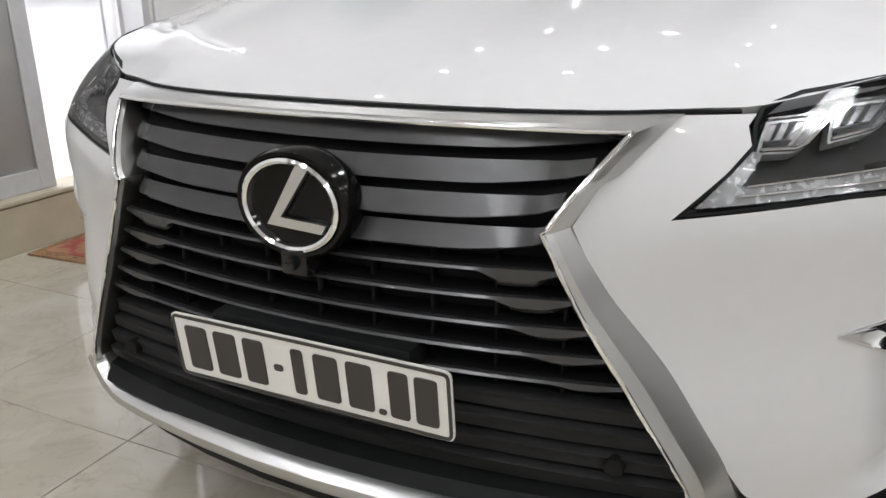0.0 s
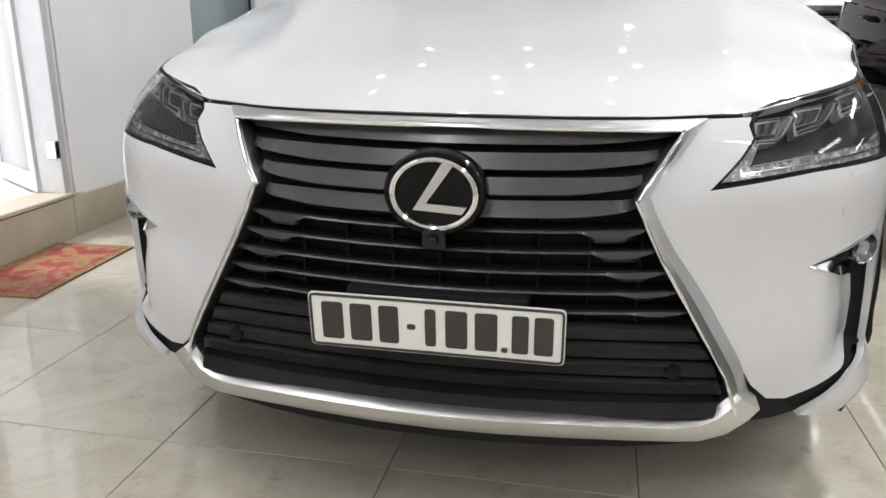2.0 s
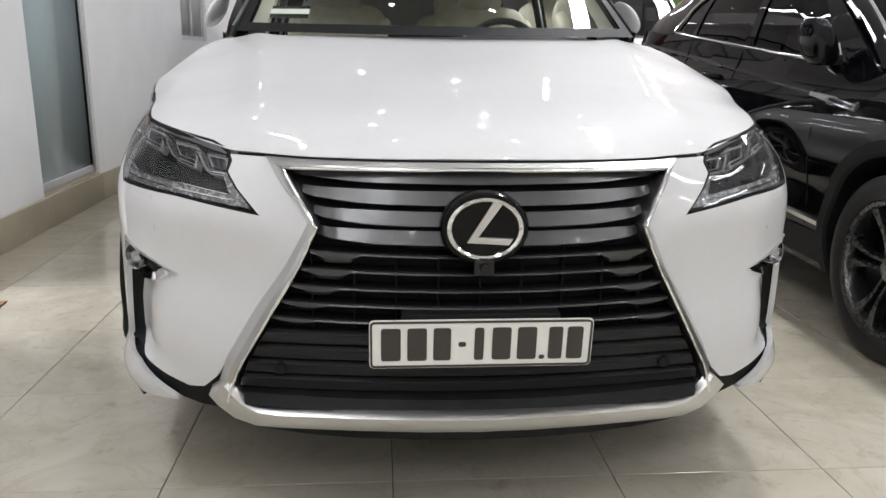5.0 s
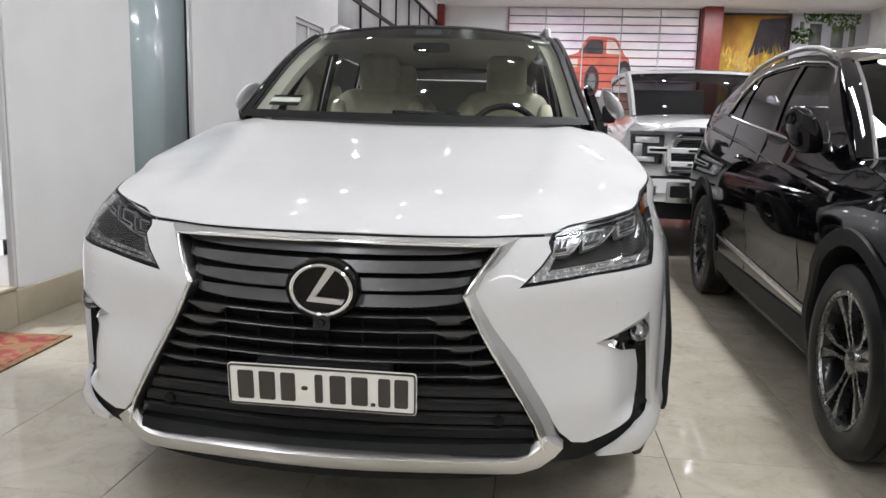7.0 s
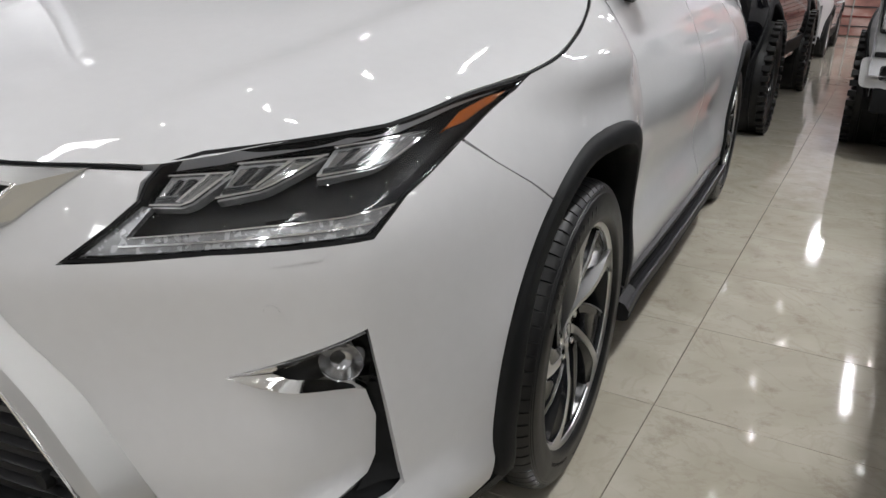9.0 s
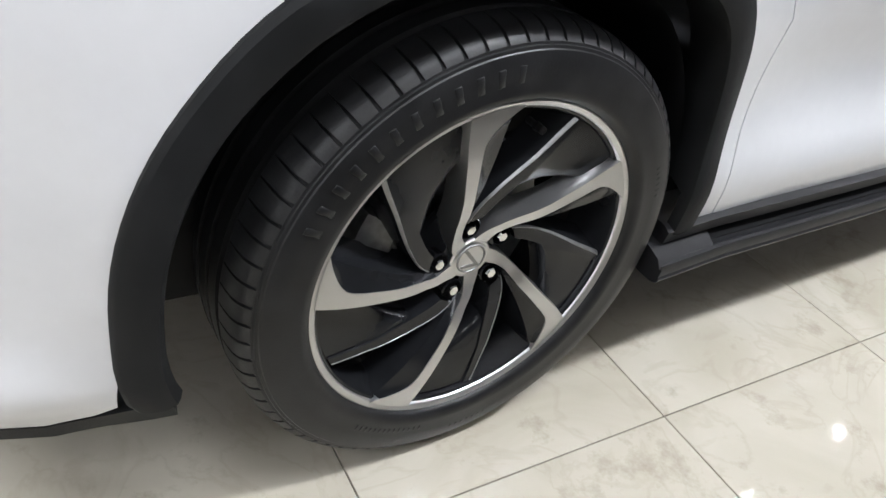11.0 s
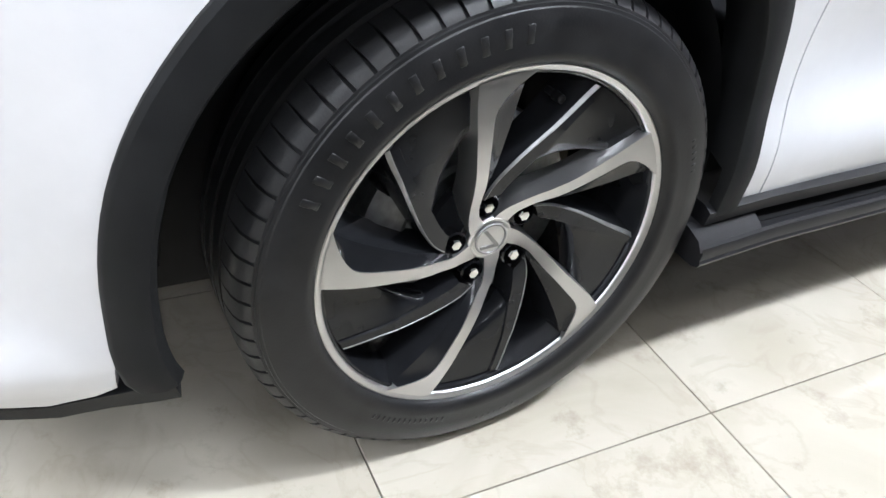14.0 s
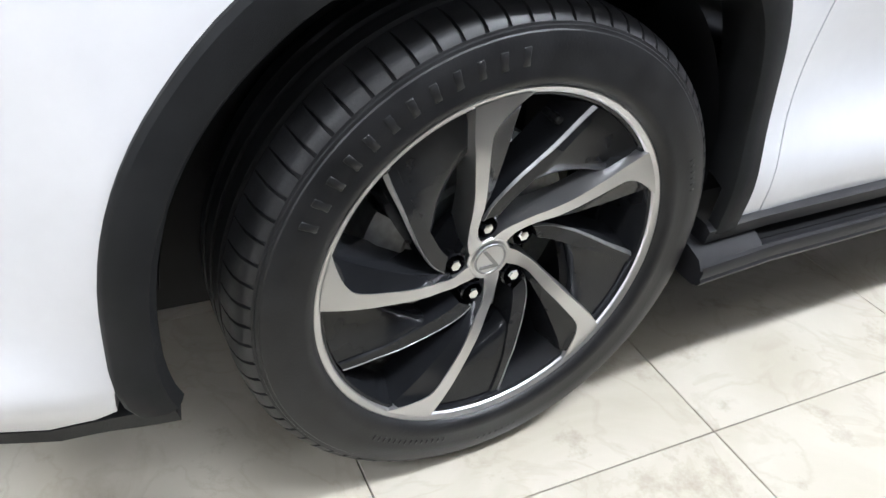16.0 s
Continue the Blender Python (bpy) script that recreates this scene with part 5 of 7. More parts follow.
def tile_material():
    m = mat("polished_cream_tile", (0.5, 0.46, 0.38), 0.10, coat=0.0)
    nt = m.node_tree
    b = nt.nodes["Principled BSDF"]
    co = nt.nodes.new("ShaderNodeTexCoord")
    inf = nt.nodes.new("ShaderNodeObjectInfo")
    add = nt.nodes.new("ShaderNodeVectorMath")
    add.operation = "MULTIPLY_ADD"
    add.inputs[1].default_value = (1, 1, 1)
    mul = nt.nodes.new("ShaderNodeVectorMath")
    mul.operation = "SCALE"
    mul.inputs[0].default_value = (17, 31, 7)
    nt.links.new(inf.outputs["Random"], mul.inputs["Scale"])
    nt.links.new(co.outputs["Object"], add.inputs[0])
    nt.links.new(mul.outputs["Vector"], add.inputs[2])
    big = nt.nodes.new("ShaderNodeTexNoise")
    big.inputs["Scale"].default_value = 2.6
    big.inputs["Detail"].default_value = 9
    big.inputs["Distortion"].default_value = 1.6
    nt.links.new(add.outputs["Vector"], big.inputs["Vector"])
    r = nt.nodes.new("ShaderNodeValToRGB")
    e = r.color_ramp.elements
    e[0].position, e[0].color = 0.30, (0.435, 0.40, 0.322, 1)
    e[1].position, e[1].color = 0.72, (0.535, 0.503, 0.425, 1)
    k = e.new(0.5)
    k.color = (0.483, 0.447, 0.37, 1)
    nt.links.new(big.outputs["Fac"], r.inputs["Fac"])
    vein = nt.nodes.new("ShaderNodeTexNoise")
    vein.inputs["Scale"].default_value = 3.2
    vein.inputs["Detail"].default_value = 12
    vein.inputs["Distortion"].default_value = 2.6
    nt.links.new(add.outputs["Vector"], vein.inputs["Vector"])
    vr = nt.nodes.new("ShaderNodeValToRGB")
    ve = vr.color_ramp.elements
    ve[0].position, ve[0].color = 0.465, (0, 0, 0, 1)
    ve[1].position, ve[1].color = 0.535, (0, 0, 0, 1)
    vm = ve.new(0.50)
    vm.color = (1, 1, 1, 1)
    nt.links.new(vein.outputs["Fac"], vr.inputs["Fac"])
    fac = nt.nodes.new("ShaderNodeMath")
    fac.operation = "MULTIPLY"
    fac.inputs[1].default_value = 0.16
    nt.links.new(vr.outputs["Color"], fac.inputs[0])
    mx = nt.nodes.new("ShaderNodeMixRGB")
    mx.inputs[2].default_value = (0.28, 0.22, 0.15, 1)
    nt.links.new(fac.outputs[0], mx.inputs[0])
    nt.links.new(r.outputs["Color"], mx.inputs[1])
    # small soft stains, grey-brown, in clusters
    st = nt.nodes.new("ShaderNodeTexNoise")
    st.inputs["Scale"].default_value = 9.0
    st.inputs["Detail"].default_value = 8
    st.inputs["Roughness"].default_value = 0.7
    nt.links.new(add.outputs["Vector"], st.inputs["Vector"])
    sr = nt.nodes.new("ShaderNodeMapRange")
    sr.inputs["From Min"].default_value, sr.inputs["From Max"].default_value = 0.57, 0.70
    sr.inputs["To Max"].default_value = 0.6
    nt.links.new(st.outputs["Fac"], sr.inputs["Value"])
    m2 = nt.nodes.new("ShaderNodeMixRGB")
    m2.inputs[2].default_value = (0.30, 0.255, 0.19, 1)
    nt.links.new(sr.outputs["Result"], m2.inputs[0])
    nt.links.new(mx.outputs["Color"], m2.inputs[1])
    nt.links.new(m2.outputs["Color"], b.inputs["Base Color"])
    sm = nt.nodes.new("ShaderNodeTexNoise")
    sm.inputs["Scale"].default_value = 7
    sm.inputs["Detail"].default_value = 5
    nt.links.new(co.outputs["Object"], sm.inputs["Vector"])
    mr = nt.nodes.new("ShaderNodeMapRange")
    mr.inputs["To Min"].default_value, mr.inputs["To Max"].default_value = 0.03, 0.09
    nt.links.new(sm.outputs["Fac"], mr.inputs["Value"])
    nt.links.new(mr.outputs["Result"], b.inputs["Roughness"])
    return m


M["tile"] = tile_material()
M["wall_grey"] = mat("grey_wall_paint", (0.7, 0.7, 0.705), 0.6, var=0.1, vscale=2)
M["grout"] = mat("dark_grout", (0.06, 0.05, 0.04), 0.8, var=0.3, vscale=30)
M["kick"] = mat("beige_kick_tile", (0.45, 0.40, 0.30), 0.3, var=0.1, vscale=5)
floor = structure("floor", cube(X0, X1, Y0, Y1, -0.25, -0.006), M["grout"])
structure("ceiling", cube(X0 - 3, X1, Y0, Y1, CEIL, CEIL + 0.2), M["ceil"])
# front and right walls are assumed, out of view, pale to bounce light back
structure("wall_front", cube(X0 - 0.2, X1, Y0 - 0.2, Y0, 0, CEIL), M["wall_grey"])
structure("wall_right", cube(X1, X1 + 0.2, Y0, Y1, 0, CEIL), M["wall_grey"])

# left wall, with its door opening, frosted pane, window and high glazing
WT = 0.16
for y0, y1, z0, z1 in ((Y0, 0.45, 0, CEIL), (0.45, 2.03, 2.42, CEIL), (2.03, 3.37, 0, CEIL), (3.37, 4.35, 2.75, CEIL), (3.37, 4.35, 0, 0.21), (4.35, 7.1, 0, CEIL),
                       (7.1, 8.3, 2.32, CEIL), (7.1, 8.3, 0, 1.2), (8.3, 9.0, 0, CEIL), (9.0, Y1, 0, 2.05), (9.0, Y1, 3.9, CEIL), (0.45, 2.03, 0, 0.21)):
    structure("wall_left", cube(X0 - WT, X0, y0, y1, z0, z1), M["wall"] if z1 > 0.3 else M["kick"])
for y0, y1 in ((Y0, 0.45), (0.45, 2.03), (2.03, 3.37), (3.37, 4.35), (4.35, 9.0), (9.0, 14.0), (14.0, Y1)):
    structure("baseboard", cube(X0 + 0.001, X0 + 0.018, y0 + 0.002, y1 - 0.002, 0, 0.20, 0.004, 1), M["kick"])
structure("threshold", cube(X0 - WT, X0 + 0.03, 0.45, 2.03, 0.205, 0.225, 0.004, 1), M["kick"])
# small white room behind the door
structure("side_room_floor", cube(-5.0, X0 - WT, 0.0, 4.5, 0.15, 0.21), M["wall"])
structure("side_room_wall", cube(-5.2, -5.0, 0.0, 4.5, 0.2, 3.2), M["wall"])
structure("side_room_wall", cube(-5.0, X0 - WT, -0.2, 0.0, 0.2, 3.2), M["wall"])
structure("side_room_wall", cube(-5.0, X0 - WT, 3.2, 3.36, 0.2, 3.2), M["wall"])
structure("side_room_wall", cube(-5.0, X0 - WT, 4.5, 4.7, 0.2, 3.2), M["wall"])
structure("side_room_ceiling", cube(-5.2, X0 - WT, -0.2, 4.7, 3.2, 3.3), M["wall"])
area_lamp("room_lamp", pose(-3.6, 1.5, 3.15), 0.6, 0.6, 110)
shelf = thing("wall_shelf", pose(-4.0, 3.2, 1.125), "narrow white shelf on the side room's wall", "shelf")
part("board", cube(-0.6, 0.24, -0.14, -0.001, -0.02, 0.0, 0.004, 1), M["fixture"], shelf)
part("shelf_lip", cube(-0.6, 0.24, -0.146, -0.14, -0.025, 0.008, 0.002, 1), M["alu"], shelf)
M["blue_cloth"] = mat("blue_cloth", (0.05, 0.1, 0.2), 0.9, var=0.3, vscale=30, bump=0.3, bscale=200)
cap = thing("cap", pose(-3.87, 3.12, 1.126), "dark blue cloth cap lying on the shelf", "cap")
part("crown", spin([(0.0, 0.065), (0.02, 0.066), (0.04, 0.055), (0.052, 0.035), (0.056, 0.0)], "z", 24), M["blue_cloth"], cap)
part("brim", cube(-0.12, -0.02, -0.05, 0.05, 0.0, 0.008, 0.003, 1), M["blue_cloth"], cap)
area_lamp("room_lamp", pose(-3.6, 3.95, 3.15), 0.4, 0.4, 26)


def door_leaf(name, m, w, h, label, panel):
    d = thing(name, m, label, "door", kind="structure")
    s = 0.075
    for y0, y1, z0, z1 in ((0, s, 0, h), (w - s, w, 0, h), (s, w - s, 0, s * 1.2), (s, w - s, h - s, h), (s, w - s, h * 0.42, h * 0.42 + s)):
        part("door_rail", cube(-0.02, 0.02, y0, y1, z0, z1, 0.003, 1), M["alu"], d)
    part("door_panel", cube(-0.007, 0.007, s, w - s, s, h - s), panel, d)
    part("handle", tube([(0.025, w - 0.04, h * 0.44), (0.06, w - 0.04, h * 0.44), (0.06, w - 0.04, h * 0.5), (0.025, w - 0.04, h * 0.5)], 0.008, 8), M["chrome"], d)
    return d


door_leaf("door_1", pose(X0 - 0.06, 0.50, 0.225), 0.92, 2.18, "closed grey aluminium door with frosted panels", M["frost"])
door_leaf("door_2", pose(X0 - 0.12, 1.985, 0.225, 0, 0, 57), 0.60, 2.18, "white aluminium door standing open into the side room", M["wall"])
for hz in (0.4, 1.2, 2.1):
    structure("door_hinge", cube(X0 - 0.04, X0 + 0.016, 1.955, 1.984, hz, hz + 0.09, 0.004, 1), M["chrome"])
for y in (0.45, 1.985):
    structure("door_jamb", cube(X0 - WT, X0 + 0.012, y, y + 0.045, 0.225, 2.42, 0.003, 1), M["alu"])
structure("door_head", cube(X0 - WT, X0 + 0.012, 0.495, 1.985, 2.41, 2.45, 0.003, 1), M["alu"])
for y in (2.06,):
    structure("door_jamb", cube(X0 + 0.001, X0 + 0.02, y, y + 0.05, 0.21, 2.45, 0.004, 1), M["wall"])
gp = thing("frosted_door", pose(X0 - 0.05, 3.38, 0.22), "pale blue frosted glass door", "door", kind="structure")
part("pane", cube(-0.008, 0.008, 0.01, 0.925, 0.03, 2.52), M["frost_blue"], gp)
part("floor_rail", cube(-0.015, 0.02, 0.0, 0.95, 0.0, 0.05, 0.003, 1), M["alu"], gp)
part("edge_seal", cube(-0.01, 0.02, 0.928, 0.94, 0.03, 2.52), M["trim"], gp)
part("side_frame", cube(-0.03, 0.03, 0.943, 0.97, 0.0, 2.53), M["alu"], gp)


def framed_window(name, y0, y1, z0, z1, cols, rows, bar, pane, mat_bar):
    w = thing(name, pose(X0 - 0.06, y0, z0), "framed window in the wall", "window", kind="structure")
    for k in range(cols + 1):
        y = (y1 - y0) * k / cols
        part("window_bar", cube(-0.03, 0.03, y - bar / 2, y + bar / 2, 0, z1 - z0, 0.003, 1), mat_bar, w)
    for k in range(rows + 1):
        z = (z1 - z0) * k / rows
        part("window_bar", cube(-0.028, 0.028, bar / 2, y1 - y0 - bar / 2, z - bar / 2, z + bar / 2, 0.003, 1), mat_bar, w)
    for k in range(cols):
        part("pane", cube(-0.005, 0.005, (y1 - y0) * k / cols + bar / 2, (y1 - y0) * (k + 1) / cols - bar / 2, bar / 2, z1 - z0 - bar / 2), pane, w)
    return w


framed_window("window_1", 7.12, 8.28, 1.22, 2.30, 2, 1, 0.06, M["frost"], M["alu"])
framed_window("window_2", 9.05, 19.9, 2.08, 3.88, 7, 2, 0.07, M["frost"], M["trim"])

# far end: printed roller gate, red post, murals
def mural(name, stops, scale, stretch, seed, emit=0.0):
    m = mat(name, (0.5, 0.5, 0.5), 0.45)
    nt = m.node_tree
    b = nt.nodes["Principled BSDF"]
    co = nt.nodes.new("ShaderNodeTexCoord")
    mp = nt.nodes.new("ShaderNodeMapping")
    mp.inputs["Scale"].default_value = stretch
    mp.inputs["Location"].default_value = (seed, seed * 2, seed)
    n = nt.nodes.new("ShaderNodeTexNoise")
    n.inputs["Scale"].default_value = scale
    n.inputs["Detail"].default_value = 5
    r = nt.nodes.new("ShaderNodeValToRGB")
    e = r.color_ramp.elements
    e[0].position, e[0].color = stops[0][0], (*stops[0][1], 1)
    e[1].position, e[1].color = stops[-1][0], (*stops[-1][1], 1)
    for p, c in stops[1:-1]:
        e.new(p).color = (*c, 1)
    nt.links.new(co.outputs["Object"], mp.inputs["Vector"])
    nt.links.new(mp.outputs["Vector"], n.inputs["Vector"])
    nt.links.new(n.outputs["Fac"], r.inputs["Fac"])
    nt.links.new(r.outputs["Color"], b.inputs["Base Color"])
    return m


M["mural_a"] = mural("gate_print", [(0.3, (0.36, 0.28, 0.42)), (0.42, (0.68, 0.6, 0.68)), (0.55, (0.84, 0.8, 0.82)), (0.75, (0.8, 0.68, 0.64))], 0.35, (1, 1, 2.2), 3.0)
M["gate_low"] = mural("gate_print_low", [(0.3, (0.10, 0.05, 0.05)), (0.45, (0.32, 0.16, 0.13)), (0.56, (0.5, 0.36, 0.32)), (0.75, (0.22, 0.1, 0.08))], 0.9, (1, 1, 1.6), 5.0)
M["mural_b"] = mural("meadow_print", [(0.3, (0.05, 0.04, 0.03)), (0.48, (0.45, 0.22, 0.05)), (0.6, (0.7, 0.5, 0.08)), (0.75, (0.55, 0.45, 0.3))], 0.6, (1, 1, 0.7), 7.0)
M["mural_c"] = mural("garden_print", [(0.3, (0.42, 0.43, 0.45)), (0.45, (0.6, 0.6, 0.65)), (0.6, (0.7, 0.69, 0.74)), (0.75, (0.66, 0.64, 0.6))], 0.8, (1, 1, 1), 11.0)
structure("wall_back", cube(X0 - 0.2, X1, Y1, Y1 + 0.2, 0, CEIL + 0.4), M["wall"])
gate = thing("roller_gate", pose(-0.4, Y1 - 0.02, 0), "roller gate with a large pink and violet print", "gate", kind="structure")
for k in range(20):
    z = 0.02 + k * 0.213
    part("gate_slat", cube(0, 5.1, -0.05 - 0.02 * (k % 2) * 0, 0, z, z + 0.205, 0.012, 1), M["mural_a"] if k > 8 else M["gate_low"], gate)
for k in range(6):
    part("gate_bar", cube(0.02 + k * 1.01, 0.05 + k * 1.01, -0.075, -0.05, 0, 4.28), M["red_steel"] if k in (0, 5) else M["alu"], gate)
structure("post", cube(4.72, 5.2, Y1 - 0.5, Y1 - 0.1, 0, CEIL, 0.01, 1), M["red_steel"])
structure("post", cube(-2.28, -2.1, Y1 - 0.4, Y1 - 0.1, 0, CEIL, 0.01, 1), M["red_steel"])
pb = thing("wall_print", pose(5.25, Y1 - 0.03, 0.6), "large printed wall picture of a golden meadow", "picture")
part("print", cube(0, 1.75, -0.03, 0, 0, 3.6), M["mural_b"], pb)
pc = thing("wall_print", pose(7.05, Y1 - 0.03, 0.6), "large printed wall picture of a house and garden", "picture")
part("print", cube(0, 1.9, -0.03, 0, 0, 3.6), M["mural_c"], pc)

# what the prints show: a red car on the gate, grass, a house front and leaves
M["print_red"] = mat("print_red", (0.55, 0.13, 0.085), 0.45, var=0.25, vscale=3)
M["print_dark"] = mat("print_dark", (0.04, 0.035, 0.04), 0.45, var=0.4, vscale=4)
M["print_pale"] = mat("print_pale", (0.7, 0.6, 0.55), 0.45, var=0.1, vscale=4)
M["print_gold"] = mat("print_gold", (0.6, 0.42, 0.06), 0.5, var=0.4, vscale=6)
M["print_green"] = mat("print_green", (0.12, 0.2, 0.05), 0.5, var=0.5, vscale=5)
M["print_grey"] = mat("print_grey", (0.16, 0.17, 0.16), 0.5, var=0.3, vscale=4)


def flat_shape(loop, y, back=0.004):
    return skin(loop, lambda a, b: (a, y, b), 0.3, depth=back, edge_step=0.3)


def round_loop(cx, cz, rx, rz, n=20):
    return [(cx + rx * math.cos(2 * math.pi * k / n), cz + rz * math.sin(2 * math.pi * k / n)) for k in range(n)]


part("printed_car", flat_shape(rounded([(1.55, 2.05), (3.3, 2.2), (3.36, 2.75), (3.3, 3.0), (3.2, 3.05), (2.95, 3.52), (2.2, 3.56), (1.95, 3.1), (1.5, 3.0), (1.48, 2.4)], 0.12), -0.056), M["print_red"], gate, "printed red sports car")
part("printed_window", flat_shape(rounded([(2.02, 3.1), (2.24, 3.48), (2.6, 3.46), (2.62, 3.08)], 0.05), -0.061), M["print_dark"], gate)
part("printed_window", flat_shape(rounded([(2.7, 3.1), (2.7, 3.46), (2.92, 3.44), (3.12, 3.08)], 0.05), -0.061), M["print_pale"], gate)
part("printed_plate", flat_shape([(1.6, 2.72), (1.95, 2.74), (1.95, 2.95), (1.6, 2.93)], -0.061), M["print_pale"], gate)
for cx, cz in ((2.35, 2.35), (3.2, 2.5)):
    part("printed_wheel", flat_shape(round_loop(cx, cz, 0.2, 0.42), -0.066), M["print_dark"], gate)
    part("printed_rim", flat_shape(round_loop(cx, cz, 0.11, 0.25), -0.070), M["print_grey"], gate)
for k in range(1, 20):
    z = 0.0165 + k * 0.213
    part("slat_joint", cube(0.06, 5.04, -0.0745, -0.05, z - 0.012, z + 0.012, 0.003, 1), M["print_dark"] if k % 2 else M["red_steel"], gate)
# meadow picture: dark frame, dark far wood, grass blades
for x0, x1, z0, z1 in ((-0.02, 0.03, 0, 3.6), (1.70, 1.77, 0, 3.6), (0.03, 1.70, 3.55, 3.6)):
    part("picture_frame", cube(x0, x1, -0.07, -0.03, z0, z1), M["print_dark"], pb)
part("printed_wood", flat_shape([(0.75, 2.45), (1.1, 2.6), (1.68, 2.5), (1.68, 3.5), (1.0, 3.45)], -0.034), M["print_dark"], pb)
gb = bmesh.new()
for k in range(260):
    x, z, h = random.uniform(0.05, 1.65), random.uniform(1.6, 2.5), random.uniform(0.15, 0.5)
    dx = random.uniform(-0.18, 0.18)
    gb.faces.new([gb.verts.new(p) for p in ((x - 0.012, -0.038, z), (x + 0.012, -0.038, z), (x + dx, -0.039, z + h))])
part("printed_grass", gb, M["print_gold"], pb, smooth=False)["kind"] = "stuff"
# house picture: windows and leaves
for x0, x1, z0, z1 in ((0.45, 0.75, 2.75, 3.35), (1.0, 1.3, 2.75, 3.3), (1.45, 1.6, 2.75, 3.3), (0.2, 0.3, 3.2, 3.4)):
    part("printed_window", cube(x0, x1, -0.036, -0.03, z0, z1), M["print_grey"], pc)
part("printed_car", flat_shape(rounded([(-0.1, 1.7), (1.7, 1.7), (1.7, 2.1), (1.2, 2.25), (0.9, 2.5), (0.2, 2.5), (-0.1, 2.15)], 0.1), -0.036), M["print_green"], pc, "printed green car")
lb = bmesh.new()
for cx, cz, rr, nn in ((0.25, 3.05, 0.3, 160), (1.2, 3.5, 0.5, 200), (0.55, 3.55, 0.3, 80)):
    for k in range(nn):
        a, q = random.uniform(0, 6.28), rr * math.sqrt(random.random())
        x, z, t, l = cx + q * math.cos(a), min(3.58, cz + 0.7 * q * math.sin(a)), random.uniform(0, 6.28), random.uniform(0.03, 0.07)
        lb.faces.new([lb.verts.new((x + l * math.cos(t + f) * g, -0.042, z + l * math.sin(t + f) * g)) for f, g in ((0, 1), (1.57, 0.35), (3.14, 1), (4.71, 0.35))])
part("printed_leaves", lb, M["print_green"], pc, smooth=False)["kind"] = "stuff"

# floor rug by the door
M["rug"] = mural("red_patterned_rug", [(0.3, (0.22, 0.05, 0.04)), (0.46, (0.33, 0.05, 0.05)), (0.55, (0.36, 0.2, 0.1)), (0.7, (0.2, 0.13, 0.06))], 14, (1, 1, 1), 2.0)
M["rug_edge"] = mat("rug_border", (0.26, 0.15, 0.08), 0.95, var=0.4, vscale=60, bump=0.5, bscale=200)
rug = thing("rug", pose(-2.06, 1.52, 0.0, 0, 0, 3), "red patterned rug on the tiled floor by the step", "rug")
part("rug_surface", cube(-0.16, 0.16, -0.31, 0.31, 0.001, 0.011, 0.003, 1), M["rug"], rug)
rb = bmesh.new()
for x0, x1, y0, y1 in ((-0.2, 0.2, -0.36, -0.31), (-0.2, 0.2, 0.31, 0.36), (-0.2, -0.16, -0.31, 0.31), (0.16, 0.2, -0.31, 0.31)):
    box(rb, x0, x1, y0, y1, 0.0, 0.009, 0.002, 1)
part("border", rb, M["rug_edge"], rug, smooth=False)

# lamps on the ceiling; most of the strip lights are unseen and added as fill
for tx, ty, tw, watts in TUBES:
    f = thing("ceiling_light", pose(tx, ty, CEIL), "assumed white strip light on the ceiling", "ceiling light", "strip lights")
    part("housing", cube(-tw / 2 - 0.02, tw / 2 + 0.02, -0.78, 0.78, -0.08, 0, 0.008, 1), M["fixture"], f)
dl_mesh = None
for gx in range(7):
    for gy in range(13):
        x, y = -1.8 + gx * 1.25 + 0.2 * (gy % 2), -5.2 + gy * 1.55
        d = thing("downlight", pose(x, y, CEIL), "small round black ceiling spotlight", "downlight", "ceiling spots")
        if dl_mesh is None:
            ring = part("can", spin([(-0.012, 0.042), (-0.034, 0.044), (-0.038, 0.05), (-0.034, 0.056), (0.0, 0.058)], "z", 20), M["can"], d)
            bulb = part("lamp_face", spin([(-0.012, 0.042), (-0.014, 0.0)], "z", 20), M["downlight"], d)
            dl_mesh = (ring.data, bulb.data)
        else:
            for nm, me in zip(("can", "lamp_face"), dl_mesh):
                o = new(nm, me)
                o.parent = d


# ---- the other cars ----
def smooth01(t):
    t = min(1, max(0, t))
    return t * t * (3 - 2 * t)


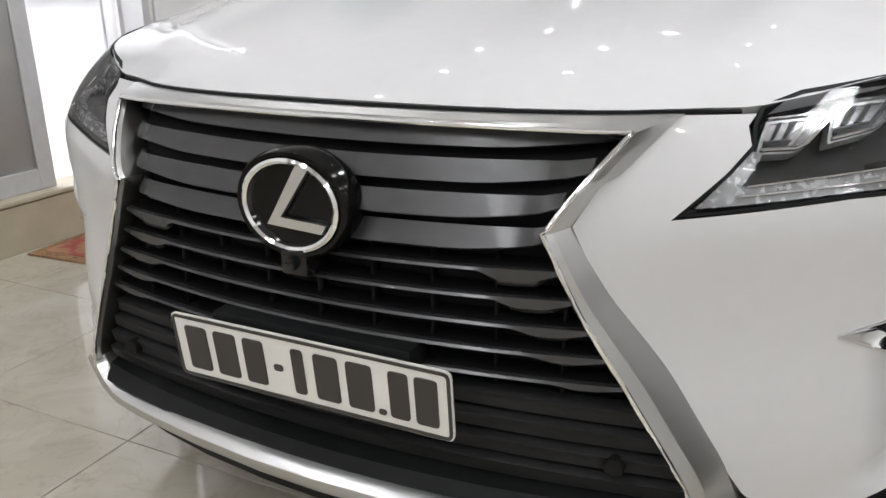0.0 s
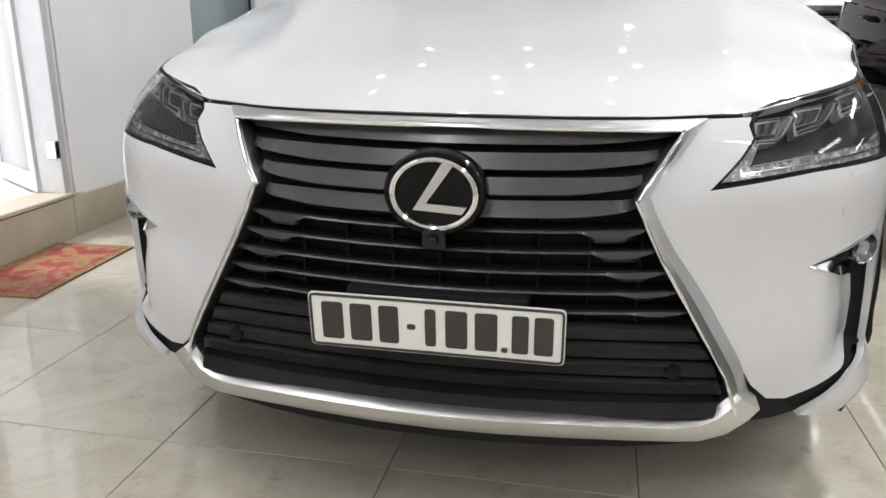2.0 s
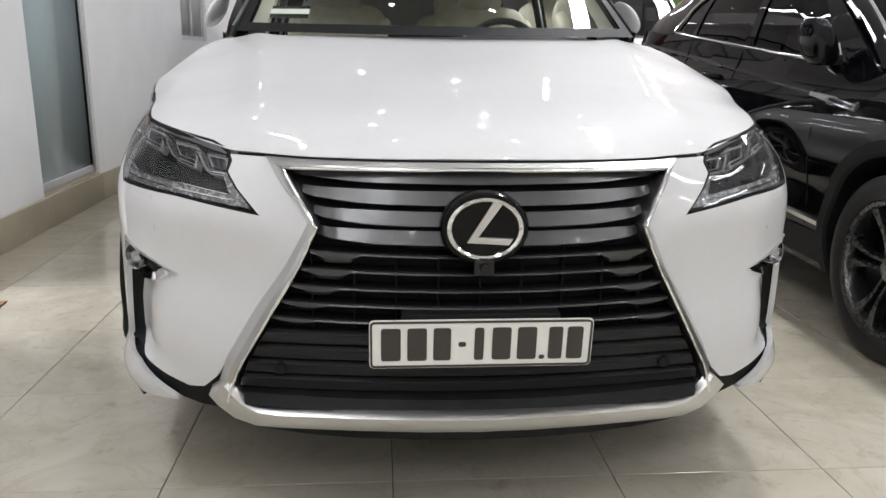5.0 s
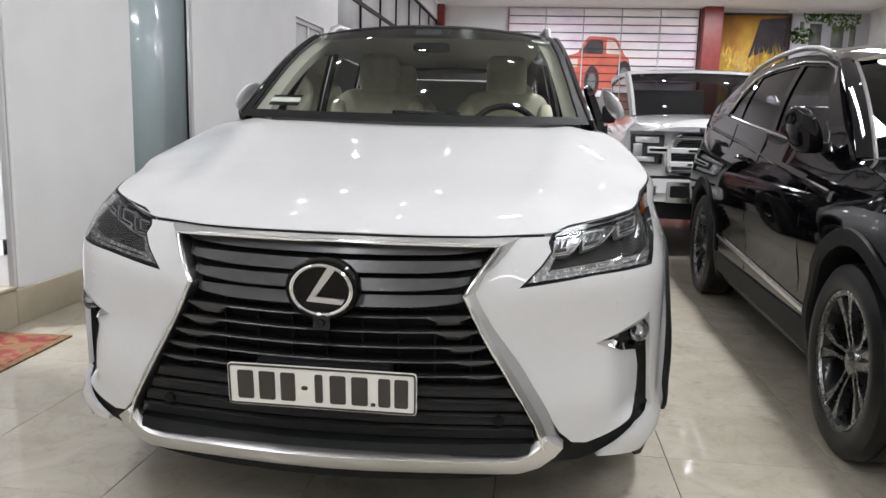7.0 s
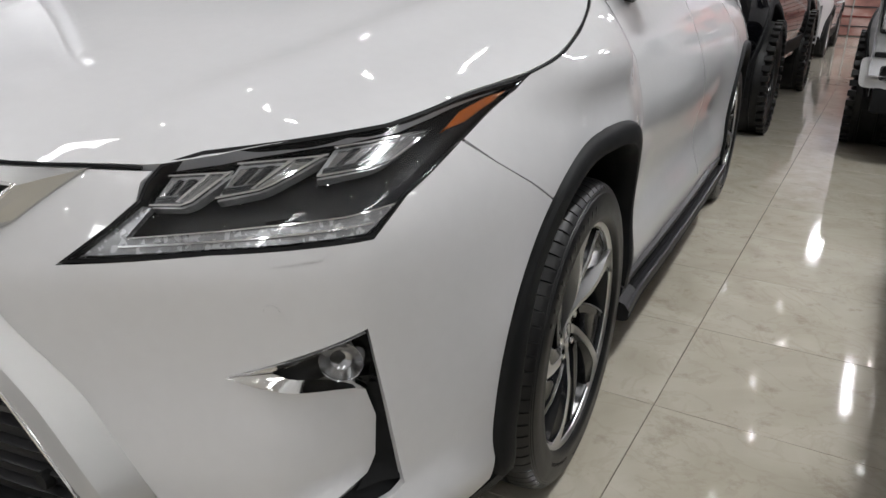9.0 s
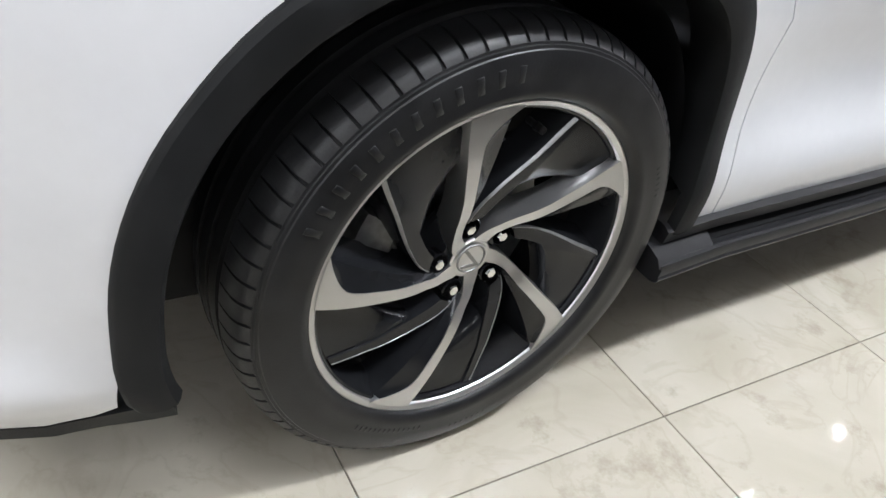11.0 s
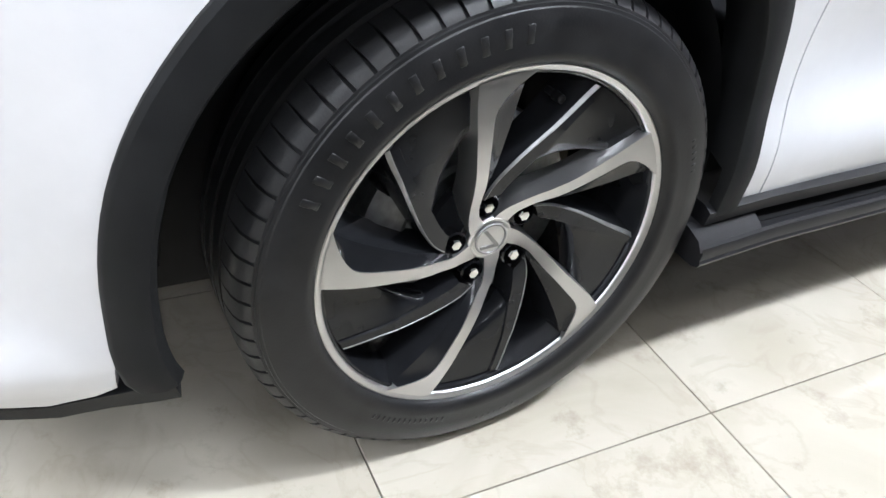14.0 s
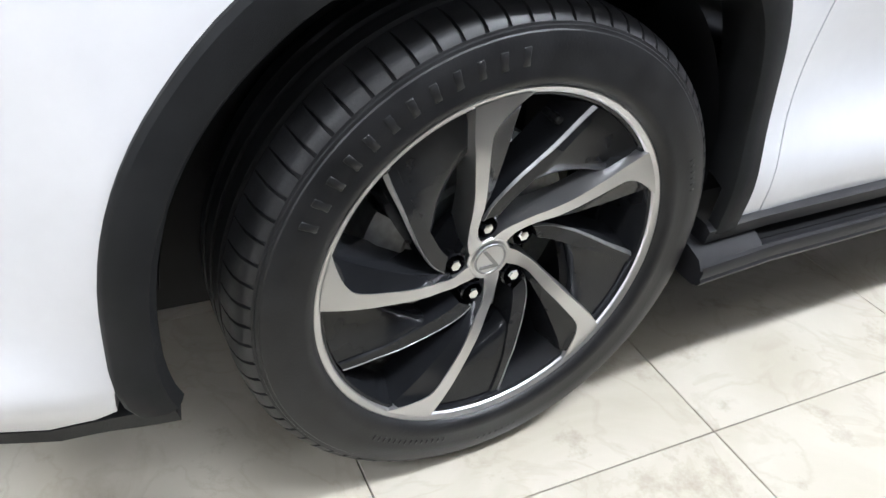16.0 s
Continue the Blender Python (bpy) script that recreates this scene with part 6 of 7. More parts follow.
def plain_wheel(name, R, rim, w, spokes, face_mat, knobs=False):
    wv = new(name)
    h = w / 2
    prof = [(-h * 0.8, rim), (-h, rim + 0.03), (-h * 1.02, R * 0.9), (-h * 0.86, R * 0.985), (-h * 0.5, R), (-h * 0.47, R - 0.008), (-h * 0.4, R - 0.008), (-h * 0.37, R),
            (h * 0.0, R), (h * 0.37, R), (h * 0.4, R - 0.008), (h * 0.47, R - 0.008), (h * 0.5, R), (h * 0.86, R * 0.985), (h * 1.02, R * 0.9), (h * 1.03, rim + 0.04), (h * 0.96, rim + 0.012), (h * 0.8, rim)]
    ty = part("tyre", spin(prof, "x", 64), M["rubber"], wv)
    if knobs:
        bm = bmesh.new()
        for k in range(36):
            for s in (-1, 1):
                b = box(bmesh.new(), s * h * 0.98 - 0.03, s * h * 0.98 + 0.03, -0.022, 0.022, R - 0.05, R + 0.012, 0.004, 1)
                bmesh.ops.transform(b, matrix=pose(0, 0, 0, 10 * k + (5 if s > 0 else 0)), verts=b.verts[:])
                me = bpy.data.meshes.new("t")
                b.to_mesh(me)
                b.free()
                bm.from_mesh(me)
                bpy.data.meshes.remove(me)
        part("tread_block", bm, M["rubber"], ty, smooth=False)["kind"] = "stuff"
    part("rim", spin([(-h * 0.8, rim), (-h * 0.6, rim - 0.03), (h * 0.5, rim - 0.025), (h * 0.78, rim - 0.012), (h * 0.86, rim - 0.006), (h * 0.86, rim + 0.004)], "x", 48), M["rim_dark"], wv)
    part("rim_lip", spin([(h * 0.8, rim - 0.014), (h * 0.9, rim - 0.01), (h * 0.93, rim + 0.004), (h * 0.86, rim + 0.012)], "x", 48), face_mat, wv)
    face = lambda r: h * (0.55 + 0.3 * (r / rim))
    for k in range(spokes):
        a0 = 360 / spokes * k + 90
        for s in (-1, 1):
            ea = [(0.05, a0 + s * 18 + 6), (rim * 0.5, a0 + s * 9 + 4), (rim - 0.008, a0 + s * 13 + 5)]
            eb = [(0.05, a0 + s * 18 - 6), (rim * 0.5, a0 + s * 9 - 3), (rim - 0.008, a0 + s * 13 - 5)]
            part("spoke", flat_spoke(ea, eb, face, lambda r: 0.035, 10), face_mat, wv)
    part("centre_cap", spin([(h * 0.2, 0.08), (h * 0.55, 0.06), (h * 0.66, 0.05), (h * 0.7, 0.03), (h * 0.7, 0.0)], "x", 32), face_mat, wv)
    part("brake_disc", spin([(-h * 0.2, rim * 0.62), (h * 0.05, rim * 0.62), (h * 0.05, 0.0)], "x", 40), M["steel"], wv)
    return wv


def road_car(name, m, label, L, width, H, fa, wb, R, rim, belt, hood_z, cowl, screen_top, paint, trim_arch, cat="car", roof_end=None, tumble=0.2, rails=True, wheel_mat=None, nose_z=None, spokes=5, knobs=False, clear=0.25, chrome_line=True, tyre_w=0.235, gap=0.09, mirror=None, cabin=True, top_tuck=9.0):
    """A car of plain build: flanks with wheel openings, bonnet, screens, roof, side glass, wheels. Nose at y = 0."""
    c = thing(name, m, label, cat)
    hw = width / 2
    zl = clear
    re = roof_end or L - 0.5
    nz = nose_z or hood_z - 0.08

    def side(y, z):
        f = 1 - 0.16 * smooth01((0.8 - y) / 0.8) ** 1.3 - 0.09 * smooth01((y - L + 0.5) / 0.5)
        p = 1 - 0.045 * ((z - 0.72) / 0.4) ** 2 - 0.6 * max(0, min(z, top_tuck) - 0.8) ** 2 - 0.02 * math.exp(-((z - 0.55) / 0.1) ** 2)
        return (hw * f * p, y, z)

    def top(y):
        if y < cowl:
            return nz + (belt(cowl) - nz) * smooth01(0.15 + 0.85 * y / cowl) if y > 0.001 else nz
        return belt(y)
    ar = R + gap
    loop = [(0.02, zl + 0.12), (0.02, 0.55)] + [(y, top(y)) for y in np.linspace(0.02, cowl, 8)] + [(y, belt(y)) for y in np.linspace(cowl + 0.2, L - 0.35, 8)] + [(L - 0.12, belt(L) - 0.2), (L - 0.02, 0.6), (L - 0.15, zl + 0.1)]
    d = math.degrees(math.asin(max(-0.9, (zl - R) / ar)))
    loop += arc(fa + wb, R, ar, d, 180 - d, 20) + arc(fa, R, ar, d, 180 - d, 20)
    pair("flank", skin(loop, side, 0.07, depth=0.02, edge_step=0.05), paint, c)
    for cy in (fa, fa + wb):
        rings = []
        for k in range(25):
            a = 180 - d - (180 - 2 * d) * k / 24
            ring = []
            for r, off in ((ar + 0.055, 0.001), (ar + 0.05, 0.012), (ar, 0.012), (ar - 0.012, 0.0), (ar - 0.012, -0.1)):
                p = Vector(side(cy + r * math.cos(radians(a)), max(zl, R + r * math.sin(radians(a)))))
                ring.append(p + Vector((off, 0, 0)))
            rings.append(ring)
        pair("arch_trim", sweep(rings, lambda i: rings[i]), trim_arch, c)
        pair("arch_liner", spin([(hw - 0.42, 0.0), (hw - 0.42, ar), (hw - 0.06, ar)], "x", 24, (0, cy, R), radians(-10), radians(190)), M["dark"], c)
    pair("sill", sweep(range(5), lambda i: [Vector(side(fa + ar + (wb - 2 * ar) * i / 4, zz)) + Vector((dx, 0, 0)) for dx, zz in ((-0.06, zl + 0.17), (0.008, zl + 0.165), (0.012, zl + 0.04), (-0.03, zl - 0.01), (-0.1, zl))]), trim_arch, c)
    if chrome_line and cabin:
        pair("door_strip", sweep(range(5), lambda i: [Vector(side(fa + ar + 0.1 + (wb - 2 * ar - 0.15) * i / 4, zz)) + Vector((dx, 0, 0)) for dx, zz in ((0.0, zl + 0.21), (0.014, zl + 0.20), (0.014, zl + 0.18), (0.0, zl + 0.17))]), M["chrome"], c, "chrome strip")
        pair("window_strip", sweep(range(7), lambda i: [Vector(side(cowl + 0.5 + (re - cowl - 0.6) * i / 6, belt(cowl + 0.5 + (re - cowl - 0.6) * i / 6) - 0.01 + dz)) + Vector((dx, 0, 0)) for dx, dz in ((-0.01, 0.008), (0.008, 0.006), (0.008, -0.008), (-0.01, -0.01))]), M["chrome"], c)
    part("underbody", cube(-hw + 0.1, hw - 0.1, 0.2, L - 0.2, zl, zl + 0.1), M["dark"], c)

    def bonnet2(x, y):
        e = side(y, top(y))
        t = min(1.1, abs(x) / e[0])
        zc = hood_z + (cowl_z - hood_z) * (y / cowl) ** 0.8
        zc = nz + (zc - nz) * smooth01(0.35 + y / 0.25)
        return (x, y, zc - (zc - e[2]) * t ** 3)
    cowl_z = belt(cowl) + 0.04
    lp = [(x, 0.02 + 0.10 * (x / hw) ** 2) for x in np.linspace(-hw * 0.86, hw * 0.86, 12)] + [(side(y, top(y))[0] - 0.004, y) for y in np.linspace(0.2, cowl, 7)] + [(-side(y, top(y))[0] + 0.004, y) for y in np.linspace(cowl, 0.2, 7)]
    part("bonnet", skin(lp, bonnet2, 0.08, depth=0.01), paint, c)
    if cabin:
        xt = hw - tumble
        bw = side(cowl, belt(cowl))[0] - 0.02

        def scr(u, v):
            b = Vector((bw * u, cowl + 0.02 - 0.08 * (1 - u * u), cowl_z - 0.01 - 0.02 * u * u))
            t = Vector(((xt + 0.0) * u, screen_top - 0.06 * (1 - u * u), H - 0.05 - 0.025 * u * u))
            return b.lerp(t, v) + Vector((0, -0.02, 0.03)) * (4 * v * (1 - v))
        bm = bmesh.new()
        g = [[bm.verts.new(scr(-0.97 + 1.94 * i / 14, j / 8 * 0.93)) for i in range(15)] for j in range(9)]
        for a, b in zip(g, g[1:]):
            for i in range(14):
                bm.faces.new((a[i], a[i + 1], b[i + 1], b[i]))
        part("windscreen", bm, M["dark_glass"], c, "dark windscreen")
        part("screen_header", sweep(range(9), lambda i: [scr(-1 + i / 4, v) + Vector((0, dy, dz)) for v, dy, dz in ((0.92, -0.004, 0.006), (1.02, -0.004, 0.006), (1.02, 0.05, -0.01), (0.92, 0.05, -0.03))]), paint, c)
        pair("windscreen_pillar", sweep(range(7), lambda i: [scr(0.965, i / 6) + Vector(q) for q in ((0, -0.006, 0.008), (0.03, 0.0, 0.008), (0.055, 0.07, -0.01), (0.02, 0.07, -0.04))]), paint, c)
        bm = bmesh.new()
        g = []
        for j in range(11):
            v = j / 10
            y = screen_top + (re - screen_top) * v
            z = H - 0.05 + 0.05 * math.sin(min(1, 0.15 + v) * math.pi * 0.75) - 0.04 * v
            g.append([bm.verts.new((u * xt, y - 0.06 * (1 - u * u) * (1 - v), z - 0.03 * u * u - 0.05 * max(0, abs(u) - 0.85) / 0.15)) for u in np.linspace(-1.04, 1.04, 15)])
        for a, b in zip(g, g[1:]):
            for i in range(14):
                bm.faces.new((a[i], a[i + 1], b[i + 1], b[i]))
        part("roof", bm, paint, c)

        def cab(y, b):
            s = side(y, belt(y))
            zt = H - 0.085 + 0.04 * math.sin(min(1, max(0, (y - screen_top) / (re - screen_top) * 0.85 + 0.15)) * math.pi * 0.75)
            return (s[0] - 0.012 + (xt + 0.03 - s[0]) * b, y, s[2] + (zt - s[2]) * b)
        n = 3 if re - cowl > 2.6 else 2
        front = lambda b: cowl + 0.09 + (screen_top - cowl - 0.04) * b
        back = lambda b: re + 0.12 - 0.25 * b
        ys = [0] + [cowl + 0.62 + (re - cowl - 0.75) * q for q in ((0.42, 0.80) if n == 3 else (0.5,))]
        holes = []
        for k in range(n):
            f0 = (lambda b: front(b) + 0.15 - 0.07 * b) if k == 0 else (lambda b, k=k: ys[k] + 0.035)
            f1 = (lambda b: back(b) - 0.12) if k == n - 1 else (lambda b, k=k: ys[k + 1] - 0.035)
            hl = [(f0(0.04), 0.04), (f1(0.04), 0.04), (f1(0.5), 0.5), (f1(0.9), 0.9), (f0(0.9) + 0.03, 0.9), (f0(0.5), 0.5)]
            holes.append(hl)
            pair("side_window", skin(hl, cab, 0.12, depth=0.0, lift=-0.006), M["tint"], c, "dark side window")
        pair("window_frame", skin([(front(0) - 0.06, 0.0), (back(0), 0.0), (back(0.5), 0.5), (back(1), 1.0), (front(1.0), 1.0), (front(0.5), 0.5)], cab, 0.1, holes=holes, depth=0.02), paint, c)
        if chrome_line:
            pair("window_strip", tube([Vector(cab(front(b_) + 0.12 - 0.06 * b_, b_)) + Vector((0.006, 0, 0)) for b_ in (0.02, 0.3, 0.6, 0.85)] + [Vector(cab(y_, 0.93)) + Vector((0.006, 0, 0)) for y_ in np.linspace(front(0.93) + 0.08, back(0.93) - 0.12, 8)] + [Vector(cab(back(b_) - 0.1, b_)) + Vector((0.006, 0, 0)) for b_ in (0.6, 0.3, 0.02)], 0.006, 6), M["chrome"], c, "chrome window strip")
        if rails:
            pair("roof_rail", tube([(xt - 0.0, screen_top + 0.15, H - 0.05), (xt, screen_top + 0.25, H - 0.012), (xt, screen_top + 0.5, H + 0.0), (xt - 0.01, (screen_top + re) / 2, H + 0.01), (xt - 0.02, re - 0.45, H - 0.01), (xt - 0.03, re - 0.25, H - 0.06)], 0.016, 8), M["satin"], c, "silver roof rail")
        part("tail", skin([(-hw * 0.9, zl + 0.1), (hw * 0.9, zl + 0.1), (hw * 0.92, 0.9), (xt, H - 0.1), (-xt, H - 0.1), (-hw * 0.92, 0.9)], lambda a, b: (a, L - 0.06 - 0.45 * max(0, b - belt(L)) - 0.15 * a * a, b), 0.12, depth=-0.02), paint, c)
        bm = cushion(pose(hw + 0.06, cowl + 0.42, belt(cowl) + 0.11, 0, -12, 12), 0.085, 0.075, 0.105, 0.7) if mirror is None else cushion(pose(hw - 0.005, cowl + 0.16, belt(cowl) + 0.02), 0.075, 0.05, 0.095, 0.4)
        mr = pair("side_mirror", bm, mirror or paint, c)
        pair("mirror_base", cube(hw - 0.14, hw + 0.0, cowl + (0.38 if mirror is None else 0.13), cowl + (0.46 if mirror is None else 0.21), belt(cowl) + 0.01, belt(cowl) + 0.05, 0.01), M["trim"], mr)
    for k, y in enumerate((fa + 1.72, fa + 2.55) if not cabin else (fa + 1.28, fa + 2.05)):
        hd = tube([Vector(side(y, belt(y) - 0.17)) + Vector((0.0, 0, 0)), Vector(side(y + 0.03, belt(y) - 0.165)) + Vector((0.035, 0, 0)), Vector(side(y + 0.19, belt(y) - 0.16)) + Vector((0.035, 0, 0)), Vector(side(y + 0.22, belt(y) - 0.16))], 0.012, 8)
        pair("door_handle", hd, paint, c)
    for y in (fa + 0.62, fa + 1.58) if cabin else (fa + 0.60, fa + 1.56, fa + 2.36):
        pair("door_gap", sweep(range(6), lambda i: [Vector(side(y + dy, zl + 0.18 + (belt(y) - zl - 0.2) * i / 5)) + Vector((dx, 0, 0)) for dx, dy in ((0.0015, -0.003), (0.0015, 0.003), (-0.01, 0.003), (-0.01, -0.003))]), M["dark"], c)
    wv = plain_wheel("wheel", R, rim, tyre_w, spokes, wheel_mat or M["rim_face"], knobs)
    wv.parent = c
    wv.matrix_basis = pose(hw - 0.1 - tyre_w * 0.1, fa, R)
    for mm in (pose(hw - 0.1 - tyre_w * 0.1, fa + wb, R, 20), pose(-hw + 0.1 + tyre_w * 0.1, fa, R, 15, 0, 180), pose(-hw + 0.1 + tyre_w * 0.1, fa + wb, R, 50, 0, 180)):
        copy_thing(wv, mm).parent = c
    return c, side, hw


SUV_BELT = [(0.0, 0.80), (0.5, 0.96), (0.8, 1.01), (1.1, 1.06), (1.4, 1.085), (2.0, 1.125), (2.6, 1.175), (3.2, 1.225), (3.6, 1.262), (4.3, 1.30), (4.8, 1.31)]
SUV_ROOF = [(1.95, 1.50), (2.2, 1.555), (2.6, 1.585), (3.1, 1.58), (3.6, 1.545), (4.0, 1.48), (4.45, 1.37)]
SUV_GLASS = [(1.40, 1.11), (1.90, 1.465), (2.05, 1.505), (2.4, 1.535), (2.9, 1.53), (3.3, 1.505), (3.45, 1.42), (3.64, 1.285)]
blk, bside, bhw = road_car("car", pose(2.52, 0.17, 0, 0, 0, -1.5), "glossy black mid-size sport utility car", 4.7, 1.84, 1.665, 0.89, 2.79, 0.355, 0.25,
                           lambda y: lerp_table(SUV_BELT, y), 0.92, 1.15, 2.05, M["black_paint"], M["trim"], nose_z=0.80, roof_end=4.3, wheel_mat=M["grey_alloy"], gap=0.075, clear=0.22, cabin=False, top_tuck=1.08)


def suv_cab(y, z):
    zb, zr = lerp_table(SUV_BELT, y), lerp_table(SUV_ROOF, max(1.95, y))
    hb = bside(y, zb)[0] - 0.006
    t = (z - zb) / max(0.05, zr - zb)
    tc = min(1.05, max(-0.1, t))
    return (hb - (hb - 0.665) * min(1.0, (z - zb) / min(0.40, max(0.05, zr - zb))) * (0.9 + 0.1 * tc) + 0.018 * math.sin(math.pi * max(0, min(1, tc))), y, z)


def suv_under(y):
    return lerp_table(SUV_BELT, y) + 0.018


front_pane = [(1.50, suv_under(1.5) + 0.03), (1.93, 1.452), (2.07, 1.488), (2.39, 1.515), (2.36, suv_under(2.36)), (1.56, suv_under(1.56))]
rear_pane = [(2.43, suv_under(2.43)), (2.46, 1.517), (2.9, 1.512), (3.16, 1.496), (3.24, suv_under(3.24))]
quarter_pane = [(3.30, suv_under(3.30)), (3.22, 1.49), (3.29, 1.482), (3.43, 1.405), (3.58, suv_under(3.58))]
panes = [front_pane, rear_pane, quarter_pane]
for q in panes:
    pair("side_window", skin(q, suv_cab, 0.08, depth=0.0, lift=-0.008), M["dark_glass"], blk, "dark side window")
frame_loop = [(1.17, lerp_table(SUV_BELT, 1.17) - 0.004)] + [(y, lerp_table(SUV_BELT, y) - 0.004) for y in np.linspace(1.4, 4.2, 10)] + [(y, lerp_table(SUV_ROOF, y)) for y in np.linspace(4.2, 1.95, 10)] + [(1.56, 1.295)]
pair("window_frame", skin(frame_loop, suv_cab, 0.07, holes=panes, depth=0.02), M["black_paint"], blk)
ring = [(y, suv_under(y) - 0.014) for y in np.linspace(3.62, 1.44, 12)] + SUV_GLASS[1:]
pair("window_strip", tube([Vector(suv_cab(y, z)) + Vector((0.004, 0, 0)) for y, z in ring], 0.009, 6, True), M["chrome"], blk, "chrome window strip")


def suv_screen(u, v):
    lo = Vector((0.80 * u, 1.20 - 0.17 * (1 - u * u), 1.068 + 0.025 * (1 - u * u)))
    hi = Vector((0.635 * u, 1.97 - 0.09 * (1 - u * u), 1.505 + 0.065 * (1 - u * u)))
    return lo.lerp(hi, v) + Vector((0, -0.02, 0.03)) * (4 * v * (1 - v))


bm = bmesh.new()
g = [[bm.verts.new(suv_screen(-0.95 + 1.9 * i / 16, 0.03 + j / 10 * 0.93)) for i in range(17)] for j in range(11)]
for a, b in zip(g, g[1:]):
    for i in range(16):
        bm.faces.new((a[i], a[i + 1], b[i + 1], b[i]))
part("windscreen", bm, M["dark_glass"], blk, "dark windscreen")
pair("windscreen_pillar", sweep(range(9), lambda i: [suv_screen(0.945, i / 8) + Vector(q) for q in ((0, -0.004, 0.006), (0.03, 0.0, 0.012), (0.062, 0.02, 0.006), (0.06, 0.07, -0.02), (0.01, 0.06, -0.03))]), M["black_paint"], blk)
pair("screen_strip", sweep(range(9), lambda i: [suv_screen(0.943, i / 8) + Vector(q) for q in ((-0.008, -0.006, 0.006), (0.003, -0.008, 0.012), (0.008, 0.0, 0.008))]), M["steel"], blk, "grey screen edging")
part("cowl_panel", sweep(range(13), lambda i: [suv_screen(-1 + i / 6, 0.0) + Vector(q) for q in ((0, -0.07, -0.022), (0, -0.02, 0.006), (0, 0.03, 0.012), (0, 0.03, -0.03))]), M["trim"], blk)
for q in (-0.35, 0.2):
    part("wiper", tube([suv_screen(q, 0.03) + Vector((0, -0.01, 0.02)), suv_screen(q + 0.25, 0.06) + Vector((0, -0.01, 0.018)), suv_screen(q + 0.55, 0.05) + Vector((0, -0.01, 0.016))], 0.008, 6), M["trim"], blk)
part("dashboard", cushion(pose(0, 1.42, 1.06), 0.72, 0.2, 0.06, 0.5), M["dash"], blk)
for q in (-0.38, 0.38):
    part("seat_back", cushion(pose(q, 2.35, 1.02, -12), 0.24, 0.08, 0.30, 0.5), M["dash"], blk)
    part("headrest", cushion(pose(q, 2.44, 1.37, -8), 0.13, 0.05, 0.09, 0.5), M["dash"], blk)
bm = bmesh.new()
g = []
for j in range(15):
    y = 1.93 + 2.5 * j / 14
    ze = lerp_table(SUV_ROOF, max(1.95, y))
    g.append([bm.verts.new((0.67 * u, y - 0.09 * (1 - u * u) * max(0, 1 - j / 5), ze - 0.004 + 0.078 * (1 - abs(u) ** 2.6))) for u in np.linspace(-1, 1, 17)])
for a, b in zip(g, g[1:]):
    for i in range(16):
        bm.faces.new((a[i], a[i + 1], b[i + 1], b[i]))
part("roof", bm, M["black_paint"], blk)
pair("roof_rail", tube([Vector((0.645 - 0.02 * (k / 9), 2.10 + 1.95 * k / 9, lerp_table(SUV_ROOF, 2.10 + 1.95 * k / 9) + 0.016 + 0.03 * math.sin(math.pi * min(1, max(0, k / 9))) ** 0.5)) for k in range(10)], 0.015, 8), M["satin"], blk, "silver roof rail")
part("tail", skin([(-0.80, 0.32), (0.80, 0.32), (0.80, 0.9), (0.72, 1.27), (0.60, 1.37), (-0.60, 1.37), (-0.72, 1.27), (-0.80, 0.9)], lambda a, b: (a, 4.64 - 0.35 * max(0, b - 1.0) - 0.12 * a * a, b), 0.12, depth=-0.02), M["black_paint"], blk)
# door mirror: a wedge-shaped shell on a black foot
bm = cushion(pose(0, 0, 0), 0.062, 0.06, 0.098, 0.6, (28, 18))
for v in bm.verts:
    x, y, z = v.co
    v.co.x = x * (1 - 4.0 * max(0, z)) + 0.3 * z
    v.co.y = y * (1 - 1.5 * max(0, -z - 0.02)) + 0.35 * max(0, x)
bmesh.ops.transform(bm, matrix=pose(0.94, 1.47, 1.18, 0, 0, -6), verts=bm.verts[:])
mr = pair("side_mirror", bm, M["black_paint"], blk)
pair("mirror_foot", join(cube(0.80, 0.90, 1.47, 1.56, 1.085, 1.13, 0.012), cube(0.79, 0.815, 1.42, 1.62, 1.08, 1.12, 0.008)), M["trim"], mr)
pair("mirror_triangle", skin([(1.45, suv_under(1.45)), (1.62, suv_under(1.62)), (1.62, suv_under(1.62) + 0.10)], suv_cab, 0.05, depth=0.01, lift=0.004), M["trim"], blk)
# fender badge, shoulder line and the strip along the doors
bd = pair("fender_badge", sweep(range(6), lambda i: [Vector(bside(1.20 + 0.075 * i, 0.925 + 0.008 * i + dz * (1 - 0.1 * i))) + Vector((dx, 0, 0)) for dx, dz in ((-0.004, 0.024), (0.007, 0.016), (0.007, -0.016), (-0.004, -0.024))]), M["chrome"], blk, "chrome fender badge")
pair("badge_slot", sweep(range(4), lambda i: [Vector(bside(1.23 + 0.06 * i, 0.928 + 0.007 * i + dz)) + Vector((dx, 0, 0)) for dx, dz in ((0.004, 0.006), (0.009, 0.005), (0.009, -0.005), (0.004, -0.006))]), M["gloss"], bd)
pair("shoulder_crease", sweep(range(12), lambda i: [Vector(bside(1.55 + 0.25 * i, 0.965 + 0.021 * i + dz)) + Vector((dx, 0, 0)) for dx, dz in ((-0.004, 0.03), (0.007, 0.002), (-0.004, -0.012))]), M["black_paint"], blk)
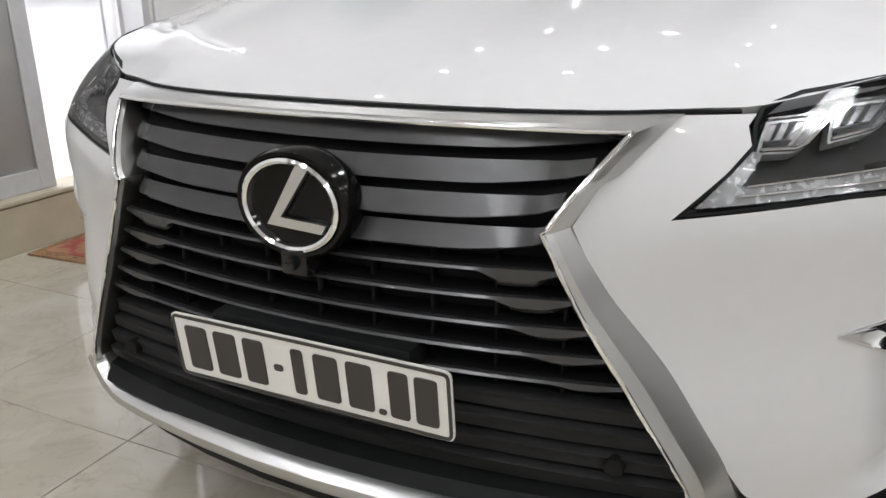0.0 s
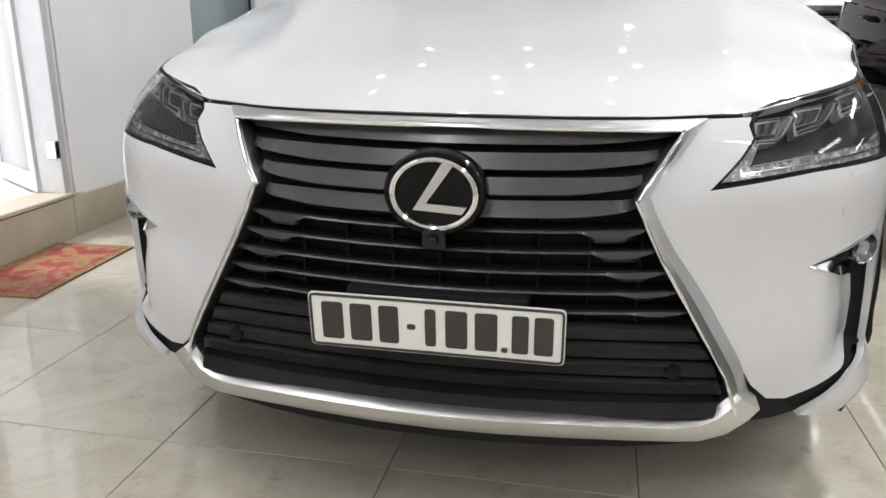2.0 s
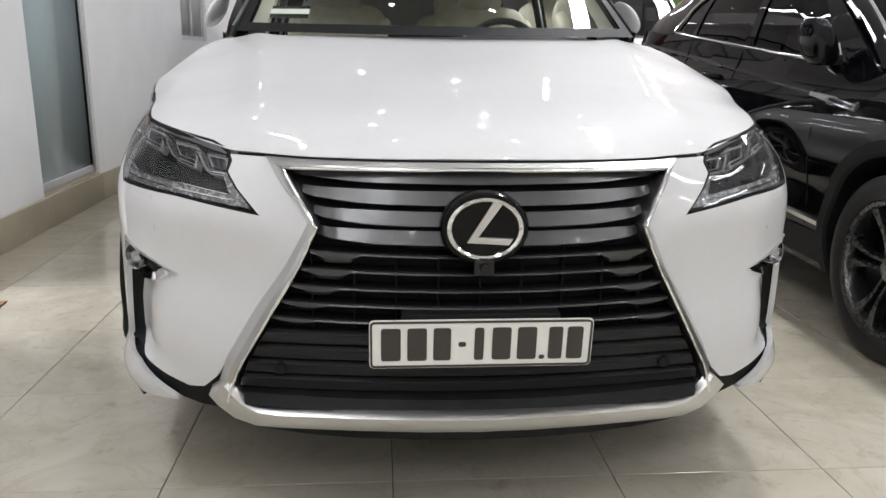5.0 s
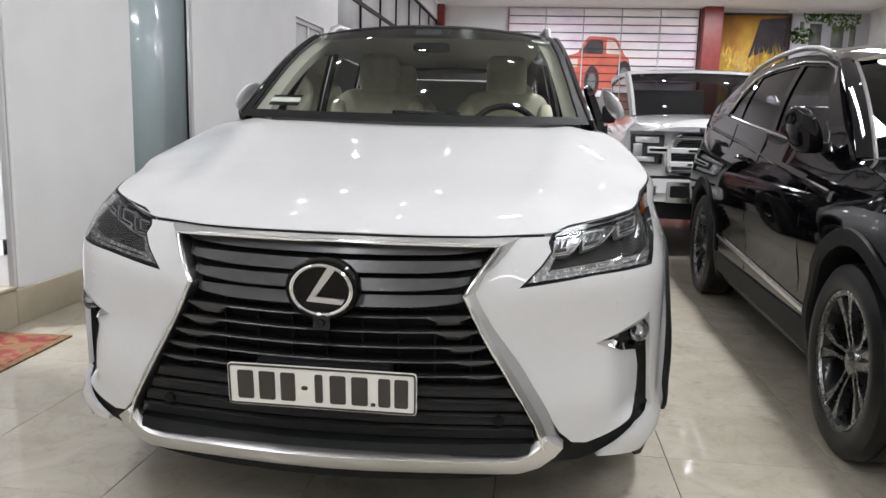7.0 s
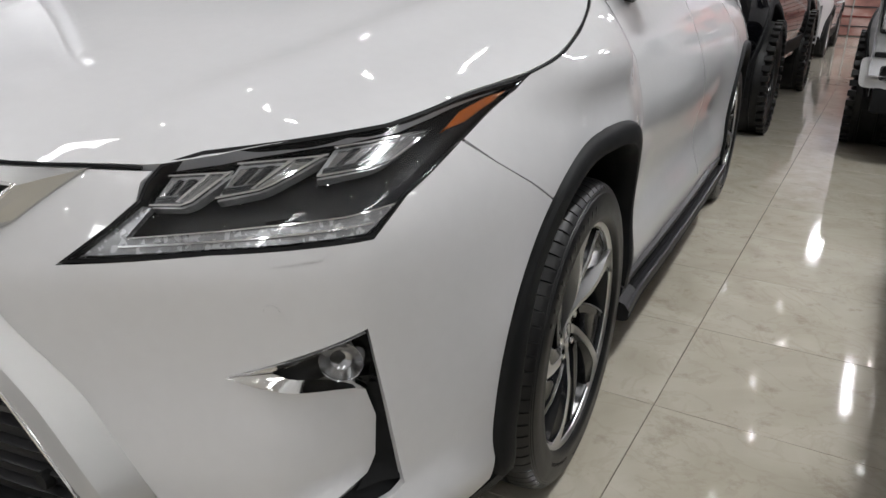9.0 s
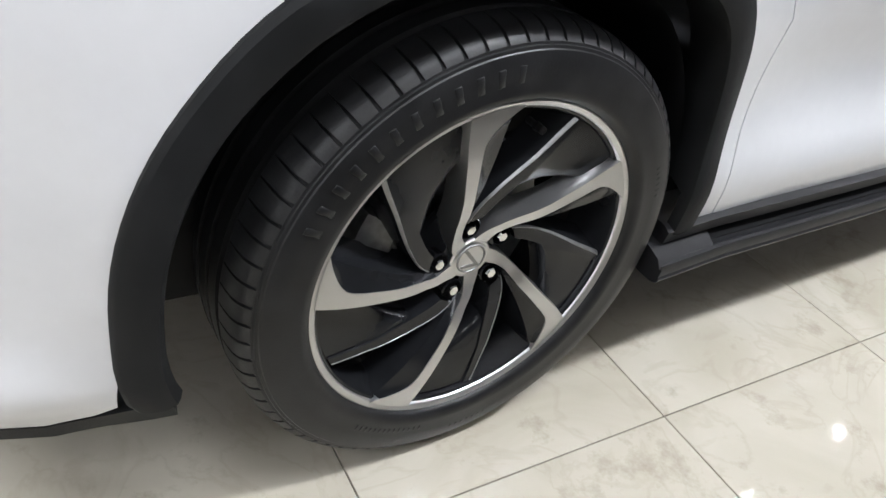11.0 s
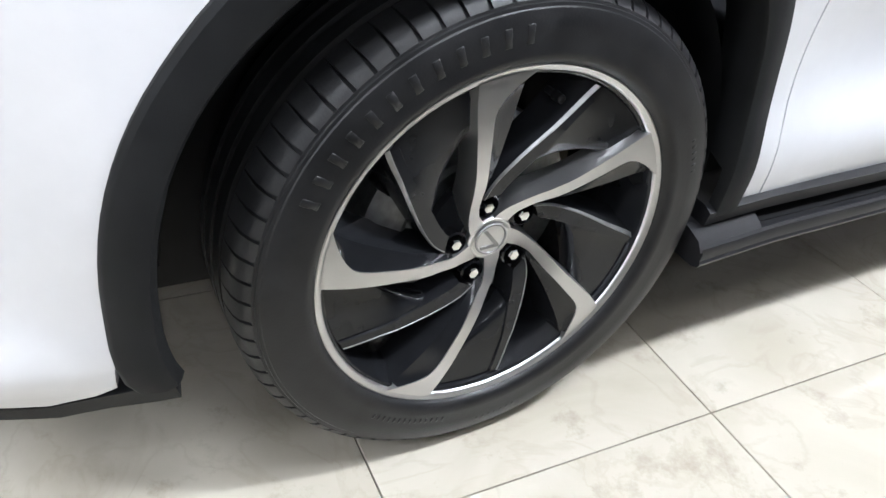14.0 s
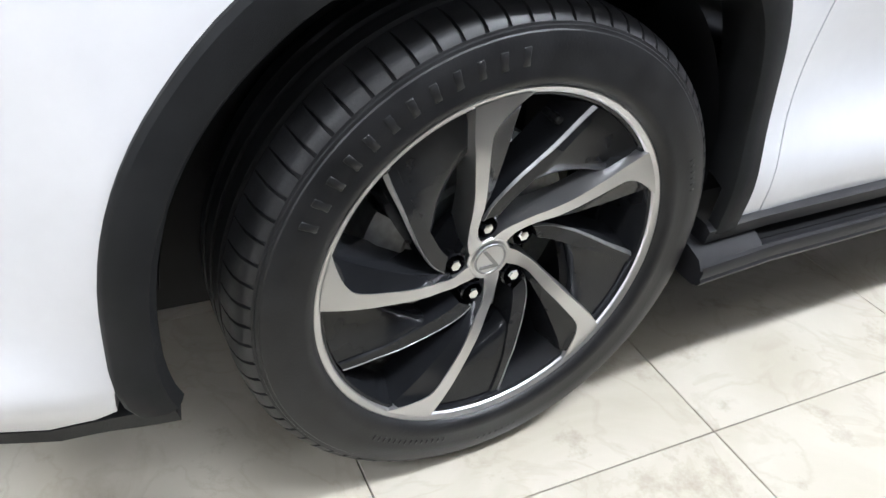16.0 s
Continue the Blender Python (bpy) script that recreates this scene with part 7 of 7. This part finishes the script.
pair("door_strip", sweep(range(7), lambda i: [Vector(bside(1.36 + 0.30 * i, 0.425 + 0.012 * i + dz)) + Vector((dx, 0, 0)) for dx, dz in ((0.0, 0.014), (0.014, 0.009), (0.014, -0.009), (0.0, -0.014))]), M["chrome"], blk, "chrome strip")
part("front_face", skin([(-0.8, 0.25), (0.8, 0.25), (0.8, 0.80), (-0.8, 0.80)], lambda a, b: (a, 0.0 + 0.16 * a * a + 0.03 * abs(b - 0.6), b), 0.08, depth=-0.03), M["black_paint"], blk)
for k in range(2):
    dsc = spin([(0.0, 0.03), (0.002, 0.03), (0.002, 0.0)], "y", 24)
    bmesh.ops.transform(dsc, matrix=Matrix.Translation(suv_screen(-0.80 + 0.14 * k, 0.86) + Vector((0, -0.012, 0.012))) @ pose(0, 0, 0, -58), verts=dsc.verts[:])
    part("round_sticker", dsc, M["pale_sticker"], blk)

# white pickup with a bold chrome and black grille
pick, pside, phw = road_car("pickup_truck", pose(2.29, 5.28, 0), "white full-size pickup truck with a chrome-framed grille", 5.9, 2.03, 1.86, 0.98, 3.68, 0.41, 0.255,
                            lambda y: 1.27 + 0.006 * y, 1.25, 1.42, 2.15, M["white"], M["trim"], "pickup truck", roof_end=4.0, tumble=0.24, rails=False, clear=0.40, chrome_line=False, gap=0.12, nose_z=1.13, tyre_w=0.28, knobs=True, mirror=M["trim"])
part("front_face", skin([(-0.93, 0.60), (0.93, 0.60), (0.95, 1.14), (-0.95, 1.14)], lambda a, b: (a, 0.0 + 0.07 * a * a, b), 0.1, depth=-0.1), M["white"], pick)
lo = rounded([(-0.63, 0.755), (0.63, 0.755), (0.66, 0.97), (0.55, 1.125), (-0.55, 1.125), (-0.66, 0.97)], 0.05)
gr = part("grille", skin(inset(lo, 0.02), lambda a, b: (a, -0.03 + 0.06 * a * a, b), 0.1, depth=0.05), M["dark"], pick, "black mesh grille")
part("grille_frame", skin(lo, lambda a, b: (a, -0.048 + 0.06 * a * a, b), 0.05, holes=[inset(lo, 0.022)], depth=0.06), M["chrome"], gr)
in2 = inset(lo, 0.026)
part("grille_surround", skin(in2, lambda a, b: (a, -0.040 + 0.06 * a * a, b), 0.05, holes=[inset(in2, 0.035)], depth=0.05), M["white"], gr)
for z in (0.855, 0.975):
    part("grille_bar", sweep(range(9), lambda i: [Vector((-0.60 + 0.15 * i, -0.05 + 0.06 * (-0.60 + 0.15 * i) ** 2 + dy, z + dz)) for dy, dz in ((0, 0.026), (-0.014, 0.016), (-0.014, -0.016), (0, -0.026), (0.04, 0))]), M["white"], gr)
    for q in (-0.36, 0.36):
        part("grille_slot", cube(q - 0.09, q + 0.09, -0.062, -0.045, z - 0.009, z + 0.009, 0.003, 1), M["dark"], gr)
for z in np.linspace(0.79, 1.09, 16):
    part("mesh_bar", cube(-0.58, 0.58, -0.034, -0.02, z - 0.004, z + 0.004), M["slat"], gr)
hl = pair("headlamp", skin(rounded([(0.665, 0.85), (0.93, 0.86), (0.945, 1.105), (0.655, 1.11)], 0.02), lambda a, b: (a, -0.02 + 0.12 * (a - 0.5) ** 2 * 2, b), 0.06, depth=0.04), M["lamp_body"], pick, "tall clear headlamp")
pair("lamp_cell", cube(0.70, 0.91, -0.016, 0.03, 1.035, 1.09, 0.012), M["reflector"], hl)
pair("lamp_cell", cube(0.84, 0.925, -0.006, 0.03, 0.885, 1.03, 0.012), M["lamp_clear"], hl)
pair("lamp_cell", cube(0.73, 0.90, -0.012, 0.03, 0.868, 0.915, 0.012), M["reflector"], hl)
pair("lamp_bar", cube(0.62, 0.80, -0.040, 0.03, 0.945, 1.005, 0.010), M["white"], hl)
pair("lamp_slot", cube(0.63, 0.785, -0.046, -0.035, 0.965, 0.988, 0.004), M["gloss"], hl)
pair("lamp_recess", cube(0.665, 0.70, -0.026, 0.03, 0.86, 0.95, 0.006), M["gloss"], hl)
part("bumper_gap", cube(-0.93, 0.93, -0.02, 0.08, 0.715, 0.745, 0.006, 1), M["dark"], pick)
bumper = lambda a, b: (a, -0.10 + 0.12 * a * a + 0.25 * (b - 0.6) ** 2, b)
fb = part("front_bumper", skin(rounded([(-0.99, 0.52), (0.99, 0.52), (1.0, 0.71), (0.66, 0.725), (-0.66, 0.725), (-1.0, 0.71)], 0.04), bumper, 0.1, depth=0.2), M["white"], pick)
fo = rounded([(0.70, 0.575), (0.88, 0.575), (0.88, 0.665), (0.70, 0.665)], 0.02)
pair("fog_recess", skin(fo, bumper, 0.1, depth=0.02, lift=0.003), M["dark"], fb)
pair("fog_frame", skin(fo, bumper, 0.05, holes=[inset(fo, 0.013)], depth=0.02, lift=0.010), M["chrome"], fb)
pair("fog_lamp", cube(0.755, 0.84, -0.035, 0.0, 0.595, 0.645, 0.012), M["reflector"], fb)
part("bumper_plate", skin(rounded([(-0.62, 0.515), (0.62, 0.515), (0.62, 0.70), (-0.62, 0.70)], 0.02), bumper, 0.1, depth=0.02, lift=0.006), M["dark_chrome"], fb)
pair("bumper_inset", skin(rounded([(0.44, 0.56), (0.585, 0.56), (0.585, 0.665), (0.44, 0.665)], 0.02), bumper, 0.1, depth=0.02, lift=0.012), M["dark"], fb)
part("valance", cube(-0.9, 0.9, -0.02, 0.2, 0.36, 0.53, 0.03), M["trim"], pick)
for k in range(2):
    dsc = spin([(0.0, 0.034), (0.003, 0.034), (0.003, 0.0)], "y", 24)
    bmesh.ops.transform(dsc, matrix=pose(-0.62 + 0.08 * k, 2.02, 1.735, -52), verts=dsc.verts[:])
    part("round_sticker", dsc, M["pale_sticker"], pick)

# two dark lifted pickups in the row behind, and a pale car beyond
dk, _, _ = road_car("pickup_truck", pose(-0.34, 5.18, 0), "dark grey lifted pickup truck with knobbly tyres", 5.2, 1.98, 1.9, 1.0, 3.0, 0.43, 0.22,
                    lambda y: 1.25, 1.28, 1.4, 2.05, M["black_paint"], M["trim"], "pickup truck", roof_end=3.9, tumble=0.2, rails=False, clear=0.48, chrome_line=False, gap=0.13, tyre_w=0.32, knobs=True, wheel_mat=M["rim_dark"], mirror=M["trim"])
part("front_face", skin([(-0.9, 0.6), (0.9, 0.6), (0.92, 1.2), (-0.92, 1.2)], lambda a, b: (a, 0.07 * a * a, b), 0.1, depth=-0.1), M["black_paint"], dk)
far, _, _ = road_car("car", pose(-0.32, 12.9, 0), "pale grey car at the far end of the hall", 4.6, 1.84, 1.6, 0.9, 2.7, 0.34, 0.23,
                     lambda y: 1.0, 0.95, 1.2, 2.0, M["white"], M["trim"], roof_end=4.1, chrome_line=False)
part("front_face", skin([(-0.8, 0.25), (0.8, 0.25), (0.8, 0.82), (-0.8, 0.82)], lambda a, b: (a, 0.14 * a * a, b), 0.1, depth=-0.05), M["white"], far)


# ---- floor tiles, each laid with a joint round it ----
tile_mesh = None
near, rest = 0, []
for i in range(-6, 14):
    for j in range(-11, 33):
        x0, y0 = max(1.016 + 0.6 * i, X0), max(0.317 + 0.6 * j, Y0)
        x1, y1 = min(1.616 + 0.6 * i, X1), min(0.917 + 0.6 * j, Y1)
        if x1 - x0 < 0.03 or y1 - y0 < 0.03:
            continue
        if x1 - x0 > 0.599 and y1 - y0 > 0.599 and -2.3 < x0 < 3.5 and -1.6 < y0 < 13.5:
            if tile_mesh is None:
                o = finish("tile", cube(-0.2988, 0.2988, -0.2988, 0.2988, -0.01, 0.0, 0.0010, 1), M["tile"], floor)
                tile_mesh = o.data
            else:
                o = new("tile", tile_mesh)
                o.parent = floor
            o.matrix_basis = pose(x0 + 0.3, y0 + 0.3, random.uniform(-0.0003, 0.0003), 0, 0, random.choice((0, 90, 180, 270)))
        else:
            rest.append((x0, x1, y0, y1))
bm = bmesh.new()
for x0, x1, y0, y1 in rest:
    vs = [bm.verts.new(p) for p in ((x0 + 0.0012, y0 + 0.0012, 0), (x1 - 0.0012, y0 + 0.0012, 0), (x1 - 0.0012, y1 - 0.0012, 0), (x0 + 0.0012, y1 - 0.0012, 0))]
    f = bm.faces.new(vs)
    low = [bm.verts.new((v.co.x, v.co.y, -0.01)) for v in vs]
    for k in range(4):
        bm.faces.new((vs[k], low[k], low[(k + 1) % 4], vs[(k + 1) % 4]))
tagged(finish("tile", bm, M["tile"], floor, "", False), kind="stuff")
